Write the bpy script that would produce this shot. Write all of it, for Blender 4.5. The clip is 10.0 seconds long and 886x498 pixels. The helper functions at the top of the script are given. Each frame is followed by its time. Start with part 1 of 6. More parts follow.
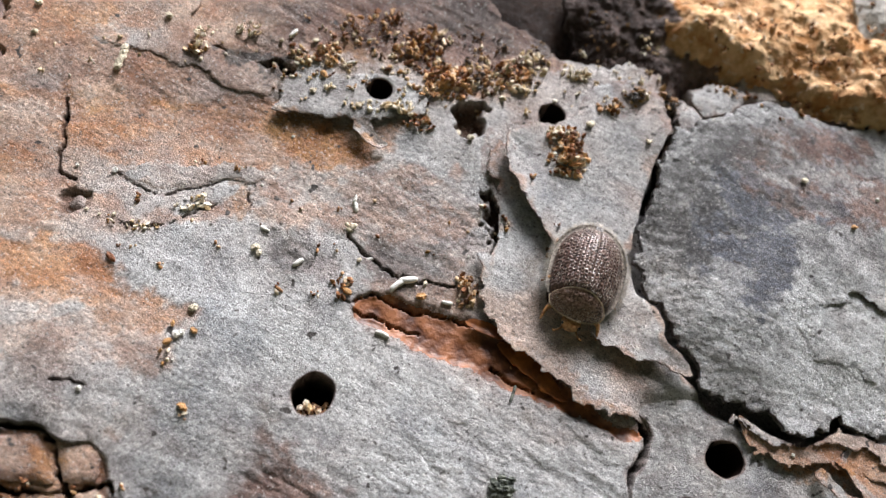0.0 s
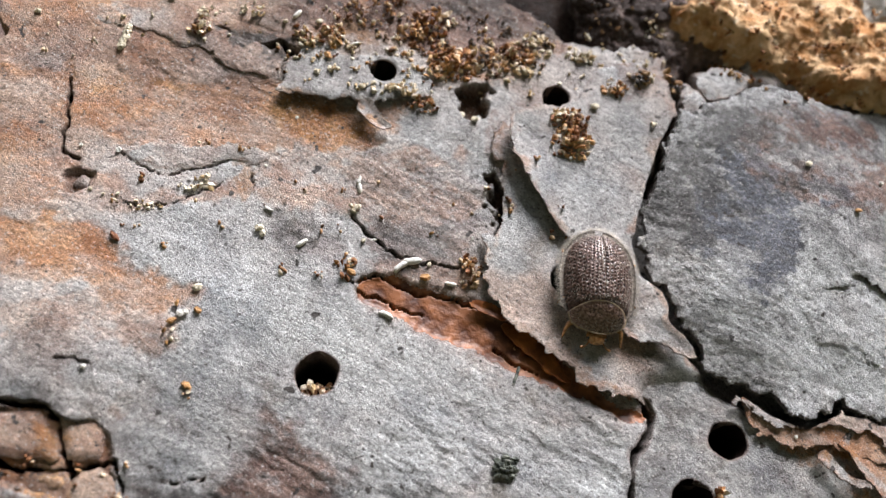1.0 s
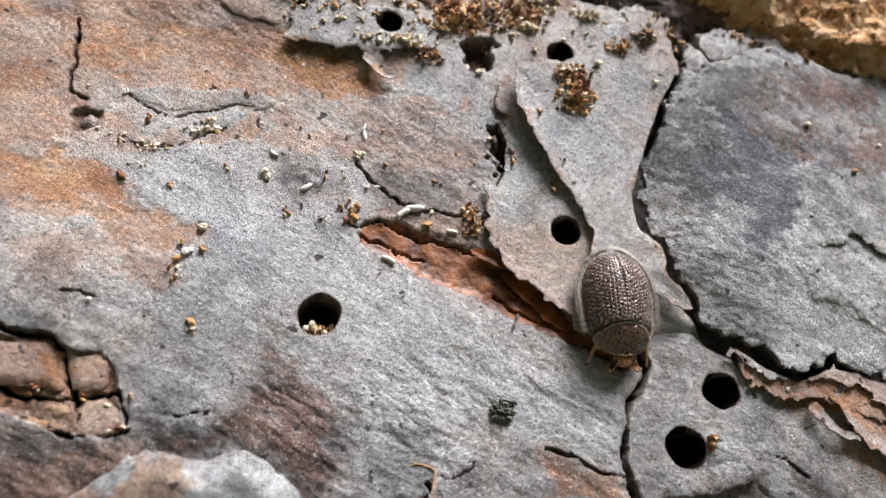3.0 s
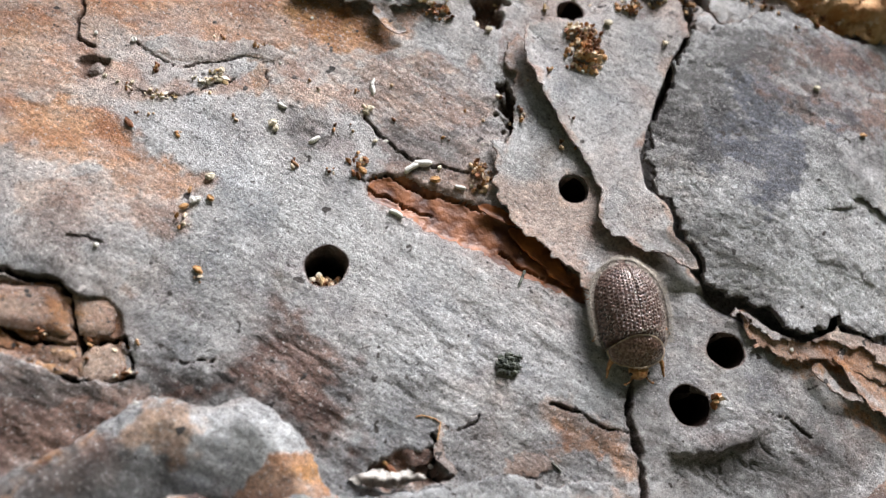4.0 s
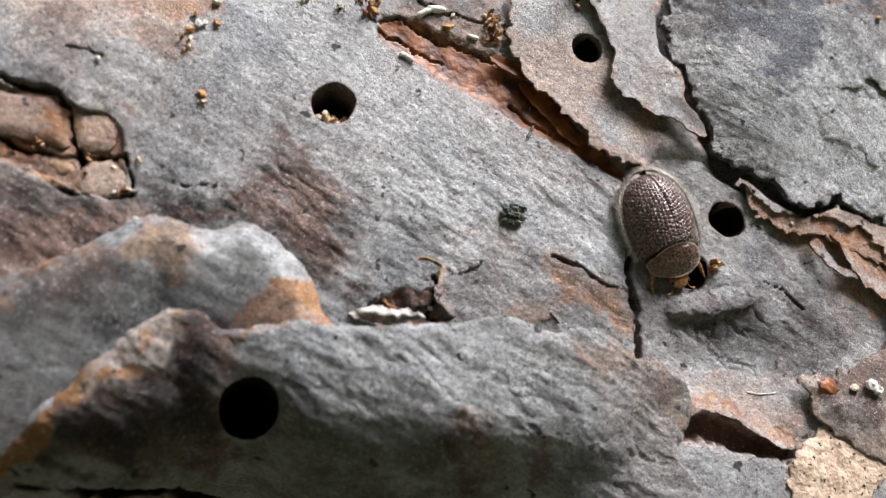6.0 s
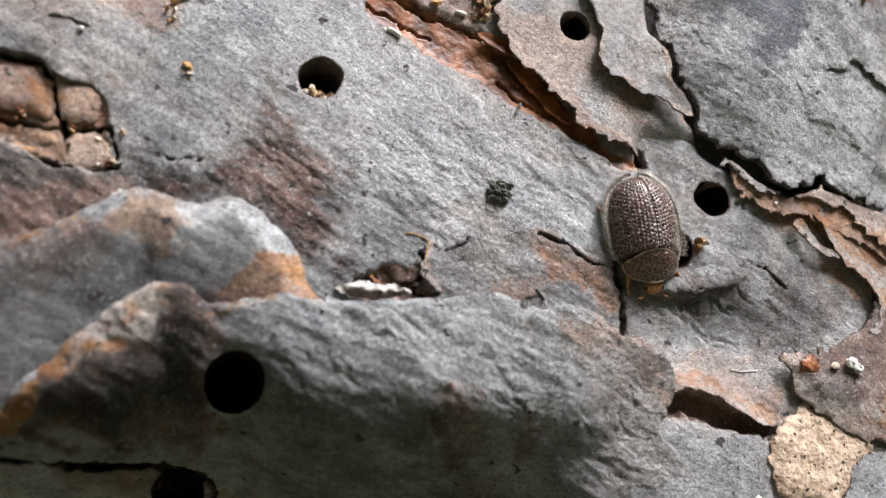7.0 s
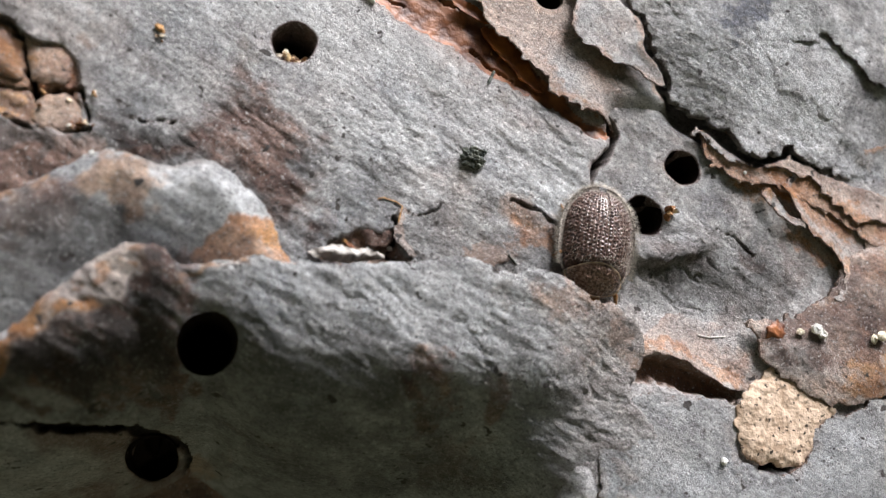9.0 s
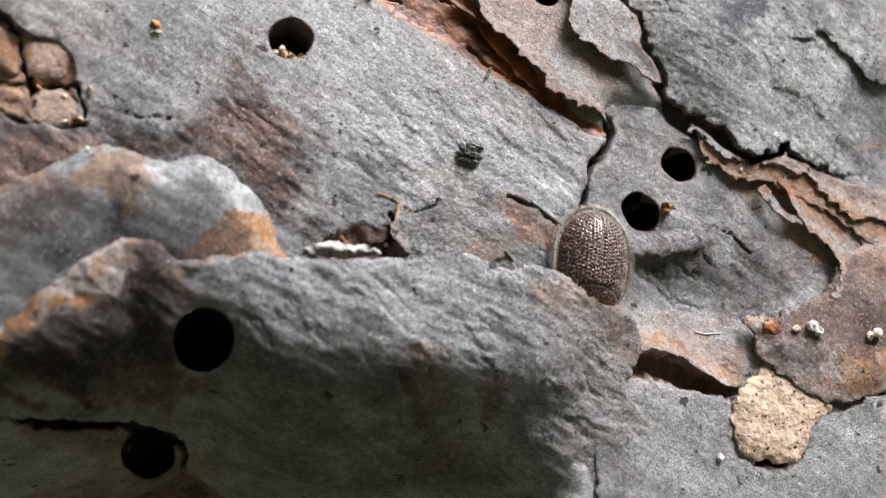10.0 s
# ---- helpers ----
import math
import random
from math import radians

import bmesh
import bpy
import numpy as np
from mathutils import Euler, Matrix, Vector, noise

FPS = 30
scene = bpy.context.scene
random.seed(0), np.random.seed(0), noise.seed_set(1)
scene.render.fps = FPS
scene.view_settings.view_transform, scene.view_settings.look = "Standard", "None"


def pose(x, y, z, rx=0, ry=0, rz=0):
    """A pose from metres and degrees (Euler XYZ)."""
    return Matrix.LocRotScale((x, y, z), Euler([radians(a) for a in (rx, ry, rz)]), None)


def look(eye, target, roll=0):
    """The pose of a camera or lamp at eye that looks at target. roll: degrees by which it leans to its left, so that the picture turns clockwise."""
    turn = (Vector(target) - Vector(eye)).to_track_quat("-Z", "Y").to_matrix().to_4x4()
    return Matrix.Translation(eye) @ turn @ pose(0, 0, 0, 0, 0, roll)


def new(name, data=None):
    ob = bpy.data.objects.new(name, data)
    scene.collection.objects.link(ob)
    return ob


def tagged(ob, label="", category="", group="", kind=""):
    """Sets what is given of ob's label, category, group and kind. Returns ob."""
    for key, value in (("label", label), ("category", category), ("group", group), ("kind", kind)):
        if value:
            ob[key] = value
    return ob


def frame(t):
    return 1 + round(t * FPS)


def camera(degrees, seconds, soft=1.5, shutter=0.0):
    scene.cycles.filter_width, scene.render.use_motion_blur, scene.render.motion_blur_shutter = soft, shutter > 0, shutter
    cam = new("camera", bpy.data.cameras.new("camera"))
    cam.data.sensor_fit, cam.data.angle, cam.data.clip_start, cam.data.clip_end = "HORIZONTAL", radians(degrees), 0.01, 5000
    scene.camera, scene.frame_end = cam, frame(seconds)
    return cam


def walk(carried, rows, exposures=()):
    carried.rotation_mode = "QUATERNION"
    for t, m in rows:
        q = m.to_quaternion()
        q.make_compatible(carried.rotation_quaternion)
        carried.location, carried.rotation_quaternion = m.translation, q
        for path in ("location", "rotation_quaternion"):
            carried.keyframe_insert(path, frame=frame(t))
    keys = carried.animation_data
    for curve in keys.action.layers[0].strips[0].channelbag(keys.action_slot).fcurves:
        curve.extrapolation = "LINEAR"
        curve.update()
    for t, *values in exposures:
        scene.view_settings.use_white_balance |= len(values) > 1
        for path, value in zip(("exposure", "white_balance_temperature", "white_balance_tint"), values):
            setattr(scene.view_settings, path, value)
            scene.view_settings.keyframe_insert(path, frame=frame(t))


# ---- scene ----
import functools

# A pine log close up: millimetres on the bark are (u, v, h): along the log, up the bark, out from it.
MM = 0.001
cam = camera(56.0, 10.0, soft=1.35)
cam.data.dof.use_dof, cam.data.dof.focus_distance, cam.data.dof.aperture_fstop = True, 0.0475, 40.0
METRES, EYE, TILT, LEAN, TURN = 0.0129, 0.1528, 0.0, 0.0, 0.0
ROWS = [
    (0.0, 0.0, 0.0, 0.0, 0.0, 0.0, -0.0),
    (0.5, -0.0115, 0.0017, -0.0295, -0.0, -0.27, -0.1),
    (1.0, -0.0198, 0.003, -0.0515, -0.03, -0.51, -0.17),
    (1.5, -0.026, 0.0075, -0.0626, -0.08, -0.64, -0.29),
    (2.0, -0.0289, 0.009, -0.0738, -0.19, -0.76, -0.37),
    (3.5, -0.0761, -0.0674, -0.3055, -0.55, -1.96, -1.98),
    (4.0, -0.1057, -0.0454, -0.3602, -0.75, -2.49, -2.38),
    (4.5, -0.1459, -0.0083, -0.436, -1.04, -3.16, -3.36),
    (5.0, -0.1689, 0.0079, -0.5104, -1.41, -4.21, -4.26),
    (5.5, -0.1975, -0.0202, -0.682, -1.78, -5.48, -5.28),
    (7.0, -0.2297, -0.0257, -0.8202, -3.53, -7.18, -6.41),
    (7.5, -0.2218, -0.0335, -0.8367, -3.99, -7.52, -6.54),
    (8.0, -0.2186, -0.055, -0.871, -4.4, -7.85, -6.75),
    (8.5, -0.2018, -0.0701, -0.88, -4.66, -8.1, -6.79),
    (9.0, -0.2001, -0.0667, -0.8868, -4.94, -8.16, -6.83),
    (9.5, -0.2006, -0.0686, -0.8948, -5.11, -8.21, -6.88),
    (10.0, -0.199, -0.0675, -0.8997, -5.17, -8.17, -6.87),
]
STAND = pose(0, 0, EYE, TILT, LEAN, TURN)
walk(cam, [(t, STAND @ pose(METRES * x, METRES * y, METRES * z, 90 + pitch, roll, yaw)) for t, x, y, z, yaw, pitch, roll in ROWS])

# the plane of the bark, seen from the camera's first stand
OUT = Vector((0.15648633, -0.91612249, 0.36909567)).normalized()
ALONG = Vector((0.985723, 0.16837506, 0.0)).normalized()
UP = OUT.cross(ALONG)
BARK = STAND @ Matrix.Translation((0, 49.579 * MM, 0)) @ Matrix((ALONG, UP, OUT)).transposed().to_4x4()

# ---- light: a soft bright sky, brightest high up and to the right of the log ----
world = bpy.data.worlds.new("sky")
scene.world = world
world.use_nodes = True
wn = world.node_tree.nodes
sky = wn.new("ShaderNodeTexSky")
sky.sky_type = "NISHITA"
sky.sun_disc = False
SUN_WAY = BARK.to_3x3() @ Vector((0.42, 0.83, 0.40)).normalized()
sky.sun_elevation = math.asin(SUN_WAY.z)
sky.sun_rotation = math.atan2(SUN_WAY.x, SUN_WAY.y)
sky.dust_density, sky.air_density = 5.0, 1.0
wn["Background"].inputs["Strength"].default_value = 0.085
world.node_tree.links.new(sky.outputs["Color"], wn["Background"].inputs["Color"])
sun = new("sun", bpy.data.lights.new("sun", "SUN"))
sun.data.energy, sun.data.angle, sun.data.color = 5.0, radians(34), (0.975, 0.975, 1.025)
sun.matrix_world = look(SUN_WAY, (0, 0, 0))
scene.view_settings.exposure = 1.16


# ---- materials ----
def nodes(name, rough=0.8, spec=0.3):
    m = bpy.data.materials.new(name)
    m.use_nodes = True
    b = m.node_tree.nodes["Principled BSDF"]
    b.inputs["Roughness"].default_value = rough
    b.inputs["Specular IOR Level"].default_value = spec
    return m, m.node_tree.nodes, m.node_tree.links, b


def mix(n, l, fac, a, b, blend="MIX"):
    k = n.new("ShaderNodeMix")
    k.data_type, k.blend_type = "RGBA", blend
    for v, s in ((fac, 0), (a, 6), (b, 7)):
        if isinstance(v, bpy.types.NodeSocket):
            l.new(v, k.inputs[s])
        else:
            k.inputs[s].default_value = v if s == 0 else (*v, 1.0)
    return k.outputs[2]


def speck(n, l, scale, lo=0.4, hi=0.6, detail=4.0, stretch=None, to=(0.0, 1.0), harsh=0.5):
    """A noise of that many features a metre, sharpened between lo and hi; stretch: (squeeze, radians)."""
    c = n.new("ShaderNodeTexCoord")
    src = c.outputs["Object"]
    if stretch:
        p = n.new("ShaderNodeMapping")
        p.inputs["Rotation"].default_value = (0, 0, stretch[1])
        q = n.new("ShaderNodeMapping")
        q.inputs["Scale"].default_value = (stretch[0], 1, 1)
        l.new(src, p.inputs["Vector"])
        l.new(p.outputs["Vector"], q.inputs["Vector"])
        src = q.outputs["Vector"]
    t = n.new("ShaderNodeTexNoise")
    t.inputs["Scale"].default_value, t.inputs["Detail"].default_value, t.inputs["Roughness"].default_value = scale, detail, harsh
    l.new(src, t.inputs["Vector"])
    r = n.new("ShaderNodeMapRange")
    for key, v in (("From Min", lo), ("From Max", hi), ("To Min", to[0]), ("To Max", to[1])):
        r.inputs[key].default_value = v
    l.new(t.outputs["Fac"], r.inputs["Value"])
    return r.outputs["Result"]


def grey_of(n, l, s):
    k = n.new("ShaderNodeCombineColor")
    for i in range(3):
        l.new(s, k.inputs[i])
    return k.outputs["Color"]


def relief(n, l, b, heights, strength=0.6):
    """Fine bumps: heights are (socket, metres)."""
    last = None
    for s, d in heights:
        k = n.new("ShaderNodeBump")
        k.inputs["Strength"].default_value, k.inputs["Distance"].default_value = strength, d
        l.new(s, k.inputs["Height"])
        if last:
            l.new(last, k.inputs["Normal"])
        last = k.outputs["Normal"]
    l.new(last, b.inputs["Normal"])


def bark_material(name, pale, cool, warm, bump=1.0, sooty=(0.50, 0.72, 0.75), rosy=0.12, peppery=1.0):
    """Weathered pine bark: a felted grey skin, and under it rust and red-brown cork where the coat says so; the coat's
    black is soot and the painted shade of holes, cracks and pits. The wash lays pale, dark (grime and painted shade),
    ochre and bluish films over it."""
    m, n, l, b = nodes(name, 0.62, 0.35)
    coat, wash = n.new("ShaderNodeVertexColor"), n.new("ShaderNodeVertexColor")
    coat.layer_name, wash.layer_name = "coat", "wash"
    sep, films = n.new("ShaderNodeSeparateColor"), n.new("ShaderNodeSeparateColor")
    l.new(coat.outputs["Color"], sep.inputs["Color"])
    l.new(wash.outputs["Color"], films.inputs["Color"])
    broad = speck(n, l, 110, 0.36, 0.64, 5, None, (0.0, 1.0), 0.6)
    blotch = speck(n, l, 420, 0.38, 0.66, 6, None, (0.0, 1.0), 0.65)
    peel = speck(n, l, 300, 0.51, 0.545, 8, (0.6, 0.45), (0.0, 1.0), 0.62)
    grain = speck(n, l, 3600, 0.37, 0.63, 6, (0.65, 0.5), (0.0, 1.0), 0.8)
    felt = speck(n, l, 11000, 0.38, 0.62, 3, None, (0.0, 1.0), 0.7)
    pores = speck(n, l, 5200, 0.60, 0.66, 3, None, (0.0, 0.8), 0.6)
    dots = speck(n, l, 1100, 0.69, 0.72, 2)
    grey = mix(n, l, broad, cool, warm)
    grey = mix(n, l, speck(n, l, 75, 0.50, 0.66, 6, (0.6, 0.45), (0.0, rosy), 0.65), grey, (0.40, 0.285, 0.24))
    grey = mix(n, l, speck(n, l, 420, 0.38, 0.66, 6, None, (0.0, 0.8), 0.65), grey, pale)
    lift = n.new("ShaderNodeMath")
    lift.operation = "MULTIPLY"
    lift.inputs[1].default_value = 0.5
    l.new(peel, lift.inputs[0])
    grey = mix(n, l, lift.outputs[0], grey, tuple(0.72 * v for v in pale))
    soot = speck(n, l, 650, sooty[0], sooty[1], 7, (0.5, 0.45), (0.0, sooty[2]), 0.75)
    grey = mix(n, l, soot, grey, (0.17, 0.165, 0.165))
    stain = speck(n, l, 260, 0.58, 0.70, 6, None, (0.0, 0.6), 0.65)
    grey = mix(n, l, stain, grey, (0.25, 0.20, 0.15))
    shade = mix(n, l, 0.4, grey_of(n, l, grain), grey_of(n, l, felt))
    low, high = 0.46 / peppery, 1.5 * peppery ** 0.6
    tone = mix(n, l, shade, (low, low, low), (high, high, high))
    rust = mix(n, l, blotch, (0.43, 0.19, 0.088), (0.64, 0.375, 0.215))
    rust = mix(n, l, lift.outputs[0], rust, (0.46, 0.31, 0.225))
    brown = mix(n, l, blotch, (0.125, 0.062, 0.047), (0.30, 0.182, 0.14))
    c = mix(n, l, films.outputs["Red"], grey, pale)
    c = mix(n, l, wash.outputs["Alpha"], c, mix(n, l, blotch, (0.115, 0.121, 0.148), (0.21, 0.219, 0.254)))
    c = mix(n, l, sep.outputs["Red"], c, rust)
    c = mix(n, l, films.outputs["Blue"], c, mix(n, l, blotch, (0.33, 0.13, 0.035), (0.60, 0.32, 0.12)))
    c = mix(n, l, sep.outputs["Green"], c, brown)
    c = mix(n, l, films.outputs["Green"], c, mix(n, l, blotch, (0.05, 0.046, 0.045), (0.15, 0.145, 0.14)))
    c = mix(n, l, 1.0, c, tone, "MULTIPLY")
    c = mix(n, l, pores, c, (0.10, 0.088, 0.08))
    c = mix(n, l, speck(n, l, 5600, 0.60, 0.67, 3, (1.0, 1.3), (0.0, 0.6), 0.6), c, (0.72, 0.70, 0.67))
    c = mix(n, l, dots, c, (0.07, 0.06, 0.055))
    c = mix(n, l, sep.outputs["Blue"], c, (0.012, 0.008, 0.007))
    l.new(c, b.inputs["Base Color"])
    dull = n.new("ShaderNodeMapRange")  # sooty cork and painted shade have no gloss
    dull.inputs["To Min"].default_value, dull.inputs["To Max"].default_value = 0.35, 0.0
    l.new(sep.outputs["Blue"], dull.inputs["Value"])
    l.new(dull.outputs["Result"], b.inputs["Specular IOR Level"])
    relief(n, l, b, [(peel, 0.000045 * bump), (blotch, 0.00004 * bump), (grain, 0.00007 * bump), (felt, 0.00003 * bump)], 0.8)
    return m


def speckled(name, a, b2, scale, rough=0.7, bump=0.00005, spec=0.3, lo=0.38, hi=0.62):
    m, n, l, b = nodes(name, rough, spec)
    s = speck(n, l, scale, lo, hi)
    l.new(mix(n, l, s, a, b2), b.inputs["Base Color"])
    relief(n, l, b, [(s, bump)])
    return m


def grains(name, colours, rough=0.7):
    """Pellets, each island in a colour of its own."""
    m, n, l, b = nodes(name, rough, 0.35)
    g = n.new("ShaderNodeNewGeometry")
    r = n.new("ShaderNodeValToRGB")
    r.color_ramp.interpolation = "CONSTANT"
    e = r.color_ramp.elements
    while len(e) < len(colours):
        e.new(0.5)
    for k, c in enumerate(colours):
        e[k].position, e[k].color = k / len(colours), (*c, 1)
    l.new(g.outputs["Random Per Island"], r.inputs["Fac"])
    s = speck(n, l, 6000, 0.3, 0.7, 3)
    l.new(mix(n, l, 1.0, r.outputs["Color"], mix(n, l, s, (0.6, 0.55, 0.5), (1.2, 1.2, 1.2)), "MULTIPLY"), b.inputs["Base Color"])
    relief(n, l, b, [(s, 0.00004)])
    return m


GREY = bark_material("grey_bark", (0.68, 0.685, 0.68), (0.335, 0.353, 0.372), (0.45, 0.378, 0.34), rosy=0.42)
SLATE = bark_material("slate_bark", (0.60, 0.61, 0.61), (0.315, 0.335, 0.355), (0.385, 0.365, 0.345), 1.5, (0.46, 0.66, 0.8))
PLATE_SKIN = bark_material("plate_bark", (0.70, 0.70, 0.70), (0.37, 0.38, 0.40), (0.44, 0.41, 0.395), 1.8, (0.46, 0.66, 0.85), peppery=1.5)
CORK, _n, _l, _b = nodes("tan_cork", 0.9)
_s = speck(_n, _l, 2400, 0.34, 0.62, 4)
_c = mix(_n, _l, _s, (0.48, 0.34, 0.235), (0.74, 0.57, 0.43))
_c = mix(_n, _l, speck(_n, _l, 3400, 0.62, 0.65, 3), _c, (0.05, 0.04, 0.03))
_l.new(_c, _b.inputs["Base Color"])
relief(_n, _l, _b, [(_s, 0.00007)])
DUST, _n, _l, _b = nodes("orange_wood_dust", 0.95)
_s = speck(_n, _l, 520, 0.40, 0.58, 5, None, (0.0, 1.0), 0.65)
_c = mix(_n, _l, _s, (0.50, 0.235, 0.085), (0.86, 0.58, 0.33))
_c = mix(_n, _l, speck(_n, _l, 160, 0.50, 0.75, 6, None, (0.0, 0.6), 0.65), _c, (0.36, 0.14, 0.055))
_c = mix(_n, _l, speck(_n, _l, 1300, 0.60, 0.70, 4, None, (0.0, 0.8), 0.6), _c, (0.93, 0.82, 0.66))
_l.new(_c, _b.inputs["Base Color"])
relief(_n, _l, _b, [(_s, 0.0002), (speck(_n, _l, 4200, 0.35, 0.65, 4, None, (0.0, 1.0), 0.7), 0.00015)])
RESIN = speckled("amber_bark_sheet", (0.13, 0.038, 0.010), (0.36, 0.12, 0.028), 900, 0.5, 0.00006, 0.3)
TANBARK = speckled("tan_inner_bark", (0.20, 0.10, 0.05), (0.47, 0.295, 0.175), 700, 0.75, 0.00012)
INNER = speckled("red_brown_inner_bark", (0.085, 0.027, 0.013), (0.33, 0.122, 0.046), 800, 0.5, 0.00012, 0.45)
PALE = speckled("pale_flake", (0.30, 0.28, 0.25), (0.50, 0.47, 0.43), 1600, 0.8, 0.0001)
LICHEN = speckled("dark_lichen", (0.03, 0.035, 0.03), (0.16, 0.17, 0.14), 2600, 0.9, 0.0001)
SKY_BLOCKER = speckled("dark_sky_blocker", (0.012, 0.016, 0.008), (0.05, 0.06, 0.03), 0.9, 0.95, 0.05)
FOREST = speckled("forest_floor", (0.028, 0.032, 0.018), (0.085, 0.085, 0.05), 60, 0.95, 0.004)
FRASS = grains("frass", [(0.46, 0.25, 0.12), (0.24, 0.10, 0.045), (0.66, 0.48, 0.30), (0.13, 0.06, 0.03), (0.48, 0.26, 0.10), (0.82, 0.72, 0.56)])
FRASS_DARK = grains("dark_frass", [(0.16, 0.09, 0.05), (0.07, 0.05, 0.04), (0.30, 0.17, 0.08), (0.12, 0.11, 0.11), (0.42, 0.27, 0.13)])
FRASS_GOLD = grains("golden_frass", [(0.50, 0.25, 0.10), (0.64, 0.39, 0.19), (0.32, 0.14, 0.06), (0.86, 0.72, 0.54), (0.18, 0.08, 0.035)])
FRASS_CREAM = grains("cream_frass", [(0.72, 0.58, 0.38), (0.78, 0.70, 0.54), (0.58, 0.42, 0.22), (0.82, 0.76, 0.64)])
CREAM = speckled("cream_pellet", (0.62, 0.52, 0.36), (0.80, 0.74, 0.60), 4000, 0.6, 0.00003)
WHITE = speckled("white_pellet", (0.78, 0.75, 0.68), (0.93, 0.91, 0.86), 4000, 0.55, 0.00003)
TAN = speckled("tan_crumb", (0.40, 0.19, 0.07), (0.64, 0.38, 0.16), 4000, 0.6, 0.00003)
RED = speckled("red_brown_crumb", (0.16, 0.06, 0.03), (0.32, 0.13, 0.06), 4000, 0.6, 0.00003)


# ---- shape tools ----
@functools.lru_cache(64)
def noise_table(seed):
    return np.random.RandomState(seed).rand(256, 256)


def lattice_noise(x, y, seed):
    tab = noise_table(seed)
    i, j = np.floor(x).astype(int), np.floor(y).astype(int)
    fx, fy = x - i, y - j
    fx, fy = fx * fx * fx * (fx * (6 * fx - 15) + 10), fy * fy * fy * (fy * (6 * fy - 15) + 10)
    i, j = i % 256, j % 256
    i1, j1 = (i + 1) % 256, (j + 1) % 256
    return (tab[i, j] * (1 - fx) + tab[i1, j] * fx) * (1 - fy) + (tab[i, j1] * (1 - fx) + tab[i1, j1] * fx) * fy


def rough(x, y, size, seed, octaves=3, gain=0.5, stretch=1.0, angle=0.0):
    """Noise about 0 (mostly -0.5 to 0.5) with features of that size in mm, drawn out along angle."""
    a = radians(angle)
    p, q = (x * math.cos(a) + y * math.sin(a)) / stretch, -x * math.sin(a) + y * math.cos(a)
    out, amp, total = 0.0, 1.0, 0.0
    for k in range(octaves):
        c, s = math.cos(0.6 * k), math.sin(0.6 * k)
        out = out + amp * (lattice_noise((p * c - q * s) / size + 17.3 * k + 60, (p * s + q * c) / size + 9.1 * k + 60, seed + k) - 0.5)
        total += amp
        size, amp = size / 2.1, amp * gain
    return out / total ** 0.5


def step(x, a, b):
    t = np.clip((x - a) / (b - a), 0, 1)
    return t * t * (3 - 2 * t)


def round_off(points, times=1):
    p = np.array(points, float)
    for _ in range(times):
        q = np.roll(p, -1, 0)
        p = np.stack([0.78 * p + 0.22 * q, 0.22 * p + 0.78 * q], 1).reshape(-1, 2)
    return p


def edge_distance(x, y, outline):
    """Signed distance to a closed outline, negative inside."""
    d, inside = np.full(x.shape, 1e9), np.zeros(x.shape, bool)
    for (ax, ay), (bx, by) in zip(outline, np.roll(outline, -1, 0)):
        ex, ey = bx - ax, by - ay
        t = np.clip(((x - ax) * ex + (y - ay) * ey) / (ex * ex + ey * ey + 1e-12), 0, 1)
        d = np.minimum(d, (x - ax - t * ex) ** 2 + (y - ay - t * ey) ** 2)
        if ay != by:
            inside ^= ((ay > y) != (by > y)) & (x < ex * (y - ay) / (by - ay) + ax)
    return np.where(inside, -1, 1) * np.sqrt(d)


def line_distance(x, y, line):
    d = np.full(x.shape, 1e9)
    for (ax, ay), (bx, by) in zip(line[:-1], line[1:]):
        ex, ey = bx - ax, by - ay
        t = np.clip(((x - ax) * ex + (y - ay) * ey) / (ex * ex + ey * ey + 1e-12), 0, 1)
        d = np.minimum(d, (x - ax - t * ex) ** 2 + (y - ay - t * ey) ** 2)
    return np.sqrt(d)


def torn(x, y, seed, amount):
    """Coordinates pushed about, so that an outline drawn in them comes out torn."""
    return (x + amount * (rough(x, y, 1.8, seed, 3, 0.6) + 0.4 * rough(x, y, 0.4, seed + 5, 2)),
            y + amount * (rough(x, y, 1.8, seed + 11, 3, 0.6) + 0.4 * rough(x, y, 0.4, seed + 17, 2)))


def patch(x, y, outline, seed, soft=0.3, tear=0.8):
    """1 inside a torn outline, 0 outside."""
    o = round_off(outline)
    (u0, v0), (u1, v1) = o.min(0) - tear - soft, o.max(0) + tear + soft
    near = (x > u0) & (x < u1) & (y > v0) & (y < v1)
    out = np.zeros(x.shape)
    p, q = torn(x[near], y[near], seed, tear)
    out[near] = step(-edge_distance(p, q, o), -soft, soft)
    return out


def washed(x, y, coat, patches, seed):
    """Lays thin films over a coat: 3 pale, 4 dark (grime and painted shade), 5 ochre, 6 bluish (0 rust, 1 brown and 2
    black serve too).
    """
    for k, (film, f, soft, o) in enumerate(patches):
        p = patch(x, y, o, seed + 3 * k, 0.5 * soft, 1.8)
        near = p > 0
        r = rough(x[near], y[near], 1.3, seed + 50 + k, 5, 0.72, 1.8, -28)
        p[near] *= f * (0.25 + 0.75 * step(r, -0.24, 0.04))
        coat[:, film] = np.maximum(coat[:, film], p)


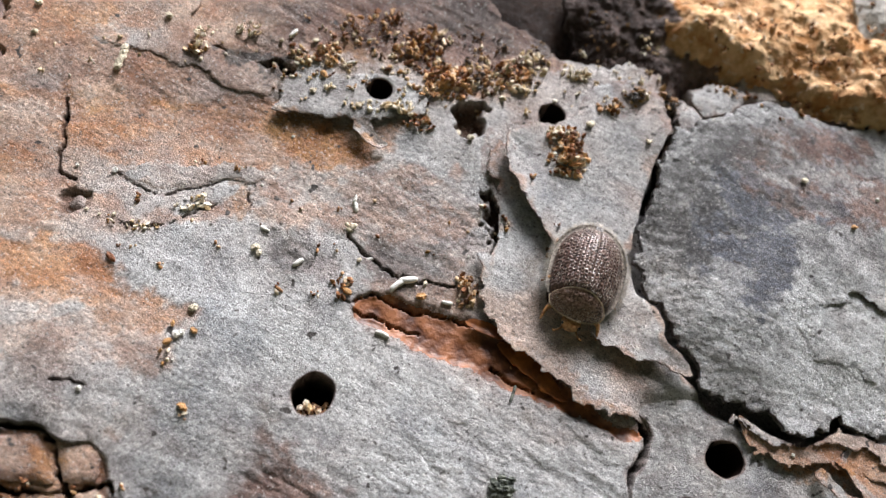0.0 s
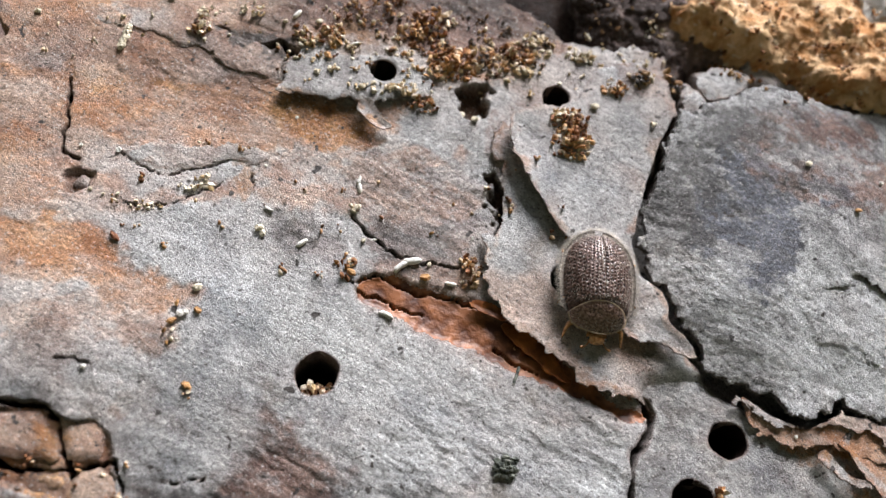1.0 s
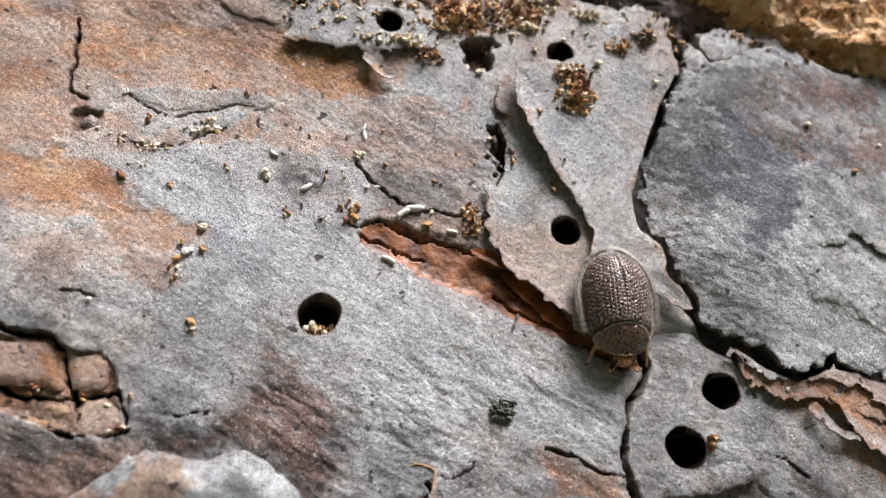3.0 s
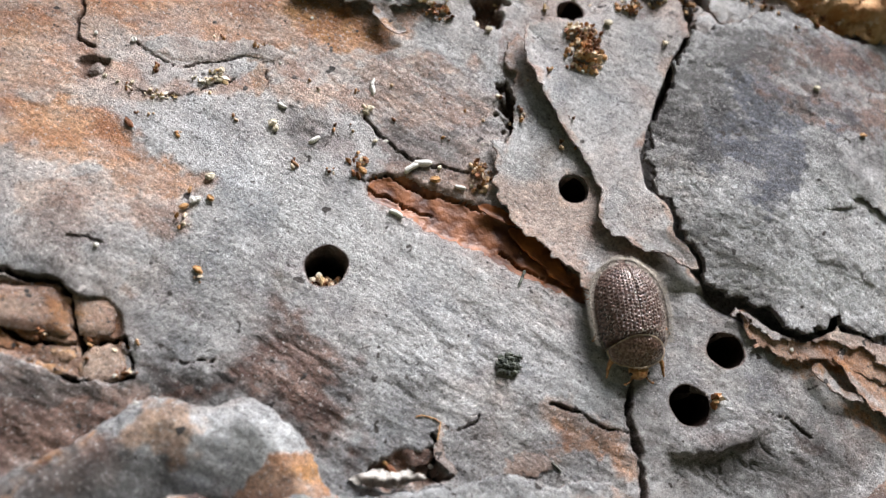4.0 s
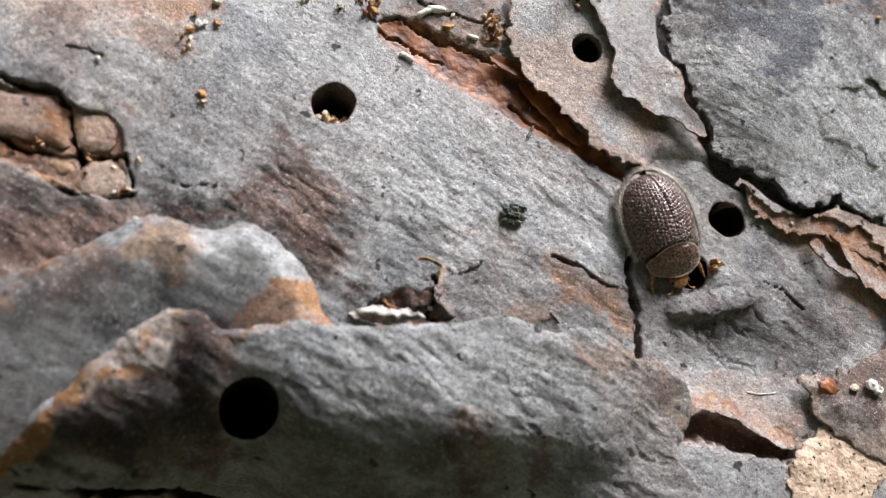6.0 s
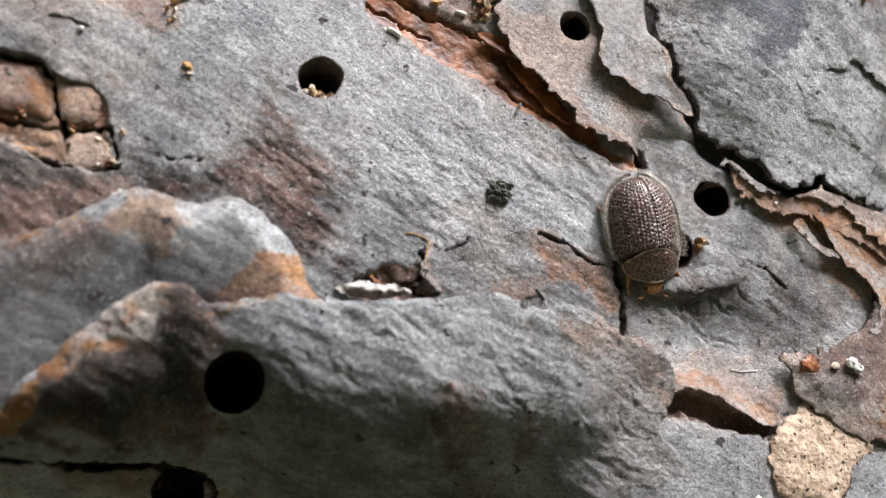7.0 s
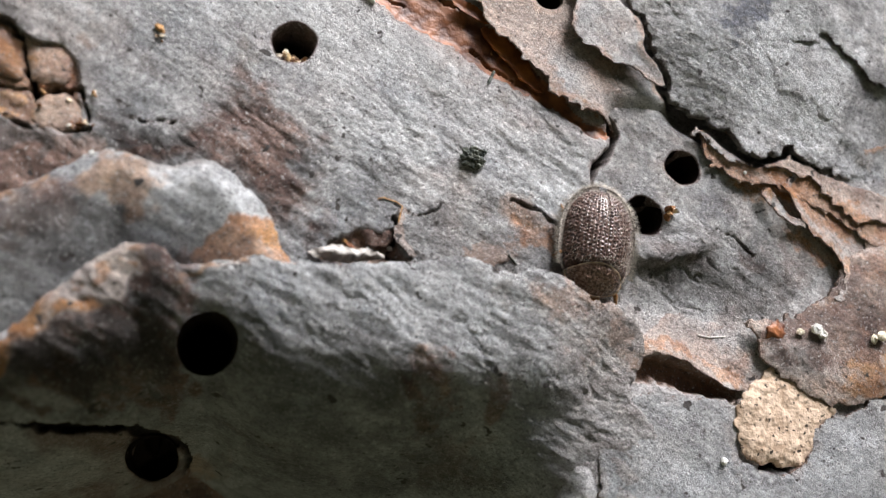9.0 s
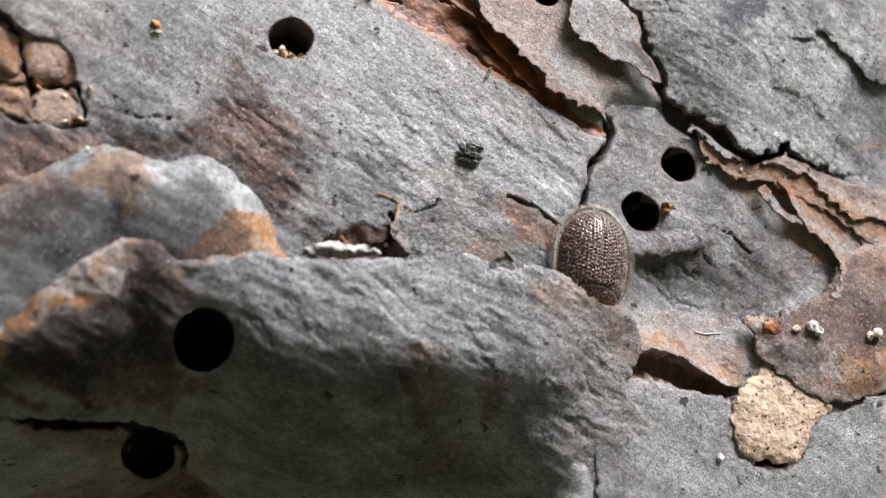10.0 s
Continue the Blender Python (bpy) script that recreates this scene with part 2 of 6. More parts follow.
def quad_mesh(name, co, quads, coat=None):
    me = bpy.data.meshes.new(name)
    co = np.asarray(co, np.float32) * MM
    me.vertices.add(len(co))
    me.vertices.foreach_set("co", co.ravel())
    me.loops.add(quads.size)
    me.loops.foreach_set("vertex_index", quads.astype(np.int32).ravel())
    me.polygons.add(len(quads))
    me.polygons.foreach_set("loop_start", np.arange(0, quads.size, 4, dtype=np.int32))
    me.polygons.foreach_set("use_smooth", np.ones(len(quads), bool))
    me.update(calc_edges=True)
    if coat is not None:
        a = me.color_attributes.new("coat", "FLOAT_COLOR", "POINT")
        coat = np.c_[np.clip(coat, 0, 1), np.zeros((len(coat), 7 - coat.shape[1]))].astype(np.float32)
        a.data.foreach_set("color", np.c_[coat[:, :3], np.ones(len(coat), np.float32)].ravel())
        w = me.color_attributes.new("wash", "FLOAT_COLOR", "POINT")
        w.data.foreach_set("color", np.ascontiguousarray(coat[:, 3:7]).ravel())
    return me


def grid_quads(nx, ny):
    k = np.arange(nx * ny).reshape(ny, nx)
    return np.stack([k[:-1, :-1], k[:-1, 1:], k[1:, 1:], k[1:, :-1]], -1).reshape(-1, 4)


log = tagged(new("pine_log"), "weathered grey and rust pine log with flaking bark and beetle holes", "log")
log.matrix_world = BARK


def piece(name, me, material, parent=None, label=""):
    ob = new(name, me)
    if material:
        me.materials.append(material)
    ob.parent = parent or log
    return tagged(ob, label)


# ---- the bark ----
# holes: u, v, radius, depth
HOLES = [(-7.7, -8.5, 1.18, 3.6), (6.9, -3.2, 0.95, 6), (15.5, -12.9, 1.12, 7), (12.8, -16.1, 1.2, 7), (-10.9, -24.7, 1.4, 9),
         (-13.4, -30.4, 1.45, 9), (-3.4, 10.9, 0.85, 5), (7.8, 9.4, 0.9, 5)]
CRACKS = []  # width, depth, line
CRACKS += [(0.11, 0.6, [(-21.9, 9.4), (-21.8, 8.1), (-22.0, 6.0), (-21.9, 4.9), (-21.0, 4.3)])]
CRACKS += [(0.09, 0.5, [(-5.7, 1.0), (-4.8, -0.1), (-3.2, -1.6), (-0.9, -2.1), (1.4, -2.5)])]
CRACKS += [(0.09, 0.7, [(-5.7, -3.3), (-4.1, -2.8), (-2.7, -3.5), (-0.1, -4.2), (1.9, -4.9)])]
CRACKS += [(0.26, 1.4, [(10.5, -10.5), (11.0, -11.5), (10.3, -12.7), (9.6, -13.8), (9.3, -15.2), (9.2, -16.5), (9.3, -18.7), (9.4, -20.0), (9.7, -21.2)])]
CRACKS += [(0.10, 0.7, [(4.5, -16.0), (6.2, -16.5), (7.8, -17.2), (8.9, -17.6)])]
CRACKS += [(0.09, 0.5, [(17.6, -16.4), (19.0, -16.9), (20.3, -18.0)])]
CRACKS += [(0.20, 1.4, [(-26.4, -9.2), (-24.4, -9.4), (-22.8, -9.9), (-21.2, -10.0), (-20.5, -11.0), (-19.9, -12.9), (-19.5, -13.8)])]
CRACKS += [(0.09, 0.7, [(-20.7, -10.6), (-19.4, -10.9), (-18.2, -10.8)])]
CRACKS += [(0.15, 1.2, [(-26.0, -11.6), (-24.0, -12.1), (-21.9, -12.9), (-19.9, -13.1), (-18.0, -12.8), (-17.2, -14.3)])]
CRACKS += [(0.13, 1.0, [(-23.8, -13.3), (-21.8, -14.1), (-19.9, -15.0), (-17.1, -14.8)])]
CRACKS += [(0.34, 1.2, [(-13.6, 13.6), (-12.6, 12.8), (-11.2, 12.3), (-9.7, 12.8), (-8.8, 11.8)])]
CRACKS += [(0.08, 0.4, [(-21.0, -7.6), (-20.1, -7.6), (-19.1, -8.1)])]
CRACKS += [(0.30, 1.6, [(16.0, 9.9), (15.9, 7.9), (15.6, 5.8), (14.4, 4.2)])]
CRACKS += [(0.34, 2.0, [(16.2, 11.8), (17.5, 11.0), (18.1, 9.5)])]
CRACKS += [(0.12, 0.8, [(-2.1, -17.5), (-1.8, -18.2), (-1.9, -19.4), (-1.6, -19.8)])]
CRACKS += [(0.07, 0.4, [(-1.7, -17.2), (-0.8, -17.4), (0.2, -17.1), (0.5, -16.6)])]
CRACKS += [(0.10, 0.7, [(-5.3, -3.6), (-4.2, -4.2), (-3.3, -4.8), (-1.8, -5.1)])]
CRACKS += [(0.12, 0.8, [(2.2, -7.1), (3.2, -8.0), (4.2, -8.3), (4.9, -8.9)])]
CRACKS += [(0.06, 0.3, [(-18.9, 4.7), (-17.9, 3.9), (-16.6, 3.2), (-14.6, 3.9), (-12.7, 4.4)])]
CRACKS += [(0.07, 0.35, [(-18.6, 1.5), (-17.2, 1.2), (-15.7, 1.6), (-14.3, 2.2), (-13.1, 2.8)])]
CRACKS += [(0.07, 0.4, [(-11.4, 3.6), (-11.3, 2.4)])]
CRACKS += [(0.07, 0.3, [(-15.4, -13.8), (-14.5, -13.9), (-13.4, -13.9)])]
RUST = []  # strength, outline
RUST += [(0.95, [(-26.1, 1.2), (-22.7, 1.0), (-20.3, 0.0), (-18.4, -1.3), (-16.5, -3.2), (-14.0, -3.7), (-14.4, -4.7), (-16.4, -5.1), (-18.4, -4.5), (-21.1, -3.5), (-24.0, -2.5), (-26.2, -2.2)])]
RUST += [(0.9, [(-30.6, 11.8), (-22.7, 10.5), (-16.2, 10.0), (-10.1, 10.4), (-8.8, 8.4), (-4.6, 8.0), (-4.0, 5.8), (-8.8, 5.5), (-11.7, 5.1), (-15.9, 5.4), (-19.0, 5.0), (-20.4, 2.8), (-22.9, 0.7), (-28.8, 0.0)])]
RUST += [(0.8, [(4.4, -16.0), (6.2, -16.3), (8.8, -17.8), (9.0, -20.2), (7.1, -18.2), (4.5, -17.2)])]
RUST += [(0.5, [(-22.0, 3.8), (-18.9, 3.2), (-15.7, 1.8), (-11.0, 4.0), (-11.3, 2.5), (-14.8, 1.4), (-18.7, 0.7), (-22.9, 1.0)])]
RUST += [(0.75, [(-9.5, 14.4), (-7.3, 19.0), (5.1, 19.8), (9.6, 14.0), (5.9, 11.6), (3.5, 10.7), (-0.8, 12.7), (-5.2, 12.8)])]
RUST += [(0.5, [(-29.9, 17.9), (-20.1, 18.6), (-8.8, 19.4), (-10.2, 14.8), (-15.4, 14.5), (-19.7, 13.9), (-25.6, 14.0)])]
RUST += [(1.0, [(-10.6, 9.2), (-7.4, 9.1), (-4.6, 8.6), (-1.4, 8.7), (-1.8, 7.0), (-4.7, 5.8), (-7.4, 5.7), (-9.8, 6.6)])]
RUST += [(0.7, [(-25.2, 10.8), (-22.4, 10.5), (-16.2, 9.6), (-10.2, 10.6), (-2.5, 8.0), (-6.0, 6.3), (-11.1, 5.5), (-16.0, 6.5), (-20.8, 7.5), (-24.9, 8.2)])]
RUST += [(0.45, [(-27.9, -13.7), (-21.1, -14.0), (-18.7, -14.8), (-15.8, -15.3), (-14.4, -16.0), (-17.7, -17.5), (-21.0, -18.7), (-26.9, -19.8)])]
RUST += [(0.5, [(13.7, -22.5), (18.1, -23.9), (20.9, -24.2), (17.8, -26.0), (14.2, -24.3)])]
RUST += [(0.5, [(-4.6, -2.4), (-0.9, -1.7), (1.4, -2.2), (1.7, -4.3), (-1.0, -4.6), (-4.2, -4.2)])]
RUST += [(0.7, [(14.0, -23.7), (18.4, -24.8), (20.2, -24.7), (19.4, -26.3), (14.7, -24.9)])]
BROWN = []
BROWN += [(0.95, [(-10.4, -10.6), (-8.6, -11.1), (-6.1, -13.1), (-5.7, -15.2), (-7.3, -18.0), (-10.6, -15.6), (-12.9, -14.5), (-12.2, -13.0), (-10.5, -12.5)])]
BROWN += [(0.95, [(-16.5, -14.3), (-14.6, -14.6), (-12.7, -14.5), (-11.6, -14.0), (-9.9, -13.9), (-8.2, -14.7), (-6.8, -17.0), (-5.4, -18.7), (-7.1, -19.3), (-8.6, -17.1), (-10.4, -15.1), (-12.6, -16.1), (-14.8, -16.4), (-15.9, -15.3)])]
BROWN += [(0.55, [(-12.3, -12.5), (-10.1, -11.6), (-8.3, -12.6), (-7.0, -14.7), (-8.2, -14.7), (-10.5, -13.6)])]
BROWN += [(0.8, [(-27.6, -15.8), (-20.4, -15.7), (-16.9, -16.3), (-17.9, -17.7), (-20.9, -18.9), (-26.8, -20.3)])]
BROWN += [(0.55, [(-28.0, -13.4), (-21.6, -13.9), (-18.8, -14.8), (-16.5, -15.3), (-17.8, -16.4), (-27.3, -17.1)])]
BROWN += [(0.95, [(-10.2, 14.7), (-7.3, 20.4), (6.0, 21.3), (9.5, 15.8), (8.8, 13.4), (5.3, 14.0), (2.2, 13.5), (-0.8, 13.5), (-4.5, 13.9), (-7.4, 13.9)])]
BROWN += [(0.55, [(12.9, -18.0), (15.4, -17.7), (17.1, -18.1), (14.9, -19.0), (12.1, -18.9)])]
BROWN += [(0.4, [(-10.3, -0.7), (-7.4, 0.0), (-5.5, -1.4), (-7.5, -2.0), (-10.0, -1.3)])]
BROWN += [(0.35, [(-6.1, 4.1), (-2.6, 6.0), (0.9, 4.5), (2.8, 2.3), (1.5, -1.4), (-2.9, -0.3), (-5.5, 1.1)])]
BROWN += [(0.45, [(-24.3, 13.7), (-16.4, 13.2), (-10.2, 10.6), (-11.4, 7.0), (-15.1, 8.8), (-21.2, 11.8)])]
GOUGE = [(-5.7, -3.2), (-4.2, -2.8), (-2.0, -3.2), (0.0, -4.1), (1.9, -4.8), (4.5, -6.3), (7.2, -9.1), (9.7, -10.8), (11.1, -11.3), (10.5, -11.8), (7.7, -10.3), (6.1, -9.8), (3.3, -8.5), (0.1, -7.0), (-3.0, -5.6), (-5.3, -4.4)]
PIT = [(-26.9, -9.2), (-22.8, -9.9), (-21.2, -10.0), (-20.4, -10.6), (-18.2, -10.8), (-18.0, -12.8), (-17.2, -14.9), (-19.9, -15.0), (-21.8, -14.1), (-26.4, -12.6)]
PITS = []  # depth, blackness (shade painted into the hollow), outline
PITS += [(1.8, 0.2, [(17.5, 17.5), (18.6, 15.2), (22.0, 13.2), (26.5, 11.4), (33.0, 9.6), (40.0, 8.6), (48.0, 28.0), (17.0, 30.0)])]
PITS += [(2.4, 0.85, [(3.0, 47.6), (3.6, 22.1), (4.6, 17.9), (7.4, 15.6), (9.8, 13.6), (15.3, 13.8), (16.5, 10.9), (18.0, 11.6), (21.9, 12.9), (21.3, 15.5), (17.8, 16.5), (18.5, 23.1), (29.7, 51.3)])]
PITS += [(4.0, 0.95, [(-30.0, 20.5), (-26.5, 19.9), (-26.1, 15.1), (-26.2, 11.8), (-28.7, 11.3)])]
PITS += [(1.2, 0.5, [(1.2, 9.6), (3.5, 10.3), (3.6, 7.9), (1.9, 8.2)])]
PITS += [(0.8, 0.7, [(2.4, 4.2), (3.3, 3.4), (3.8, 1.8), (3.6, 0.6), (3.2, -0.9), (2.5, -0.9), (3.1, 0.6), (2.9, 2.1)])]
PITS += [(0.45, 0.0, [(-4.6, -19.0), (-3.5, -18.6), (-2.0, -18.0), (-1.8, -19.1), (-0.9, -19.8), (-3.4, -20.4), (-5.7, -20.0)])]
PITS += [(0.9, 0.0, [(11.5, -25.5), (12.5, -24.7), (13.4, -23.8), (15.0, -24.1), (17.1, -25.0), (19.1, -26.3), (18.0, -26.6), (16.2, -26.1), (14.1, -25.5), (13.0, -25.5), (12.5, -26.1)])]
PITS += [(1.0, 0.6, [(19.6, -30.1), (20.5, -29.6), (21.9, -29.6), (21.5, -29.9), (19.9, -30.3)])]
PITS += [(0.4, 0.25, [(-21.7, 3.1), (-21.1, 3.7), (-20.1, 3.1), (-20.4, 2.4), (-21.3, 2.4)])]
STAINS_AND_SHADE = []  # strength, outline: sooty lichen, with painted shade behind the shelf and at the top
STAINS_AND_SHADE += [(0.9, [(-16.7, -14.3), (-14.6, -14.6), (-12.4, -14.5), (-10.5, -14.7), (-8.1, -16.5), (-6.3, -19.3), (-7.1, -19.9), (-8.9, -18.2), (-10.1, -16.0), (-12.6, -16.1), (-15.3, -16.2), (-16.2, -15.2)])]
STAINS_AND_SHADE += [(0.3, [(-12.3, 14.3), (-10.7, 21.1), (6.1, 22.3), (9.9, 15.8), (8.8, 13.6), (5.3, 14.2), (2.2, 13.7), (-0.8, 13.4), (-4.5, 13.7), (-7.4, 13.6), (-9.5, 13.1)])]
STAINS_AND_SHADE += [(0.6, [(9.3, -18.1), (12.6, -19.3), (15.0, -19.4), (19.7, -21.3), (21.2, -20.7), (24.0, -18.4), (20.3, -16.6), (16.9, -17.7), (13.7, -18.2)])]
STAINS_AND_SHADE += [(0.35, [(-17.0, -15.1), (-13.5, -14.0), (-10.7, -15.0), (-12.3, -16.0), (-15.6, -15.6)])]
STAINS_AND_SHADE += [(0.3, [(-9.4, 0.0), (-8.1, 0.4), (-7.5, -1.4), (-9.4, -1.7), (-10.6, -0.7)])]
STAINS_AND_SHADE += [(0.35, [(-13.7, 14.6), (-9.5, 14.4), (-8.4, 11.1), (-11.9, 10.5), (-13.6, 12.5)])]
STAINS_AND_SHADE += [(0.3, [(8.2, 6.8), (12.2, 8.1), (13.8, 6.1), (11.0, 5.2)])]
WASHES = []  # film, strength, softness, outline
WASHES += [(5, 0.75, 0.5, [(-22.6, 10.3), (-21.0, 9.8), (-17.4, 9.9), (-12.8, 9.3), (-11.1, 9.1), (-11.5, 8.6), (-15.1, 8.7), (-19.3, 8.9), (-22.2, 9.2)])]
WASHES += [(5, 0.8, 0.6, [(-10.1, 9.0), (-6.0, 8.9), (-4.3, 7.6), (-4.2, 6.0), (-7.4, 5.6), (-9.4, 6.1), (-10.4, 7.6)])]
WASHES += [(5, 0.5, 0.3, [(-12.6, 3.8), (-11.2, 4.0), (-11.1, 2.3), (-12.3, 2.1)])]
WASHES += [(1, 0.5, 0.8, [(-24.7, 12.6), (-19.6, 13.3), (-15.3, 12.2), (-10.1, 10.8), (-10.1, 9.4), (-15.2, 10.0), (-19.4, 10.5), (-23.9, 10.7)])]
WASHES += [(4, 0.55, 0.5, [(-10.3, 1.3), (-8.7, 0.6), (-7.5, -0.4), (-7.8, -1.3), (-9.4, -0.9), (-10.6, 0.3)])]
WASHES += [(4, 0.6, 0.4, [(-4.8, 0.6), (-0.9, -0.1), (1.4, -1.5), (1.3, -3.6), (-1.7, -2.9), (-3.6, -2.2), (-4.9, -0.4)])]
WASHES += [(1, 0.55, 0.5, [(-5.5, 0.3), (-2.8, 1.0), (1.1, -0.4), (1.6, -3.6), (-1.0, -3.2), (-4.6, -2.5)])]
WASHES += [(5, 0.45, 0.4, [(0.4, -1.2), (2.1, -1.9), (1.9, -3.8), (0.3, -3.1)])]
WASHES += [(0, 0.6, 0.8, [(-26.3, 15.4), (-15.4, 15.2), (-7.4, 14.7), (-2.2, 16.8), (-4.3, 20.3), (-26.7, 18.8)])]
WASHES += [(1, 0.75, 0.8, [(-10.2, 15.9), (-2.2, 17.2), (4.0, 17.2), (7.5, 13.7), (3.6, 12.2), (-2.3, 13.7), (-7.4, 13.9)])]
WASHES += [(5, 0.6, 0.6, [(-5.9, 17.5), (2.5, 18.0), (2.7, 15.3), (-1.5, 15.0), (-4.5, 12.7), (-6.3, 13.5)])]
WASHES += [(4, 0.9, 0.4, [(-17.1, -14.2), (-15.5, -14.4), (-12.7, -14.7), (-12.4, -15.4), (-14.0, -16.1), (-15.4, -15.6), (-16.8, -15.0)])]
WASHES += [(4, 0.5, 1.2, [(-6.4, -13.8), (-2.1, -15.0), (-1.0, -16.8), (-3.4, -18.5), (-6.9, -19.8), (-8.1, -17.3), (-8.1, -15.3)])]
WASHES += [(4, 0.4, 0.8, [(-17.3, -12.4), (-13.4, -12.7), (-13.3, -14.4), (-16.3, -14.3)])]
WASHES += [(5, 0.35, 0.4, [(-18.2, -9.6), (-17.0, -9.4), (-16.8, -10.5), (-17.9, -10.6)])]
WASHES += [(1, 0.35, 0.5, [(-22.7, -5.2), (-21.1, -4.8), (-20.4, -6.4), (-21.9, -7.1)])]
WASHES += [(4, 0.3, 0.6, [(-20.5, -7.6), (-18.8, -7.9), (-18.8, -9.1), (-20.1, -8.9)])]
WASHES += [(3, 0.45, 1.2, [(-13.3, -2.7), (-6.4, -3.7), (-1.9, -6.6), (1.2, -9.9), (-3.9, -11.3), (-7.0, -8.1), (-10.7, -7.0)])]
WASHES += [(3, 0.4, 1.0, [(-5.8, -11.3), (-1.4, -11.2), (1.0, -13.1), (-2.7, -14.4), (-5.5, -13.2)])]
WASHES += [(1, 0.6, 0.6, [(-23.5, -13.9), (-20.3, -14.5), (-17.3, -15.0), (-15.3, -16.1), (-17.3, -18.1), (-23.1, -17.2)])]
WASHES += [(4, 0.65, 0.5, [(12.1, -17.9), (14.2, -18.4), (16.5, -17.3), (17.3, -17.7), (14.9, -19.0), (12.4, -18.8)])]
WASHES += [(4, 0.45, 0.9, [(13.5, -18.6), (17.2, -17.9), (22.6, -18.9), (24.1, -20.2), (21.6, -21.4), (17.8, -21.2), (14.5, -20.5)])]
WASHES += [(6, 0.5, 0.8, [(16.4, -12.5), (18.6, -14.0), (18.1, -16.5), (15.8, -16.0)])]
WASHES += [(0, 0.75, 0.4, [(7.8, -24.9), (9.8, -24.2), (13.6, -23.7), (18.6, -25.7), (19.7, -26.0), (17.9, -24.5), (14.0, -23.1), (9.8, -23.6)])]
WASHES += [(1, 0.6, 0.4, [(19.2, -17.4), (21.1, -17.6), (21.4, -19.3), (19.5, -18.8)])]
WASHES += [(0, 0.9, 0.3, [(4.2, -16.5), (6.6, -17.0), (7.4, -18.1), (5.5, -18.6), (4.4, -17.7)])]
WASHES += [(0, 0.85, 0.5, [(17.6, -12.3), (21.1, -12.9), (25.6, -13.8), (32.2, -16.0), (31.9, -18.2), (26.9, -17.5), (24.3, -18.4), (23.6, -16.7), (22.2, -14.4), (19.1, -13.6)])]
WASHES += [(5, 0.6, 0.4, [(17.9, -12.7), (20.3, -13.2), (23.9, -13.5), (24.7, -14.1), (20.6, -13.8), (18.3, -13.3)])]
WASHES += [(0, 0.7, 0.6, [(-27.3, 17.9), (-15.9, 18.6), (-15.4, 14.7), (-18.4, 13.7), (-22.9, 13.9), (-25.4, 13.0)])]
WASHES += [(1, 0.45, 0.5, [(-15.4, 15.2), (-10.2, 14.6), (-8.8, 11.7), (-12.2, 10.7), (-15.3, 12.2)])]
WASHES += [(4, 0.85, 0.3, [(-13.5, 13.6), (-11.6, 13.0), (-9.5, 13.1), (-8.6, 11.7), (-10.2, 11.6), (-12.2, 12.0), (-13.4, 12.7)])]
WASHES += [(1, 0.5, 0.6, [(11.2, 11.7), (16.3, 13.2), (16.1, 9.6), (12.4, 9.1)])]
WASHES += [(1, 0.55, 0.5, [(3.2, 8.4), (5.0, 7.6), (4.4, 5.2), (3.1, 2.9), (2.6, 5.2)])]
WASHES += [(4, 0.4, 0.8, [(10.7, 8.2), (15.6, 9.2), (15.1, 6.2), (11.9, 5.4)])]
WASHES += [(4, 0.55, 0.5, [(8.5, -5.8), (13.1, -5.5), (15.1, -8.3), (12.6, -8.5), (9.3, -7.1)])]
WASHES += [(5, 0.45, 0.4, [(6.8, -8.7), (8.9, -10.1), (10.5, -10.6), (10.1, -11.2), (7.5, -10.3), (6.3, -9.3)])]
WASHES += [(0, 0.5, 0.5, [(5.4, -5.7), (8.4, -9.1), (10.2, -10.4), (9.5, -10.7), (6.4, -9.0), (4.3, -6.7)])]
WASHES += [(4, 0.55, 0.6, [(10.5, -11.1), (14.7, -10.6), (16.1, -11.9), (14.3, -12.2), (11.3, -12.4)])]
WASHES += [(6, 0.35, 1.0, [(18.9, -12.0), (20.0, -13.7), (18.8, -15.8), (16.4, -15.7), (16.5, -13.5)])]
WASHES += [(0, 0.5, 1.0, [(-11.1, 5.3), (-4.7, 5.4), (0.9, 5.6), (2.4, 2.1), (0.5, -0.1), (-4.8, 0.6), (-10.4, 2.0)])]
WASHES += [(1, 0.25, 1.0, [(-4.7, 5.4), (0.8, 5.2), (2.3, 1.4), (1.1, -0.4), (-4.2, 0.6)])]
WASHES += [(4, 0.35, 0.8, [(-23.7, -5.8), (-20.5, -5.2), (-19.1, -8.0), (-20.7, -8.8), (-23.4, -8.1)])]
WASHES += [(0, 0.4, 0.8, [(-23.9, -3.9), (-18.3, -4.0), (-14.4, -5.3), (-15.2, -7.8), (-20.3, -6.4), (-23.6, -6.4)])]
WASHES += [(4, 0.3, 2.0, [(-18.7, -6.5), (-12.3, -6.6), (-8.1, -10.4), (-6.4, -14.5), (-17.5, -13.9)])]
WASHES += [(4, 0.4, 0.6, [(-10.3, 11.4), (-5.3, 11.6), (-1.7, 11.0), (-1.9, 6.9), (-5.4, 7.8), (-10.1, 8.4)])]
WASHES += [(4, 0.4, 1.0, [(13.0, -13.6), (17.5, -13.8), (19.7, -16.4), (24.2, -19.5), (20.0, -21.8), (14.8, -20.8), (13.1, -18.9)])]
WASHES += [(1, 0.9, 0.6, [(-24.5, -13.9), (-20.3, -14.6), (-17.3, -15.0), (-15.6, -16.0), (-17.0, -18.3), (-23.9, -18.2)])]
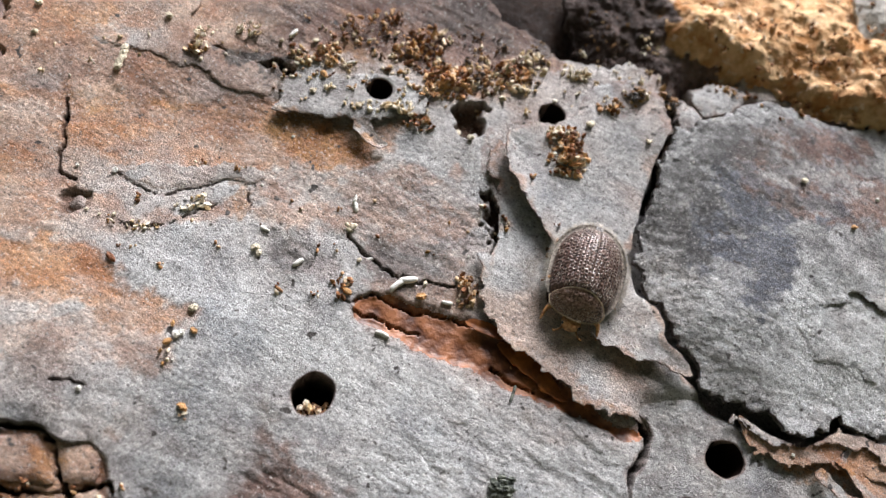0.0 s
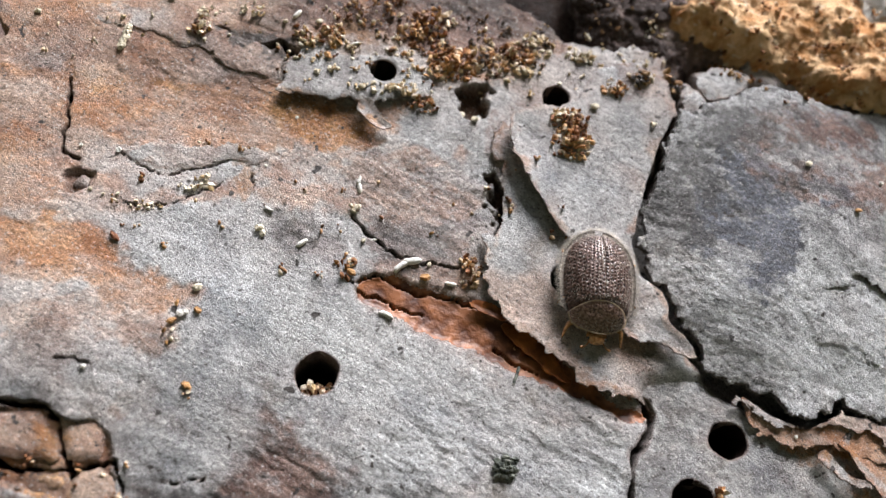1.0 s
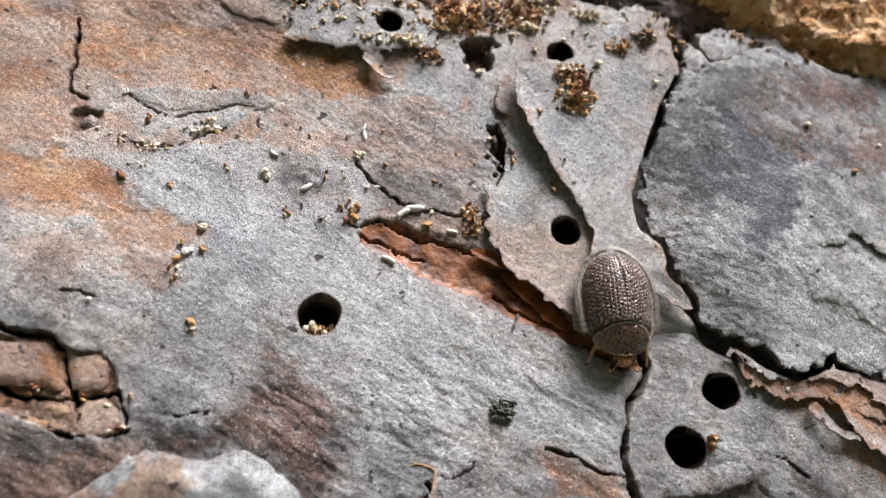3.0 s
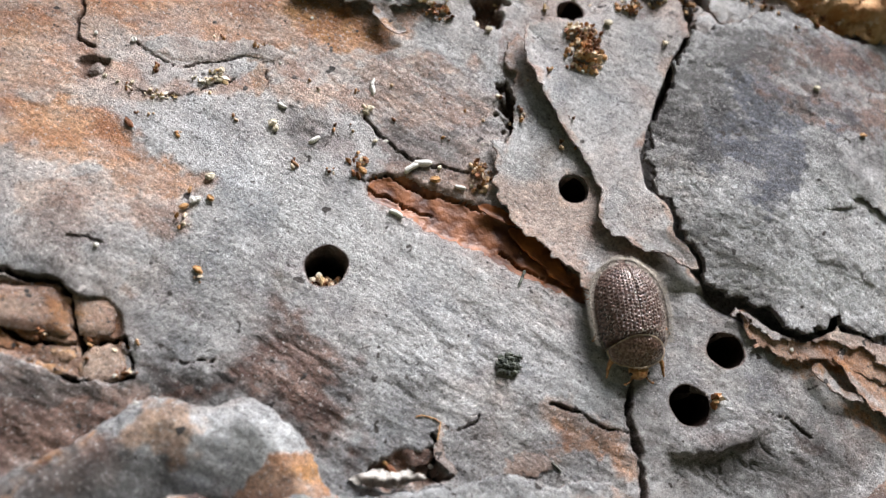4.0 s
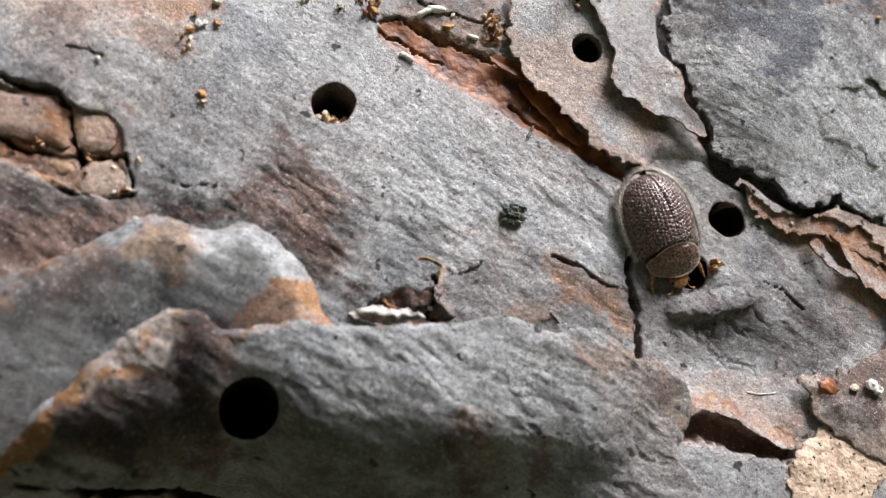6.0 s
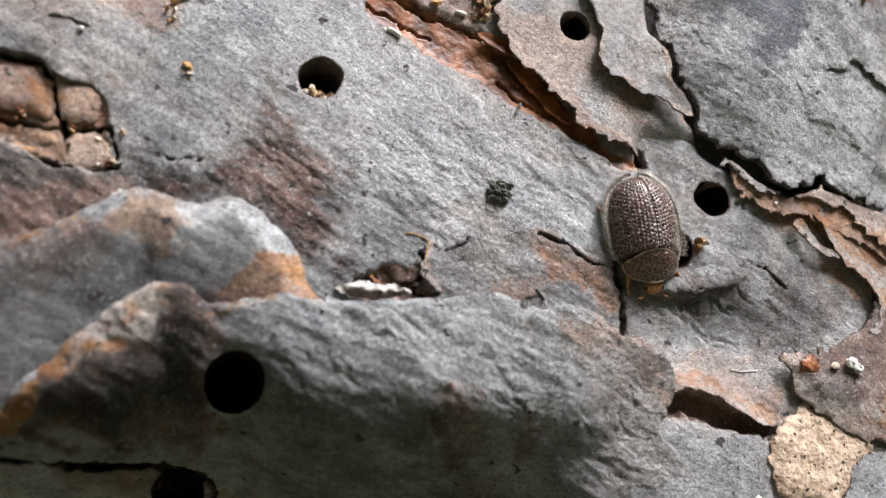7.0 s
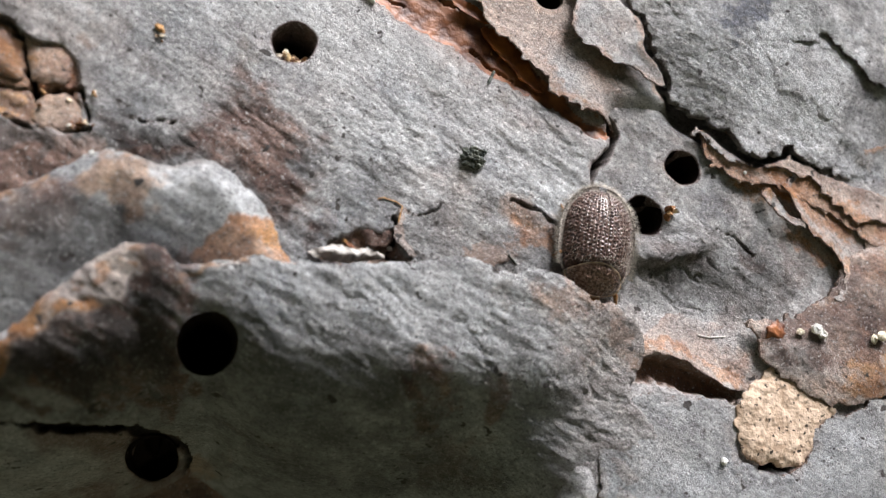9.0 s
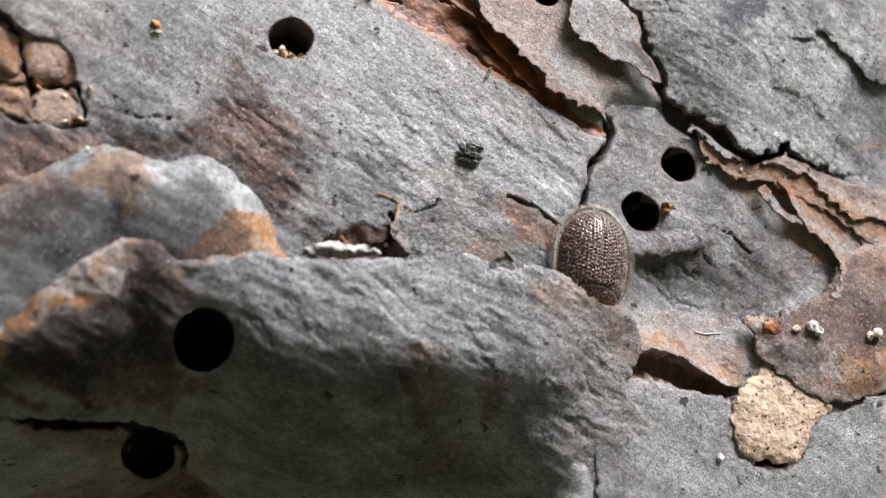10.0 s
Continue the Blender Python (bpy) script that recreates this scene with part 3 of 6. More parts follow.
WASHES += [(4, 0.7, 0.5, [(-24.5, -13.9), (-21.4, -14.0), (-18.7, -15.0), (-18.0, -16.4), (-20.7, -15.9), (-24.3, -15.6)])]
WASHES += [(4, 0.6, 0.5, [(-25.2, -9.0), (-22.5, -9.4), (-20.3, -9.8), (-18.3, -10.3), (-18.1, -11.1), (-20.5, -10.4), (-22.9, -10.2), (-25.0, -10.5)])]
# brown upper bark; its shadow is painted in with the next two films
WASHES += [(1, 1.0, 0.8, [(-8.8, 16.4), (-4.5, 14.9), (-1.6, 13.7), (3.6, 12.4), (7.4, 12.8), (9.6, 14.3), (9.2, 21.3), (-8.8, 20.0)])]
WASHES += [(4, 0.6, 0.8, [(-4.3, 20.3), (-2.2, 16.3), (3.7, 14.4), (8.3, 13.3), (9.7, 15.6), (9.2, 21.3)])]
WASHES += [(5, 0.7, 0.6, [(-5.9, 17.0), (-2.1, 17.7), (1.6, 16.6), (2.6, 14.4), (-0.8, 14.2), (-4.5, 14.4)])]
WASHES += [(4, 0.4, 0.8, [(-15.6, 19.5), (-12.3, 16.2), (-7.3, 15.6), (-5.8, 20.2)])]
WASHES += [(4, 0.4, 1.2, [(2.2, -15.6), (7.0, -16.2), (8.3, -18.6), (8.7, -21.5), (-4.0, -21.3), (-2.8, -18.5)])]
WASHES += [(4, 0.42, 1.2, [(9.5, -13.6), (15.6, -14.6), (19.8, -17.5), (18.6, -21.8), (9.0, -21.6), (8.8, -17.4)])]
WASHES += [(5, 0.35, 0.5, [(4.1, -15.6), (7.9, -16.8), (8.3, -18.6), (5.2, -18.0)])]
WASHES += [(1, 0.6, 0.3, [(-21.6, 3.3), (-20.4, 3.2), (-20.0, 2.1), (-21.2, 2.2)])]
PLATE = [(15.5, 7.6), (13.8, 4.9), (12.7, 2.2), (11.6, -0.8), (11.8, -2.9), (13.0, -4.1), (13.5, -6.0), (14.5, -7.8), (15.7, -9.5), (17.2, -10.2), (18.6, -11.3), (20.4, -11.8),
         (22.1, -11.3), (23.1, -10.3), (23.2, -11.4), (25.7, -12.1), (30.9, -13.1), (39.2, 11.2), (31.8, 8.5), (26.8, 8.8), (23.7, 9.7), (21.6, 10.1), (19.1, 8.7), (17.0, 8.2)]


RIDGE_TOP = [(-30.0, -31.0), (-22.1, -28.5), (-20.3, -26.2), (-18.3, -23.7), (-16.0, -21.5), (-14.7, -20.3), (-12.3, -21.2), (-9.3, -20.7), (-4.5, -20.7), (0.0, -20.1), (3.3, -20.5), (7.1, -20.5), (11.2, -22.0)]


RIDGE_FOOT = [(-10.64, -32.53), (-11.38, -31.48), (-11.06, -30.21), (-11.73, -29.26), (-13.0, -28.74), (-14.94, -28.54), (-16.56, -28.65), (-18.0, -28.4), (-19.18, -28.3), (-21.5, -28.2)]
SHELF = [
    (-23.6, -20.3), (-21.0, -18.8), (-19.0, -17.6), (-17.4, -16.5), (-16.7, -15.9), (-15.4, -15.8), (-14.3, -16.1), (-13.5, -16.4), (-12.8, -16.0), (-11.7, -15.8), (-10.3, -16.4), (-9.2, -17.3),
    (-8.4, -18.4), (-7.8, -19.6), (-7.1, -20.6), (-4.3, -22.0), (-9.0, -22.3), (-12.2, -22.8), (-15.0, -22.3), (-17.0, -24.0), (-19.5, -26.8), (-22.0, -29.5), (-31.0, -31.0), (-31.0, -22.0)]


def ridge_rise(x, y):
    """The big ridge: level along its upper edge, rolling over towards the ground."""
    s = -0.484 * (x + 12) - 0.875 * (y + 21.5)
    s = np.clip(np.minimum(s + 2.6, line_distance(x, y, RIDGE_TOP) + 0.4), 0, 40)
    fall = 0.14 * s + 0.05 * np.maximum(s - 2.3 + 1.9 * step(-x, 7, 11), 0) ** 2.35
    r = (2.75 - 0.5 * step(x, -4, 3) - 0.6 * step(x, 4, 11) - step(x, 5, 13) * (1.2 * step(-y, 19, 24) + 1.0 * step(-y, 23, 27)) - fall * step(-x, -10, -3)
         - 0.30 * np.maximum(-y - 24.6, 0) ** 1.7 * step(13 - x, 0, 13) - 0.10 * np.maximum(-y - 26, 0) ** 1.7 * step(x, 2, 10) + 0.45 * rough(x, y, 6, 295, 2))
    return r + step(x, 2, 12) * np.maximum(0.5 - r, 0)


def crevice(x, y, deep=1.0, wide=0.8):
    """The cleft round the thick plate."""
    return -deep * np.exp(-(np.maximum(edge_distance(x, y, np.array(PLATE)), 0) / wide) ** 2)


RIMS = []  # the height of the bark round each hole


def open_holes(x, y, h, coat):
    """Sinks the holes into the sheet, with clean rims, and paints the shade inside them near black."""
    for k, (hu, hv, r, depth) in enumerate(HOLES):
        RIMS.append([h[np.argmin((x - hu - 1.15 * r * math.cos(a)) ** 2 + (y - hv - 1.15 * r * math.sin(a)) ** 2)] for a in np.arange(40) / 40 * 2 * np.pi])
        ang = np.arctan2(y - hv, x - hu)
        rim = r * (1 + 0.05 * np.sin(2 * ang + k) + 0.03 * np.sin(5 * ang + 2 * k))
        d = np.hypot(x - hu, y - hv)
        near = np.abs(d - rim) < 0.072
        x[near] = hu + rim[near] * np.cos(ang[near])
        y[near] = hv + rim[near] * np.sin(ang[near])
        d = np.hypot(x - hu, y - hv)
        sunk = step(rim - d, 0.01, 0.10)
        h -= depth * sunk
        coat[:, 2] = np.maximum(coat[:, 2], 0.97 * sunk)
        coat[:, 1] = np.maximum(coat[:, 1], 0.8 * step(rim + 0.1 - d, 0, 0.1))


def wrinkles(x, y, seed):
    return (0.20 * rough(x, y, 2.8, seed, 3, 0.6, 3.0, -26) + 0.16 * np.abs(rough(x, y, 1.2, seed + 7, 2, 0.5, 3.4, -24)) * step(rough(x, y, 5, seed + 9, 2), -0.1, 0.3)
            + 0.03 * rough(x, y, 0.42, seed + 13, 3, 0.75, 2.4, -26))


def creases(x, y, seed):
    """Sharp wrinkles running down to the right."""
    a = np.abs(rough(x, y, 0.9, seed, 3, 0.6, 3.2, -36))
    return -np.exp(-(a / 0.045) ** 2) * step(rough(x, y, 2.0, seed + 5, 2), -0.2, 0.2)


def bark_sheet():
    st = 0.1
    us, vs = np.arange(-31, 41.01, st), np.arange(-37, 32.01, st)
    nx, ny = len(us), len(vs)
    x, y = [a.ravel().copy() for a in np.meshgrid(us, vs)]
    h = 0.5 * rough(x, y, 8, 1, 2) + wrinkles(x, y, 4) * (0.22 + 0.85 * step(rough(x, y, 9, 15, 2) - 0.022 * y, -0.05, 0.4)) + 0.045 * rough(x, y, 0.45, 17, 4, 0.8)
    h += 1.3 * np.exp(-((x + 21) ** 2 / 90 + (y + 8.5) ** 2 / 60))
    fold = y - np.interp(x, [11.9, 14.1, 16.4, 18.7], [-18.6, -18.7, -17.8, -16.7]) - 0.35 * rough(x, y, 1.5, 19, 3)
    h += 0.5 * step(x, 10.8, 12.2) * step(18.5 - x, 0, 4) * np.exp(-(fold / np.where(fold > 0, 1.1, 0.28)) ** 2) - 0.5 * np.exp(-((x - 16) ** 2 / 20 + (y + 20.5) ** 2 / 5))
    h += 0.22 * creases(x, y, 18) * np.exp(-((x - 16.5) ** 2 / 18 + (y + 19.5) ** 2 / 6))
    coat = np.zeros((len(x), 7))
    coat[:, 0] = 0.22 * step(rough(x, y, 7, 21, 3) + 0.02 * y, -0.05, 0.25) + 0.7 * step(-x + 1.2 * y, 16, 32) * step(y, -4, 2) * (0.8 + 0.9 * rough(x, y, 2.5, 23, 4, 0.6, 2, -12))
    for k, (f, o) in enumerate(RUST):
        p = patch(x, y, o, 40 + 3 * k, 0.45, 1.5) * f
        coat[:, 0] = np.maximum(coat[:, 0], p * (0.82 + 1.1 * rough(x, y, 1.8, 60 + k, 4, 0.65, 2, -15)))
        h -= 0.06 * p
    for k, (f, o) in enumerate(BROWN):
        p = patch(x, y, o, 70 + 3 * k, 0.7, 1.8)
        coat[:, 1] = np.maximum(coat[:, 1], f * p * step(rough(x, y, 0.8, 90 + k, 4, 0.7, 2.8, -33), -0.5, 0.0))
        h += p * (0.3 * wrinkles(x, y, 95) + 0.05 * creases(x, y, 99) + 0.09 * rough(x, y, 0.5, 97, 3, 0.65, 3.5, -34))
    h += 0.13 * rough(x, y, 0.55, 393, 3, 0.65, 3.2, -33) * step(-y + 0.25 * x, 8, 13) * step(12 - x, 0, 4)
    h += 0.07 * creases(x, y, 391) * np.exp(-((x + 1) ** 2 / 40 + (y + 12.5) ** 2 / 18)) + 0.05 * creases(x, y, 395) * step(rough(x, y, 8, 397, 2), 0, 0.3)
    for k, (f, o) in enumerate(STAINS_AND_SHADE):
        p = patch(x, y, o, 330 + 3 * k, 1.6, 2.2)
        coat[:, 2] = np.maximum(coat[:, 2], f * p * (0.6 + 1.2 * step(rough(x, y, 0.8, 350 + k, 4, 0.7, 2, -35), -0.2, 0.25)) * 0.6)
        h += 0.9 * p * wrinkles(x, y, 370)
    washed(x, y, coat, WASHES, 1300)
    g = patch(x, y, GOUGE, 81, 0.35, 0.6)
    h -= 0.32 * g
    coat[:, 5] = np.maximum(coat[:, 5], 0.4 * g)
    coat[:, 1] = np.maximum(coat[:, 1], 0.9 * g)
    coat[:, 2] = np.maximum(coat[:, 2], 0.3 * g)
    coat[:, 1] = np.maximum(coat[:, 1], g * step(rough(x, y, 1.3, 83, 4, 0.6, 3, -32), -0.45, 0.05) * 0.8)
    p = patch(x, y, PIT, 85, 0.2, 0.5)
    h -= 0.3 * p
    coat[:, 0] = np.maximum(coat[:, 0], p * (0.95 + 0.4 * rough(x, y, 3, 86, 2)))
    coat[:, 1] = np.maximum(coat[:, 1], p * 0.6 * step(-12.4 - y + 1.5 * rough(x, y, 2, 88, 2), 0, 0.5))
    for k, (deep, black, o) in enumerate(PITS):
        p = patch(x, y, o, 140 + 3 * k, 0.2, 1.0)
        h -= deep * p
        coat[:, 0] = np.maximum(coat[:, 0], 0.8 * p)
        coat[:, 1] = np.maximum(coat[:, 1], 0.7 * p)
        # the hollow's shade goes into the colour
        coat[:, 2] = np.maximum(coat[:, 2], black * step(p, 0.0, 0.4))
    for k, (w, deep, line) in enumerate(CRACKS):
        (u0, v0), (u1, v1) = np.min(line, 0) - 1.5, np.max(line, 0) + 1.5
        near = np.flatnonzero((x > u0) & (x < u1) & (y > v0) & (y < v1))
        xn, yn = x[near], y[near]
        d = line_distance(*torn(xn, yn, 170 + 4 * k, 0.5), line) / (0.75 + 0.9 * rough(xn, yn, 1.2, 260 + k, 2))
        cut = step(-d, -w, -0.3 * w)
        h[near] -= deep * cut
        # shade inside the crack, painted near black
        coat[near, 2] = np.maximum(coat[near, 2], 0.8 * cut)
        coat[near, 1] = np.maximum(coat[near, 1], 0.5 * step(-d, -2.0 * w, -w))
    h += crevice(x, y, 3.2, 0.6)
    under = step(-y, 22.5, 25) * step(-x, -9, -6)
    h += under * (ridge_rise(x, y) - 1.9)
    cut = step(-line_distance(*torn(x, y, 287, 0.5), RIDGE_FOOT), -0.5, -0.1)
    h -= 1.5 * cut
    # the gap under the ridge's foot gets its shade as black colour
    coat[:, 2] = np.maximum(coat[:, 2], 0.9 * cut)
    h -= 3.0 * step(-edge_distance(x, y, np.array(SHELF)), 1.2, 4.5)
    low = under * step(-y, 26, 28)
    coat[:, 1] = np.maximum(coat[:, 1], 0.7 * low * step(rough(x, y, 2.2, 289, 3), -0.3, 0.2))
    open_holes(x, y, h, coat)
    rim = np.minimum.reduce([x + 31, 41 - x, y + 37, 32 - y])
    h -= 16 * (1 - step(rim, 0, 4))
    quads = grid_quads(nx, ny)
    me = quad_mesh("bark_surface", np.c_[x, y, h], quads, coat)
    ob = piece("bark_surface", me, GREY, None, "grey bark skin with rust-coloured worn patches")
    me.materials.append(INNER)
    me.polygons.foreach_set("material_index", (g[quads].mean(1) > 0.5).astype(np.int32))
    return ob


def flake(label, outline, seed, rise, thick=0.6, lip=0.15, tear=0.7, st=0.12, taper=1.0, bump=0.6, material=None, paint=None, holes=(), rounded=1, rim=0.35, warm=0.2, side_coat=(0.45, 0.45, 0.15), keep_off=0.0):
    """A flake of bark: a torn plate with its own thickness, thin at its lip. rise(u, v, d) is its upper side's height, d mm in from the edge."""
    o = round_off(outline, rounded)
    lo, hi = o.min(0) - 0.6, o.max(0) + 0.6
    us, vs = np.arange(lo[0], hi[0], st), np.arange(lo[1], hi[1], st)
    nx, ny = len(us), len(vs)
    x, y = [a.ravel() for a in np.meshgrid(us, vs)]
    a, b = torn(x, y, seed, tear)
    s = edge_distance(a, b, o)
    if keep_off:
        s = np.maximum(s, keep_off * (0.5 + step(-y, -2, 6)) * (1 + 0.8 * rough(x, y, 1.5, seed + 51, 3)) - edge_distance(x, y, np.array(PLATE)))
    whole = np.maximum(-s, 0)
    for k in holes:
        hu, hv, r, _ = HOLES[k]
        s = np.maximum(s, r - np.hypot(x - hu, y - hv))
    g = np.gradient(s.reshape(ny, nx), st)
    gx, gy = g[1].ravel(), g[0].ravel()
    quads = grid_quads(nx, ny)
    quads = quads[(s[quads] < 0.5 * st).all(1)]
    rimmed = s > -0.5 * st
    f = np.where(rimmed, s / np.maximum(gx * gx + gy * gy, 0.3), 0)
    x, y = x - np.clip(f * gx, -st, st), y - np.clip(f * gy, -st, st)
    used = np.unique(quads)
    back = np.full(nx * ny, -1)
    back[used] = np.arange(len(used))
    quads = back[quads]
    x, y, d = x[used], y[used], np.maximum(-s[used], 0)
    top = rise(x, y, whole[used]) + bump * wrinkles(x, y, seed + 31)
    top = top - 0.08 * np.exp(-d / 0.12)
    low = top - lip - (thick - lip) * step(d, 0.05, taper)
    e = np.concatenate([quads[:, [0, 1]], quads[:, [1, 2]], quads[:, [2, 3]], quads[:, [3, 0]]])
    _, first, count = np.unique(np.sort(e, 1), axis=0, return_index=True, return_counts=True)
    rim_e = e[first[count == 1]]
    n = len(x)
    coat = np.zeros((n, 7))
    worn = rough(x, y, 1.4, seed + 41, 3)
    coat[:, 0] = np.maximum(warm * step(rough(x, y, 5, seed + 43, 3), -0.1, 0.25), rim * step(0.25 + 1.6 * worn - d, 0, 0.5))
    if paint:
        paint(x, y, d, coat)
    elif not material:
        washed(x, y, coat, WASHES, 1300)
    under = np.tile([0.9, 0.6, 0.0, 0, 0, 0, 0], (n, 1))
    # side walls: brown and rust bark, with shade put in as black
    edge = np.tile((*side_coat, 0, 0, 0, 0), (n, 1))
    co = np.concatenate([np.c_[x, y, top], np.c_[x, y, low], np.c_[x, y, top], np.c_[x, y, low]])
    side = np.c_[rim_e[:, 1] + 2 * n, rim_e[:, 0] + 2 * n, rim_e[:, 0] + 3 * n, rim_e[:, 1] + 3 * n]
    allq = np.concatenate([quads, quads[:, ::-1] + n, side])
    keep = np.unique(allq)
    ren = np.full(4 * n, -1)
    ren[keep] = np.arange(len(keep))
    me = quad_mesh("bark_flake", co[keep], ren[allq], np.concatenate([coat, under, edge, edge])[keep])
    return piece("bark_flake", me, material or GREY, None, label)


def bump_at(x, y, u, v, ru, rv):
    return np.exp(-((x - u) / ru) ** 2 - ((y - v) / rv) ** 2)


bark_sheet()


# the thick slate-grey plate and the layers that show under its edge
PLATE_FILMS = []
PLATE_FILMS += [(4, 0.85, 0.6, [(13.0, 4.9), (17.3, 7.4), (23.6, 9.3), (23.9, 7.2), (18.8, 5.4), (16.7, 0.7), (15.1, -1.8), (11.9, -1.8), (12.0, 0.7)])]
PLATE_FILMS += [(6, 1.0, 0.5, [(16.8, 5.0), (22.5, 4.3), (22.2, -0.0), (20.3, -5.1), (17.7, -5.0), (15.8, -2.2), (14.1, -1.8), (15.4, 1.5)])]
PLATE_FILMS += [(6, 1.0, 0.3, [(18.6, 6.4), (20.4, 5.5), (19.6, 3.8), (17.2, 3.4), (17.8, 5.4)])]
PLATE_FILMS += [(1, 0.9, 0.4, [(19.1, 7.1), (23.5, 8.9), (30.2, 7.8), (29.3, 0.0), (25.4, 0.4), (23.0, 1.5), (19.4, 2.9), (18.6, 4.6)])]
PLATE_FILMS += [(6, 1.0, 0.3, [(24.4, 7.6), (27.6, 7.3), (28.3, 5.2), (24.5, 4.7)])]
PLATE_FILMS += [(6, 1.0, 0.3, [(22.6, 3.1), (26.0, 2.7), (27.1, 0.8), (24.7, 0.8), (22.6, 1.7)])]
PLATE_FILMS += [(3, 0.9, 0.8, [(21.4, -1.9), (24.7, -2.2), (28.6, -2.3), (25.6, -12.2), (21.2, -11.4), (19.5, -9.8), (19.9, -5.1)])]
PLATE_FILMS += [(3, 0.7, 0.5, [(12.9, -2.5), (15.2, -5.0), (17.4, -8.1), (19.9, -11.1), (21.3, -9.8), (19.2, -6.4), (16.2, -3.6), (13.7, -1.8)])]
PLATE_FILMS += [(4, 0.35, 0.8, [(16.3, -5.0), (19.6, -6.4), (19.3, -9.1), (17.2, -7.7)])]


def plate_paint(x, y, d, coat):
    """Dark grain at the top, a smooth bluish film, brown streaks where layers have gone and a pale lower part."""
    coat[:, 0] = 0.0
    washed(x, y, coat, PLATE_FILMS, 1700)
    coat[:, 4] = np.maximum(coat[:, 4], 0.5 * step(rough(x, y, 1.0, 209, 5, 0.7, 1.6, -30), 0.0, 0.2) * step(y, -8, 0))


def pink_paint(x, y, d, coat):
    coat[:, 0] = np.maximum(coat[:, 0], 0.75 + 0.5 * rough(x, y, 1.6, 219, 3, 0.6, 3, -25))
    coat[:, 5] = 0.5 * step(rough(x, y, 1.2, 220, 3, 0.6, 3, -25), -0.1, 0.2)


PLATE_CRACKS = [[(14.3, -2.9), (15.6, -3.6), (17.2, -4.7), (18.3, -5.6), (19.9, -6.3)], [(25.7, -4.2), (23.9, -4.2), (22.3, -4.4), (20.6, -5.1)], [(21.8, 2.5), (23.6, 1.5), (25.7, 0.6), (26.6, 0.5)], [(18.3, -5.6), (19.0, -4.7), (19.8, -3.9)]]
def plate_rise(x, y, d):
    return (1.15 + 0.6 * step(x, 11.5, 20.8) - 1.0 * step(x, 21, 33) - 0.8 * step(-y, 4, 11) + 0.25 * step(d, 0, 3) + 0.06 * rough(x, y, 0.35, 196, 3, 0.8) * np.exp(-d / 3.0) - 0.06 * sum(np.exp(-(line_distance(*torn(x, y, 199, 1.2), q) / 0.07) ** 2) for q in PLATE_CRACKS) + 0.10 * rough(x, y, 0.3, 198, 2, 0.6) * np.exp(-d / 2.0) + 0.6 * rough(x, y, 7, 205, 2) + 0.09 * rough(x, y, 0.8, 207, 4, 0.7, 3.4, -38))


def plate_depth(x, y):
    return np.maximum(-edge_distance(x, y, round_off(PLATE)), 0)


flake("thick slate-grey bark plate with a ragged edge", PLATE, 201, plate_rise, 2.0, 0.4, 0.9, 0.1, 2.2, 0.5, PLATE_SKIN, plate_paint, side_coat=(0.0, 0.35, 0.3))
flake("upper layer of the slate plate with a shadowed edge", [(22.1, -4.2), (24.4, -4.0), (26.5, -4.7), (28.3, -5.6), (30.6, -6.6), (35.2, -6.0), (37.2, 6.9), (23.8, 2.9), (19.8, -0.3)], 203,
      lambda x, y, d: 2.2 + 0.2 * step(d, 0, 2.5) - 0.9 * step(x, 21, 33) + 0.5 * rough(x, y, 7, 205, 2) + 0.07 * rough(x, y, 0.8, 204, 4, 0.7, 3.0, -38) - 0.9 * step(22 - x, -3, 6), 0.5, 0.25, 0.9, 0.1, 1.5, 0.4, PLATE_SKIN, plate_paint, side_coat=(0.0, 0.5, 0.4))
flake("thin bluish film of bark on the plate", [(17.9, 6.1), (20.5, 6.4), (23.3, 4.6), (26.0, 2.9), (27.2, 0.7), (25.0, 0.5), (22.6, 1.9), (19.4, 2.8), (17.2, 3.4)], 2101, lambda x, y, d: plate_rise(x, y, plate_depth(x, y)) + 0.03, 0.3, 0.03, 1.6, 0.1, 0.5, 0.0, PLATE_SKIN, plate_paint, side_coat=(0.0, 0.4, 0.3))
flake("thin grey scale of bark on the plate", [(12.6, -1.9), (15.6, -0.8), (18.4, -1.9), (20.2, -5.1), (19.5, -7.1), (17.5, -6.1), (15.1, -3.7)], 2105, lambda x, y, d: plate_rise(x, y, plate_depth(x, y)) + 0.03, 0.3, 0.03, 1.6, 0.1, 0.5, 0.0, PLATE_SKIN, plate_paint, side_coat=(0.0, 0.4, 0.3))
flake("thin grey scale of bark on the plate", [(20.9, -5.1), (24.1, -4.5), (26.8, -5.6), (26.8, -8.0), (23.7, -8.6), (21.1, -7.5)], 2109, lambda x, y, d: plate_rise(x, y, plate_depth(x, y)) + 0.03, 0.3, 0.03, 1.6, 0.1, 0.5, 0.0, PLATE_SKIN, plate_paint, side_coat=(0.0, 0.4, 0.3))
flake("brown layered bark under the slate plate", [
    (14.5, -6.7), (15.5, -8.6), (15.8, -9.8), (16.1, -10.6), (17.2, -11.1), (18.0, -12.1), (20.5, -12.4), (22.7, -12.7), (24.4, -13.1), (25.1, -13.8), (28.0, -15.5), (38.0, -15.7), (36.9, -3.0), (25.5, 4.0), (18.5, -2.7)], 211,
    lambda x, y, d: 0.45 + 0.2 * rough(x, y, 3, 213, 2) + 0.15 * np.exp(-d / 0.6), 0.6, 0.15, 0.8, 0.1, 1.0, 0.5, rim=0.5, warm=0.4, keep_off=0.35)
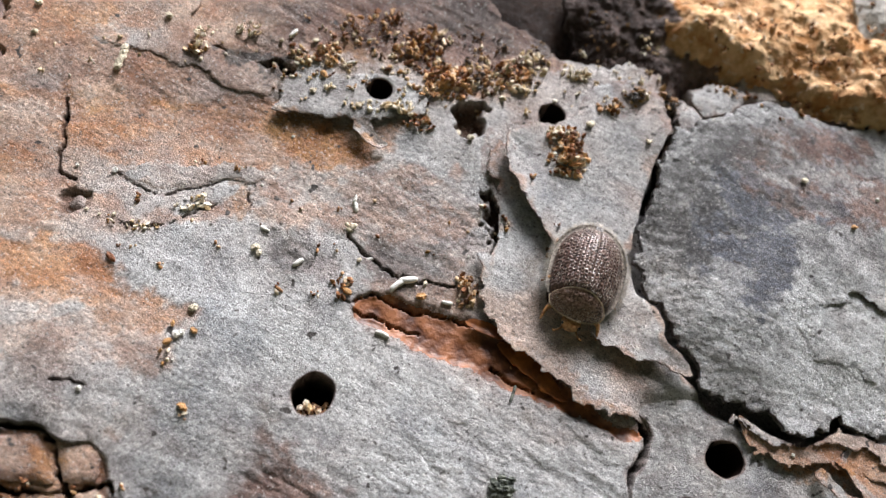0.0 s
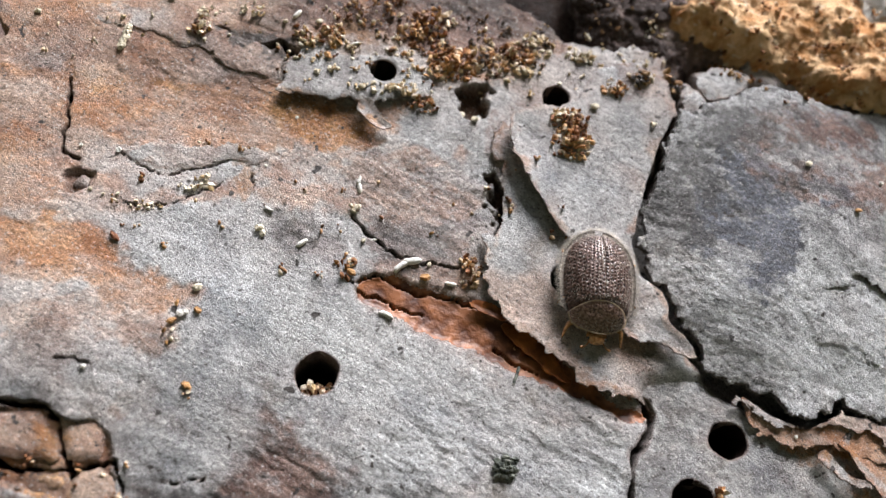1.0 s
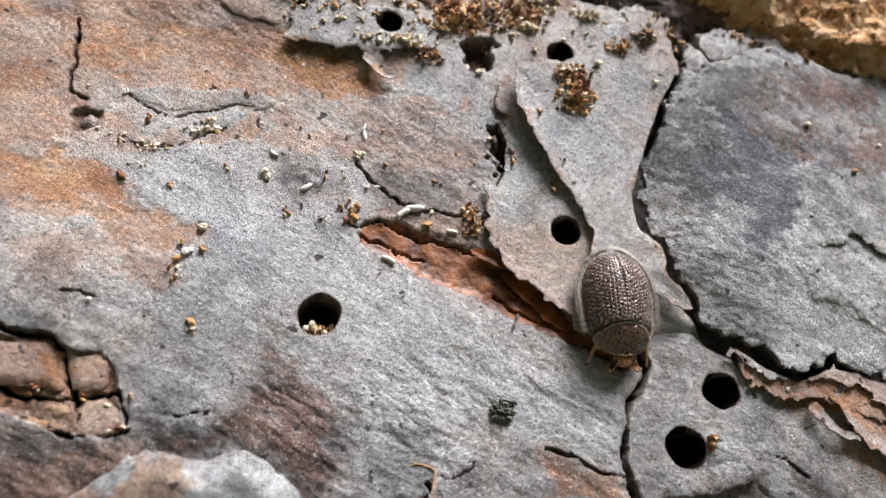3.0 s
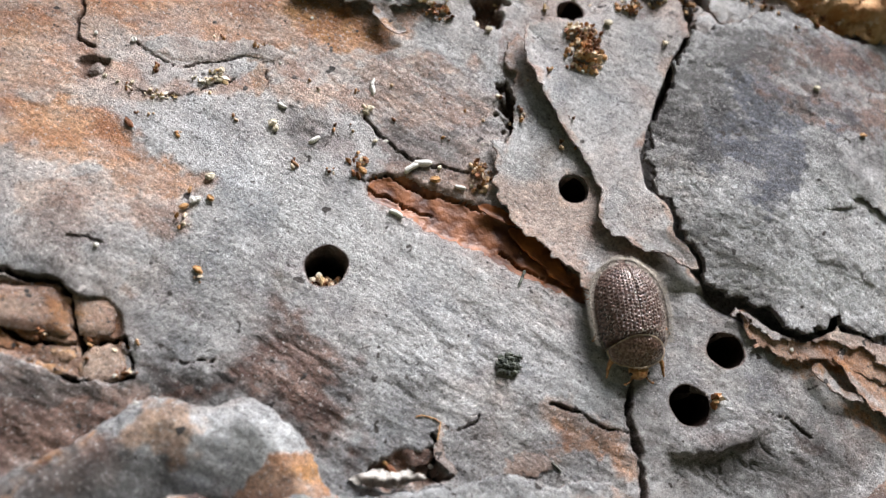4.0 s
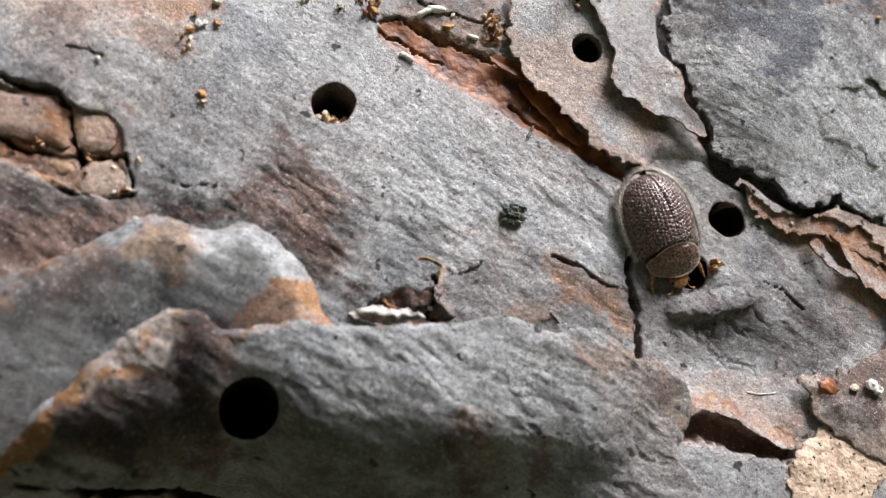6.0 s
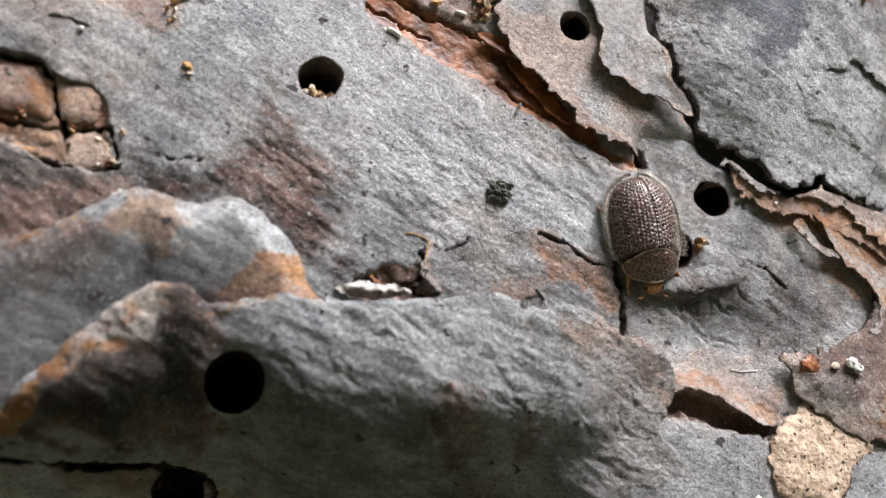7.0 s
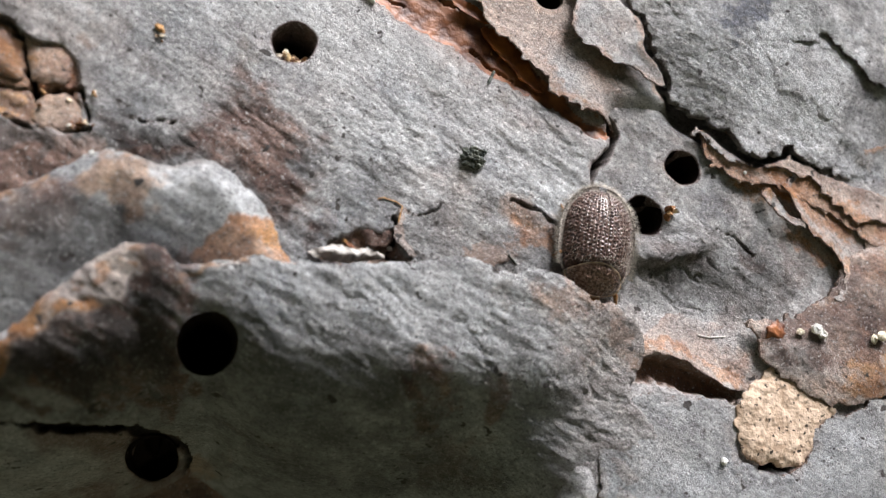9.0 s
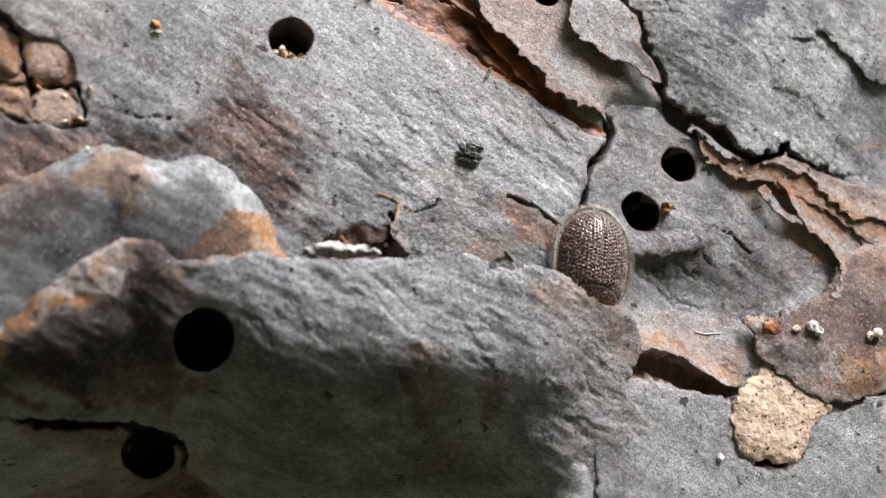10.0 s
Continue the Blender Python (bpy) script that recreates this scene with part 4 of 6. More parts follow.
flake("rust-edged thin bark layer", [
    (16.7, -10.2), (16.8, -11.7), (17.3, -12.8), (18.9, -13.5), (20.5, -13.6), (22.3, -13.9), (25.1, -14.9), (28.3, -16.7), (37.7, -17.7), (35.3, -10.7), (23.5, -9.2), (17.8, -9.2)], 221,
    lambda x, y, d: 0.3 + 0.15 * np.exp(-d / 0.6), 0.4, 0.12, 0.9, 0.1, 1.0, 0.4, rim=0.7, warm=0.8, paint=pink_paint, keep_off=0.5)
flake("narrow curled strip of pale bark", [(20.5, -13.8), (21.2, -13.7), (21.8, -14.5), (22.4, -15.2), (23.8, -15.6), (23.4, -16.0), (22.0, -15.6), (21.4, -14.9)], 226,
      lambda x, y, d: 0.3 + 0.2 * np.exp(-d / 0.4), 0.25, 0.12, 0.4, 0.08, 0.6, 0.4, rim=0.5)
# the flakes on which the beetle starts
flake("pale grey bark flake with a torn rust edge", [
    (2.9, 6.6), (3.5, 3.9), (3.0, 3.1), (3.6, 1.7), (3.4, 0.3), (2.7, -0.5), (1.8, -1.2), (1.9, -3.0), (2.4, -5.0), (4.3, -6.6), (5.9, -8.1), (6.9, -9.4), (8.2, -10.2), (9.9, -10.5),
    (10.7, -11.1), (12.6, -11.8), (14.8, -11.3), (16.8, -10.0), (16.9, -6.0), (13.1, 1.4), (6.8, 7.2), (4.6, 7.5)], 231,
    lambda x, y, d: 0.30 + 0.34 * np.exp(-d / 1.3) * step(-x - y, -6, -1) - 1.1 * step(x, 9.6, 11.6) * step(-y, 8.6, 10.6), 0.5, 0.14, 0.9, 0.09, 1.2, 0.45, holes=(1,), rim=0.6, warm=0.45, keep_off=0.45)
flake("grey bark flake with an upturned edge", [
    (4.2, 7.5), (4.1, 5.4), (4.7, 3.5), (5.6, 1.8), (6.6, 0.2), (7.5, -1.3), (8.2, -3.1), (8.2, -4.5), (8.2, -5.9), (8.8, -6.4), (10.3, -6.9), (11.6, -7.3), (12.8, -8.0), (14.2, -8.4),
    (15.6, -8.5), (16.1, -4.6), (13.6, -1.4), (14.5, 4.0), (16.0, 8.1), (14.7, 12.2), (13.1, 11.9), (11.0, 11.4), (9.3, 9.6), (8.4, 8.5), (6.1, 8.1)], 241,
    lambda x, y, d: 0.7 + 0.7 * np.exp(-d / 1.1) * bump_at(x, y, 5, 4, 3, 5) + 0.35 * np.exp(-d / 0.8) * step(-y, 2, 5), 0.45, 0.12, 0.6, 0.09, 1.2, 0.4, holes=(7,), warm=0.4, rim=0.5, keep_off=0.45)
flake("small brown bark piece wedged in a crack", [(17.4, 11.0), (17.9, 9.1), (19.4, 9.5), (22.0, 10.8), (21.1, 11.9), (19.2, 12.2)], 246,
      lambda x, y, d: 0.75 + 0.12 * step(d, 0, 1) - 0.12 * (y - 7.5), 0.6, 0.3, 0.5, 0.09, 1.0, 0.3, warm=0.9)
flake("small grey bark piece beside a crack", [(16.2, 9.5), (16.2, 8.0), (15.7, 6.1), (17.2, 7.0), (18.2, 8.9), (17.4, 10.2)], 247,
      lambda x, y, d: 0.5 + 0.3 * step(d, 0, 1), 0.8, 0.3, 0.4, 0.09, 1.0, 0.5)
# charred bark in the hollow beside the wood dust
def char_paint(x, y, d, coat):
    coat[:, 1] = 0.8
    coat[:, 2] = 0.72 * step(rough(x, y, 1.2, 1802, 4, 0.7) + 0.05 * (16.5 - x), -0.35, 0.15)
    coat[:, 0] = 0.5 * step(x + 2 * rough(x, y, 2, 1803, 3), 17, 20)
    coat[:, 6] = 0.5 * step(17 - x + 3 * rough(x, y, 2, 1804, 3), 0, 1)


flake("charred black bark in a hollow", [(10.5, 22.0), (10.1, 16.2), (10.7, 13.2), (13.8, 13.7), (15.8, 12.3), (16.0, 10.1), (17.7, 11.4), (21.9, 12.5), (23.9, 15.9), (25.2, 24.1)], 1801,
      lambda x, y, d: -1.2 + 0.9 * step(d, 0, 2) + 1.3 * rough(x, y, 3.0, 1805, 3, 0.6) + 0.5 * rough(x, y, 0.9, 1806, 3, 0.65), 1.2, 0.6, 0.9, 0.1, 1.0, 1.0, SLATE, char_paint, side_coat=(0.0, 0.6, 0.6))
# the lifted flap with a hole
flake("lifted grey bark flap with a hole", [
    (-10.2, 8.9), (-8.8, 9.1), (-6.7, 8.5), (-4.7, 8.3), (-2.5, 8.7), (-0.9, 8.7), (-0.1, 10.2), (-1.0, 11.8), (-2.8, 11.8), (-5.6, 12.0), (-7.4, 13.0), (-8.6, 13.2), (-9.3, 11.5), (-9.9, 10.6)], 251,
    lambda x, y, d: 0.12 + 0.26 * step(12.0 - y, 0, 3.5), 0.2, 0.12, 0.7, 0.09, 1.0, 0.4, holes=(6,), rim=0.1, warm=0.1)
flake("small curled grey bark shred", [(-5.4, 8.2), (-4.3, 8.7), (-3.8, 7.3), (-3.0, 6.5), (-3.7, 6.3), (-4.7, 7.0)], 254, lambda x, y, d: 0.25 + 0.3 * np.exp(-d / 0.3), 0.2, 0.1, 0.4, 0.08, 0.6, 0.4)
# thin worn layers of the upper bark
flake("thin pinkish-grey bark layer", [(-25.5, 14.1), (-23.2, 13.7), (-20.3, 13.6), (-17.6, 13.4), (-16.1, 12.5), (-14.7, 11.9), (-12.9, 10.9), (-10.5, 10.2), (-9.5, 10.9), (-10.5, 12.5), (-13.6, 13.6), (-15.1, 15.2), (-14.5, 18.3), (-23.4, 19.0), (-26.4, 18.8)], 255,
      lambda x, y, d: 0.02 + 0.0 * x, 0.15, 0.04, 0.6, 0.11, 0.6, 0.6, rim=0.2, warm=0.6)
flake("thin grey bark layer on worn rust bark", [(-18.9, 4.7), (-17.9, 4.0), (-16.7, 3.4), (-14.9, 3.7), (-12.7, 4.4), (-11.2, 4.3), (-10.4, 5.0), (-11.7, 5.5), (-14.9, 5.3), (-17.8, 5.3)], 257,
      lambda x, y, d: 0.02 + 0.0 * x, 0.3, 0.06, 0.7, 0.11, 0.5, 0.5, rim=0.4)


SHELF_FILMS = []
SHELF_FILMS += [(0, 0.95, 0.4, [(-10.6, -19.5), (-9.1, -18.2), (-8.3, -18.3), (-6.6, -19.4), (-6.0, -20.5), (-8.4, -21.2), (-11.9, -22.0), (-12.0, -20.7)])]
SHELF_FILMS += [(5, 0.8, 0.5, [(-9.6, -19.0), (-8.6, -18.3), (-7.4, -19.2), (-6.6, -20.0), (-6.6, -20.5), (-9.2, -20.2)])]
SHELF_FILMS += [(1, 0.6, 0.4, [(-12.7, -20.8), (-10.8, -19.8), (-9.2, -19.9), (-9.2, -20.7), (-11.9, -21.7)])]
SHELF_FILMS += [(5, 0.55, 0.6, [(-17.4, -17.3), (-15.9, -15.9), (-14.5, -16.1), (-13.4, -17.6), (-14.4, -18.8), (-16.3, -18.7)])]
SHELF_FILMS += [(4, 0.35, 0.5, [(-17.4, -17.3), (-15.9, -16.1), (-14.6, -16.6), (-15.4, -18.3)])]
SHELF_FILMS += [(1, 0.6, 0.8, [(-21.5, -17.6), (-18.8, -17.6), (-17.1, -18.2), (-17.1, -20.1), (-18.4, -20.9), (-21.0, -21.4)])]
SHELF_FILMS += [(0, 0.4, 0.6, [(-21.0, -18.1), (-18.3, -17.8), (-17.5, -19.1), (-19.0, -20.0), (-20.8, -19.9)])]
SHELF_FILMS += [(3, 1.0, 0.6, [(-14.1, -16.8), (-10.6, -16.1), (-8.6, -17.4), (-8.0, -18.7), (-10.3, -19.2), (-12.8, -19.7), (-14.4, -18.5)])]
SHELF_FILMS += [(6, 0.4, 0.8, [(-14.1, -18.7), (-12.2, -17.7), (-10.4, -18.4), (-11.8, -19.9), (-14.5, -20.1)])]
SHELF_FILMS += [(1, 0.8, 0.4, [(-20.9, -19.1), (-19.1, -17.9), (-17.7, -17.6), (-17.6, -19.5), (-19.3, -20.4), (-22.1, -20.8), (-23.4, -21.3)])]
SHELF_FILMS += [(5, 0.9, 0.4, [(-23.4, -20.8), (-22.2, -19.6), (-20.9, -18.9), (-19.4, -17.8), (-19.1, -18.1), (-20.8, -19.5), (-22.1, -20.5)])]
SHELF_FILMS += [(4, 0.7, 0.6, [(-21.4, -18.7), (-18.8, -17.7), (-16.3, -18.2), (-14.1, -20.1), (-14.8, -21.3), (-22.5, -21.1), (-22.7, -19.7)])]


def shelf_paint(x, y, d, coat):
    coat[:, 0] *= 0.3
    washed(x, y, coat, SHELF_FILMS, 1600)


flake("smooth shell-like grey bark flake with an orange rim", SHELF, 271,
    lambda x, y, d: 1.5 + 0.8 * step(d, 0, 1.5) + 0.3 * step(-x, 14, 20) - 0.15 * np.maximum(line_distance(x, y, SHELF[:15]) - 0.4, 0) ** 1.5 - 0.35 * np.exp(-d / 0.3) + 0.05 * rough(x, y, 0.6, 273, 3, 0.6, 2, -20), 0.5, 0.2, 0.4, 0.1, 2.5, 0.5, SLATE, shelf_paint, warm=0.15)


RIDGE_FILMS = []
RIDGE_FILMS += [(1, 0.9, 0.5, [(-20.1, -25.3), (-18.5, -23.7), (-16.1, -22.6), (-14.9, -20.7), (-13.0, -20.5), (-12.0, -21.8), (-12.2, -23.9), (-11.8, -25.9), (-11.4, -28.3), (-18.9, -28.1)])]
RIDGE_FILMS += [(5, 0.75, 0.4, [(-18.5, -23.3), (-17.1, -22.1), (-16.3, -20.8), (-15.5, -20.1), (-15.0, -21.1), (-15.2, -21.8), (-16.3, -22.8), (-18.0, -23.7)])]
RIDGE_FILMS += [(3, 0.7, 0.35, [(-18.1, -23.0), (-17.1, -22.1), (-16.3, -20.9), (-15.8, -21.1), (-16.6, -22.4), (-17.6, -23.3)])]
RIDGE_FILMS += [(5, 0.8, 0.4, [(-14.7, -20.7), (-13.4, -20.7), (-11.9, -21.6), (-9.7, -21.1), (-9.2, -20.9), (-9.4, -21.5), (-11.6, -22.0), (-13.4, -21.4)])]
RIDGE_FILMS += [(1, 0.9, 0.4, [(-1.8, -24.9), (0.5, -24.9), (1.2, -26.7), (1.0, -28.9), (-0.0, -28.3), (-1.1, -26.7)])]
RIDGE_FILMS += [(0, 0.5, 0.4, [(-1.5, -25.1), (0.2, -25.0), (0.8, -26.7), (-0.1, -27.0)])]
RIDGE_FILMS += [(1, 0.7, 0.4, [(2.3, -26.1), (3.8, -25.7), (4.1, -28.0), (2.6, -27.5)])]
RIDGE_FILMS += [(1, 0.5, 0.8, [(0.1, -28.1), (2.7, -29.4), (4.2, -31.8), (1.3, -32.3), (-0.5, -29.7)])]
# the lit lower rim, painted pale
RIDGE_FILMS += [(3, 0.75, 0.35, [(-19.2, -27.3), (-16.9, -27.5), (-15.8, -27.7), (-15.9, -28.5), (-17.5, -28.7), (-19.1, -28.4)])]
RIDGE_FILMS += [(3, 0.8, 0.5, [(-11.2, -29.5), (-9.5, -29.6), (-7.5, -31.1), (-7.2, -32.4), (-11.1, -32.4)])]
RIDGE_FILMS += [(5, 0.45, 0.5, [(-11.3, -30.6), (-9.9, -30.4), (-8.8, -32.2), (-11.3, -32.1)])]
RIDGE_FILMS += [(4, 0.35, 1.0, [(-11.9, -21.7), (-7.0, -21.4), (-5.6, -27.2), (-4.5, -29.7), (-8.6, -28.8), (-11.2, -27.3)])]
RIDGE_FILMS += [(3, 0.45, 0.8, [(-9.4, -20.9), (-6.0, -20.5), (0.8, -20.2), (3.8, -21.2), (3.2, -24.1), (-2.0, -23.3), (-7.0, -22.5)])]
RIDGE_FILMS += [(3, 0.4, 0.5, [(-14.3, -24.7), (-12.7, -24.1), (-12.9, -24.9), (-13.8, -25.4)])]
RIDGE_FILMS += [(0, 0.35, 0.5, [(4.3, -21.0), (9.1, -21.3), (11.5, -22.1), (11.4, -24.8), (8.1, -25.0), (6.2, -23.3)])]
# shade of the ridge's down-turned face, painted as dark films
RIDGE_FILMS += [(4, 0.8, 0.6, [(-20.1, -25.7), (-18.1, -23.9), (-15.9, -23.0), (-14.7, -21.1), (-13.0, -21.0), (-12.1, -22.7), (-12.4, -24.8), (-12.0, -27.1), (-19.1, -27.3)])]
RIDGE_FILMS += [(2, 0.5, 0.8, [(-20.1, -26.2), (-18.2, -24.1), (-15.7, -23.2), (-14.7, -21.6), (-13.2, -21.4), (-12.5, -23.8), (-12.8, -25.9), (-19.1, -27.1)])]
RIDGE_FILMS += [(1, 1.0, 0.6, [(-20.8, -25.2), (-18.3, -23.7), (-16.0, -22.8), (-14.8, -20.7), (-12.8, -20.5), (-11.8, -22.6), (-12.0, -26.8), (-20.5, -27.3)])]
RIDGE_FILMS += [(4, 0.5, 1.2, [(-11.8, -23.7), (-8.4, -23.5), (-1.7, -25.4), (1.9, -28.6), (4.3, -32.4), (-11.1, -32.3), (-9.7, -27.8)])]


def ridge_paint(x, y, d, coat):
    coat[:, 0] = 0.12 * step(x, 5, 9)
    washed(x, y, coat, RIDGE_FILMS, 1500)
    band = step(1.5 + 2.2 * rough(x, y, 2.2, 279, 3) - line_distance(x, y, RIDGE_TOP), 0, 0.5) * step(-x, 13.6, 14.6)
    coat[:, 1] *= 1 - band
    coat[:, 4] *= 1 - band
    coat[:, 2] *= 1 - band
    coat[:, 3] = np.maximum(coat[:, 3], 0.8 * band)
    coat[:, 5] = np.maximum(coat[:, 5], band * (0.35 + 0.6 * np.maximum(step(-x, 17, 18.5), step(rough(x, y, 1.6, 280, 3), 0.0, 0.15))))
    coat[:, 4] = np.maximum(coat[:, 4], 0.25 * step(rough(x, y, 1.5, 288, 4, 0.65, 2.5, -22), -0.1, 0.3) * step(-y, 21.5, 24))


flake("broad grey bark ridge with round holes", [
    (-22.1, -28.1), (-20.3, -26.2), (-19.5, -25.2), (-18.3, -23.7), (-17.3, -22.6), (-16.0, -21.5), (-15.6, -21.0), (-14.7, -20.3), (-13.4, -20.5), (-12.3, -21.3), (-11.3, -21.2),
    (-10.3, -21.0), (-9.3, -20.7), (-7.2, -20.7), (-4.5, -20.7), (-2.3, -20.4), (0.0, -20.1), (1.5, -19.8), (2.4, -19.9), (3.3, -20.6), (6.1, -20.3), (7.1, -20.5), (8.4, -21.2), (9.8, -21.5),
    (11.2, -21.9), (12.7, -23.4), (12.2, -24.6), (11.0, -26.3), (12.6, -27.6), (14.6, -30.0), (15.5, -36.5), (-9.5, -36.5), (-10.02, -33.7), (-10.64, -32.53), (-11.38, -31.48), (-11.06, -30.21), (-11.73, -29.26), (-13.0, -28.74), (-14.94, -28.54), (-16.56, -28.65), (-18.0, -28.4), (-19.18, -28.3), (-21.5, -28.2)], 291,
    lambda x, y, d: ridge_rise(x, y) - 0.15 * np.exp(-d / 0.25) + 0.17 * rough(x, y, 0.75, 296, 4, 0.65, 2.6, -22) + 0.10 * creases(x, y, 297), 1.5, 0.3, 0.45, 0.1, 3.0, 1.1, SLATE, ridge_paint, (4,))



# lower right flakes
BROWN_FILMS = []
BROWN_FILMS += [(1, 0.85, 0.5, [(19.4, -22.9), (22.1, -20.0), (25.1, -18.1), (29.7, -18.1), (29.8, -24.0), (24.9, -24.2), (20.9, -24.7)])]
BROWN_FILMS += [(5, 0.5, 0.5, [(22.1, -20.4), (25.4, -18.8), (27.0, -20.1), (25.2, -21.6), (22.8, -21.7)])]
BROWN_FILMS += [(5, 0.75, 0.4, [(25.3, -23.9), (28.3, -22.7), (30.7, -24.0), (29.6, -26.1), (25.5, -26.2)])]
BROWN_FILMS += [(3, 0.35, 0.4, [(20.6, -24.4), (25.7, -24.2), (24.7, -26.2), (21.6, -26.0)])]
BROWN_FILMS += [(4, 0.45, 0.5, [(19.4, -22.9), (22.1, -20.0), (25.1, -18.1), (29.7, -18.1), (29.8, -24.0), (24.9, -24.2), (20.9, -24.7)])]


def brown_paint(x, y, d, coat):
    coat[:, 0] = np.maximum(coat[:, 0], 0.4 + 0.9 * rough(x, y, 2.2, 299, 4, 0.65, 2.2, -25))
    washed(x, y, coat, BROWN_FILMS, 1900)


flake("grey bark flake with brown edges", [
    (22.0, -12.9), (22.7, -14.2), (23.7, -16.2), (25.6, -17.5), (26.1, -19.2), (24.5, -20.3), (28.3, -20.1), (32.2, -19.1), (33.5, -9.7), (26.8, -10.5)], 301,
    lambda x, y, d: 0.2 + 0.35 * np.exp(-d / 0.7), 0.6, 0.15, 0.7, 0.1, 1.0, 0.6, rim=0.8, warm=0.85)
flake("brown and grey bark flake", [
    (19.0, -22.2), (19.7, -23.2), (19.9, -24.4), (20.4, -24.6), (23.1, -25.9), (24.6, -26.9), (28.3, -25.8), (33, -25.7), (34, -15.3), (29.5, -15.6), (26.4, -17.7), (25.4, -19.5), (22.8, -21.2), (20.0, -21.9)], 311,
    lambda x, y, d: 0.4 + 0.3 * step(d, 0, 2), 0.7, 0.2, 0.7, 0.1, 1.0, 0.8, rim=0.5, paint=brown_paint)
flake("pale-edged bark lip above a dark gap", [(11.8, -24.7), (13.0, -23.9), (14.4, -24.2), (16.4, -25.1), (18.3, -26.2), (19.9, -24.9), (19.7, -23.5), (17.8, -22.0), (14.5, -21.5), (12.7, -22.6)], 316,
      lambda x, y, d: 0.75 * np.exp(-line_distance(x, y, [(11.8, -24.7), (13.0, -23.9), (14.4, -24.2), (16.4, -25.1), (18.3, -26.2)]) / 1.2) - 0.5, 0.35, 0.15, 0.5, 0.09, 1.2, 0.3, rim=0.1, warm=0.35)
flake("grey bark flake below a dark gap", [
    (10.1, -27.2), (11.2, -26.6), (13.6, -26.2), (17.5, -26.4), (17.6, -29.5), (18.6, -30.1), (21.2, -30.7), (22.8, -29.4), (23.3, -27.7), (28.2, -26.1), (34.1, -24.6), (34, -36), (9.5, -36), (9.4, -29.6)], 321,
    lambda x, y, d: 0.3 + 0.35 * step(d, 0, 3), 0.7, 0.3, 0.5, 0.1, 1.0, 0.9, SLATE, warm=0.0, rim=0.1)
flake("tan corky patch with black specks", [(18.2, -26.4), (20.4, -24.8), (21.1, -24.3), (25.1, -26.7), (24.0, -27.7), (23.3, -29.5), (21.3, -30.1), (19.3, -29.9), (18.0, -29.5)], 331,
      lambda x, y, d: 0.12 + 0.12 * step(d, 0, 0.8) + 0.1 * rough(x, y, 0.8, 332, 3, 0.7), 0.4, 0.1, 0.6, 0.09, 0.8, 0.5, CORK)
flake("grey bark scale in a dark knot", [(-21.3, 3.1), (-20.8, 3.4), (-20.2, 3.1), (-20.0, 2.6), (-20.7, 2.4), (-21.1, 2.6)], 361, lambda x, y, d: 0.0 + 0.12 * step(d, 0, 0.4), 0.25, 0.08, 0.5, 0.08, 0.5, 0.4)
# tan inner bark in the cracked pit
def tan_paint(x, y, d, coat):
    coat[:, 0] = 0.55
    coat[:, 3] = 0.5 * step(rough(x, y, 1.6, 361, 4, 0.65, 2.2, -12), -0.05, 0.2)
    coat[:, 5] = 0.2 + 0.6 * step(rough(x, y, 1.3, 363, 4, 0.65, 2.2, -12), 0.0, 0.2)
    coat[:, 1] = 0.35 * step(rough(x, y, 0.9, 365, 4, 0.65, 2.2, -12) - 0.5 * d, -0.2, 0.1)


def ochre_paint(x, y, d, coat):
    coat[:, 5], coat[:, 1] = 0.8, 0.6 * step(rough(x, y, 0.6, 367, 3, 0.65), -0.1, 0.15)


flake("pinkish-tan inner bark block in a cracked pit", [(-25.4, -10.0), (-22.2, -10.2), (-21.2, -10.1), (-20.6, -11.5), (-20.2, -12.8), (-22.0, -12.5), (-25.1, -12.0)], 351, lambda x, y, d: 0.95 + 0.12 * step(d, 0, 0.5), 0.5, 0.3, 0.3, 0.09, 0.8, 0.35, paint=tan_paint)
flake("tan inner bark block in a cracked pit", [(-20.4, -10.3), (-19.5, -10.6), (-18.3, -10.8), (-18.1, -12.6), (-19.6, -12.9), (-20.0, -11.7)], 353, lambda x, y, d: 0.9 + 0.1 * step(d, 0, 0.5), 0.5, 0.3, 0.3, 0.09, 0.8, 0.35, paint=tan_paint)
flake("reddish bark scale below the cracked pit", [(-19.5, -13.3), (-18.1, -13.0), (-17.3, -14.3), (-17.9, -14.9), (-19.3, -14.9), (-19.8, -14.3)], 355, lambda x, y, d: 0.75 + 0.0 * d, 0.5, 0.3, 0.3, 0.09, 0.8, 0.35, paint=tan_paint)
flake("orange-brown crumbly bark in a crack", [(-21.4, -13.1), (-19.8, -13.1), (-19.5, -14.0), (-20.5, -14.2), (-21.2, -13.8)], 356, lambda x, y, d: 0.6 + 0.15 * step(d, 0, 0.4), 0.5, 0.3, 0.45, 0.09, 0.8, 0.5, paint=ochre_paint)
flake("grey-brown bark strip under the cracked pit", [(-24.9, -13.1), (-21.8, -13.6), (-20.1, -14.5), (-20.2, -14.8), (-22.0, -14.4), (-24.8, -14.1)], 358, lambda x, y, d: 0.75 + 0.0 * d, 0.5, 0.3, 0.3, 0.09, 0.8, 0.35, paint=tan_paint)
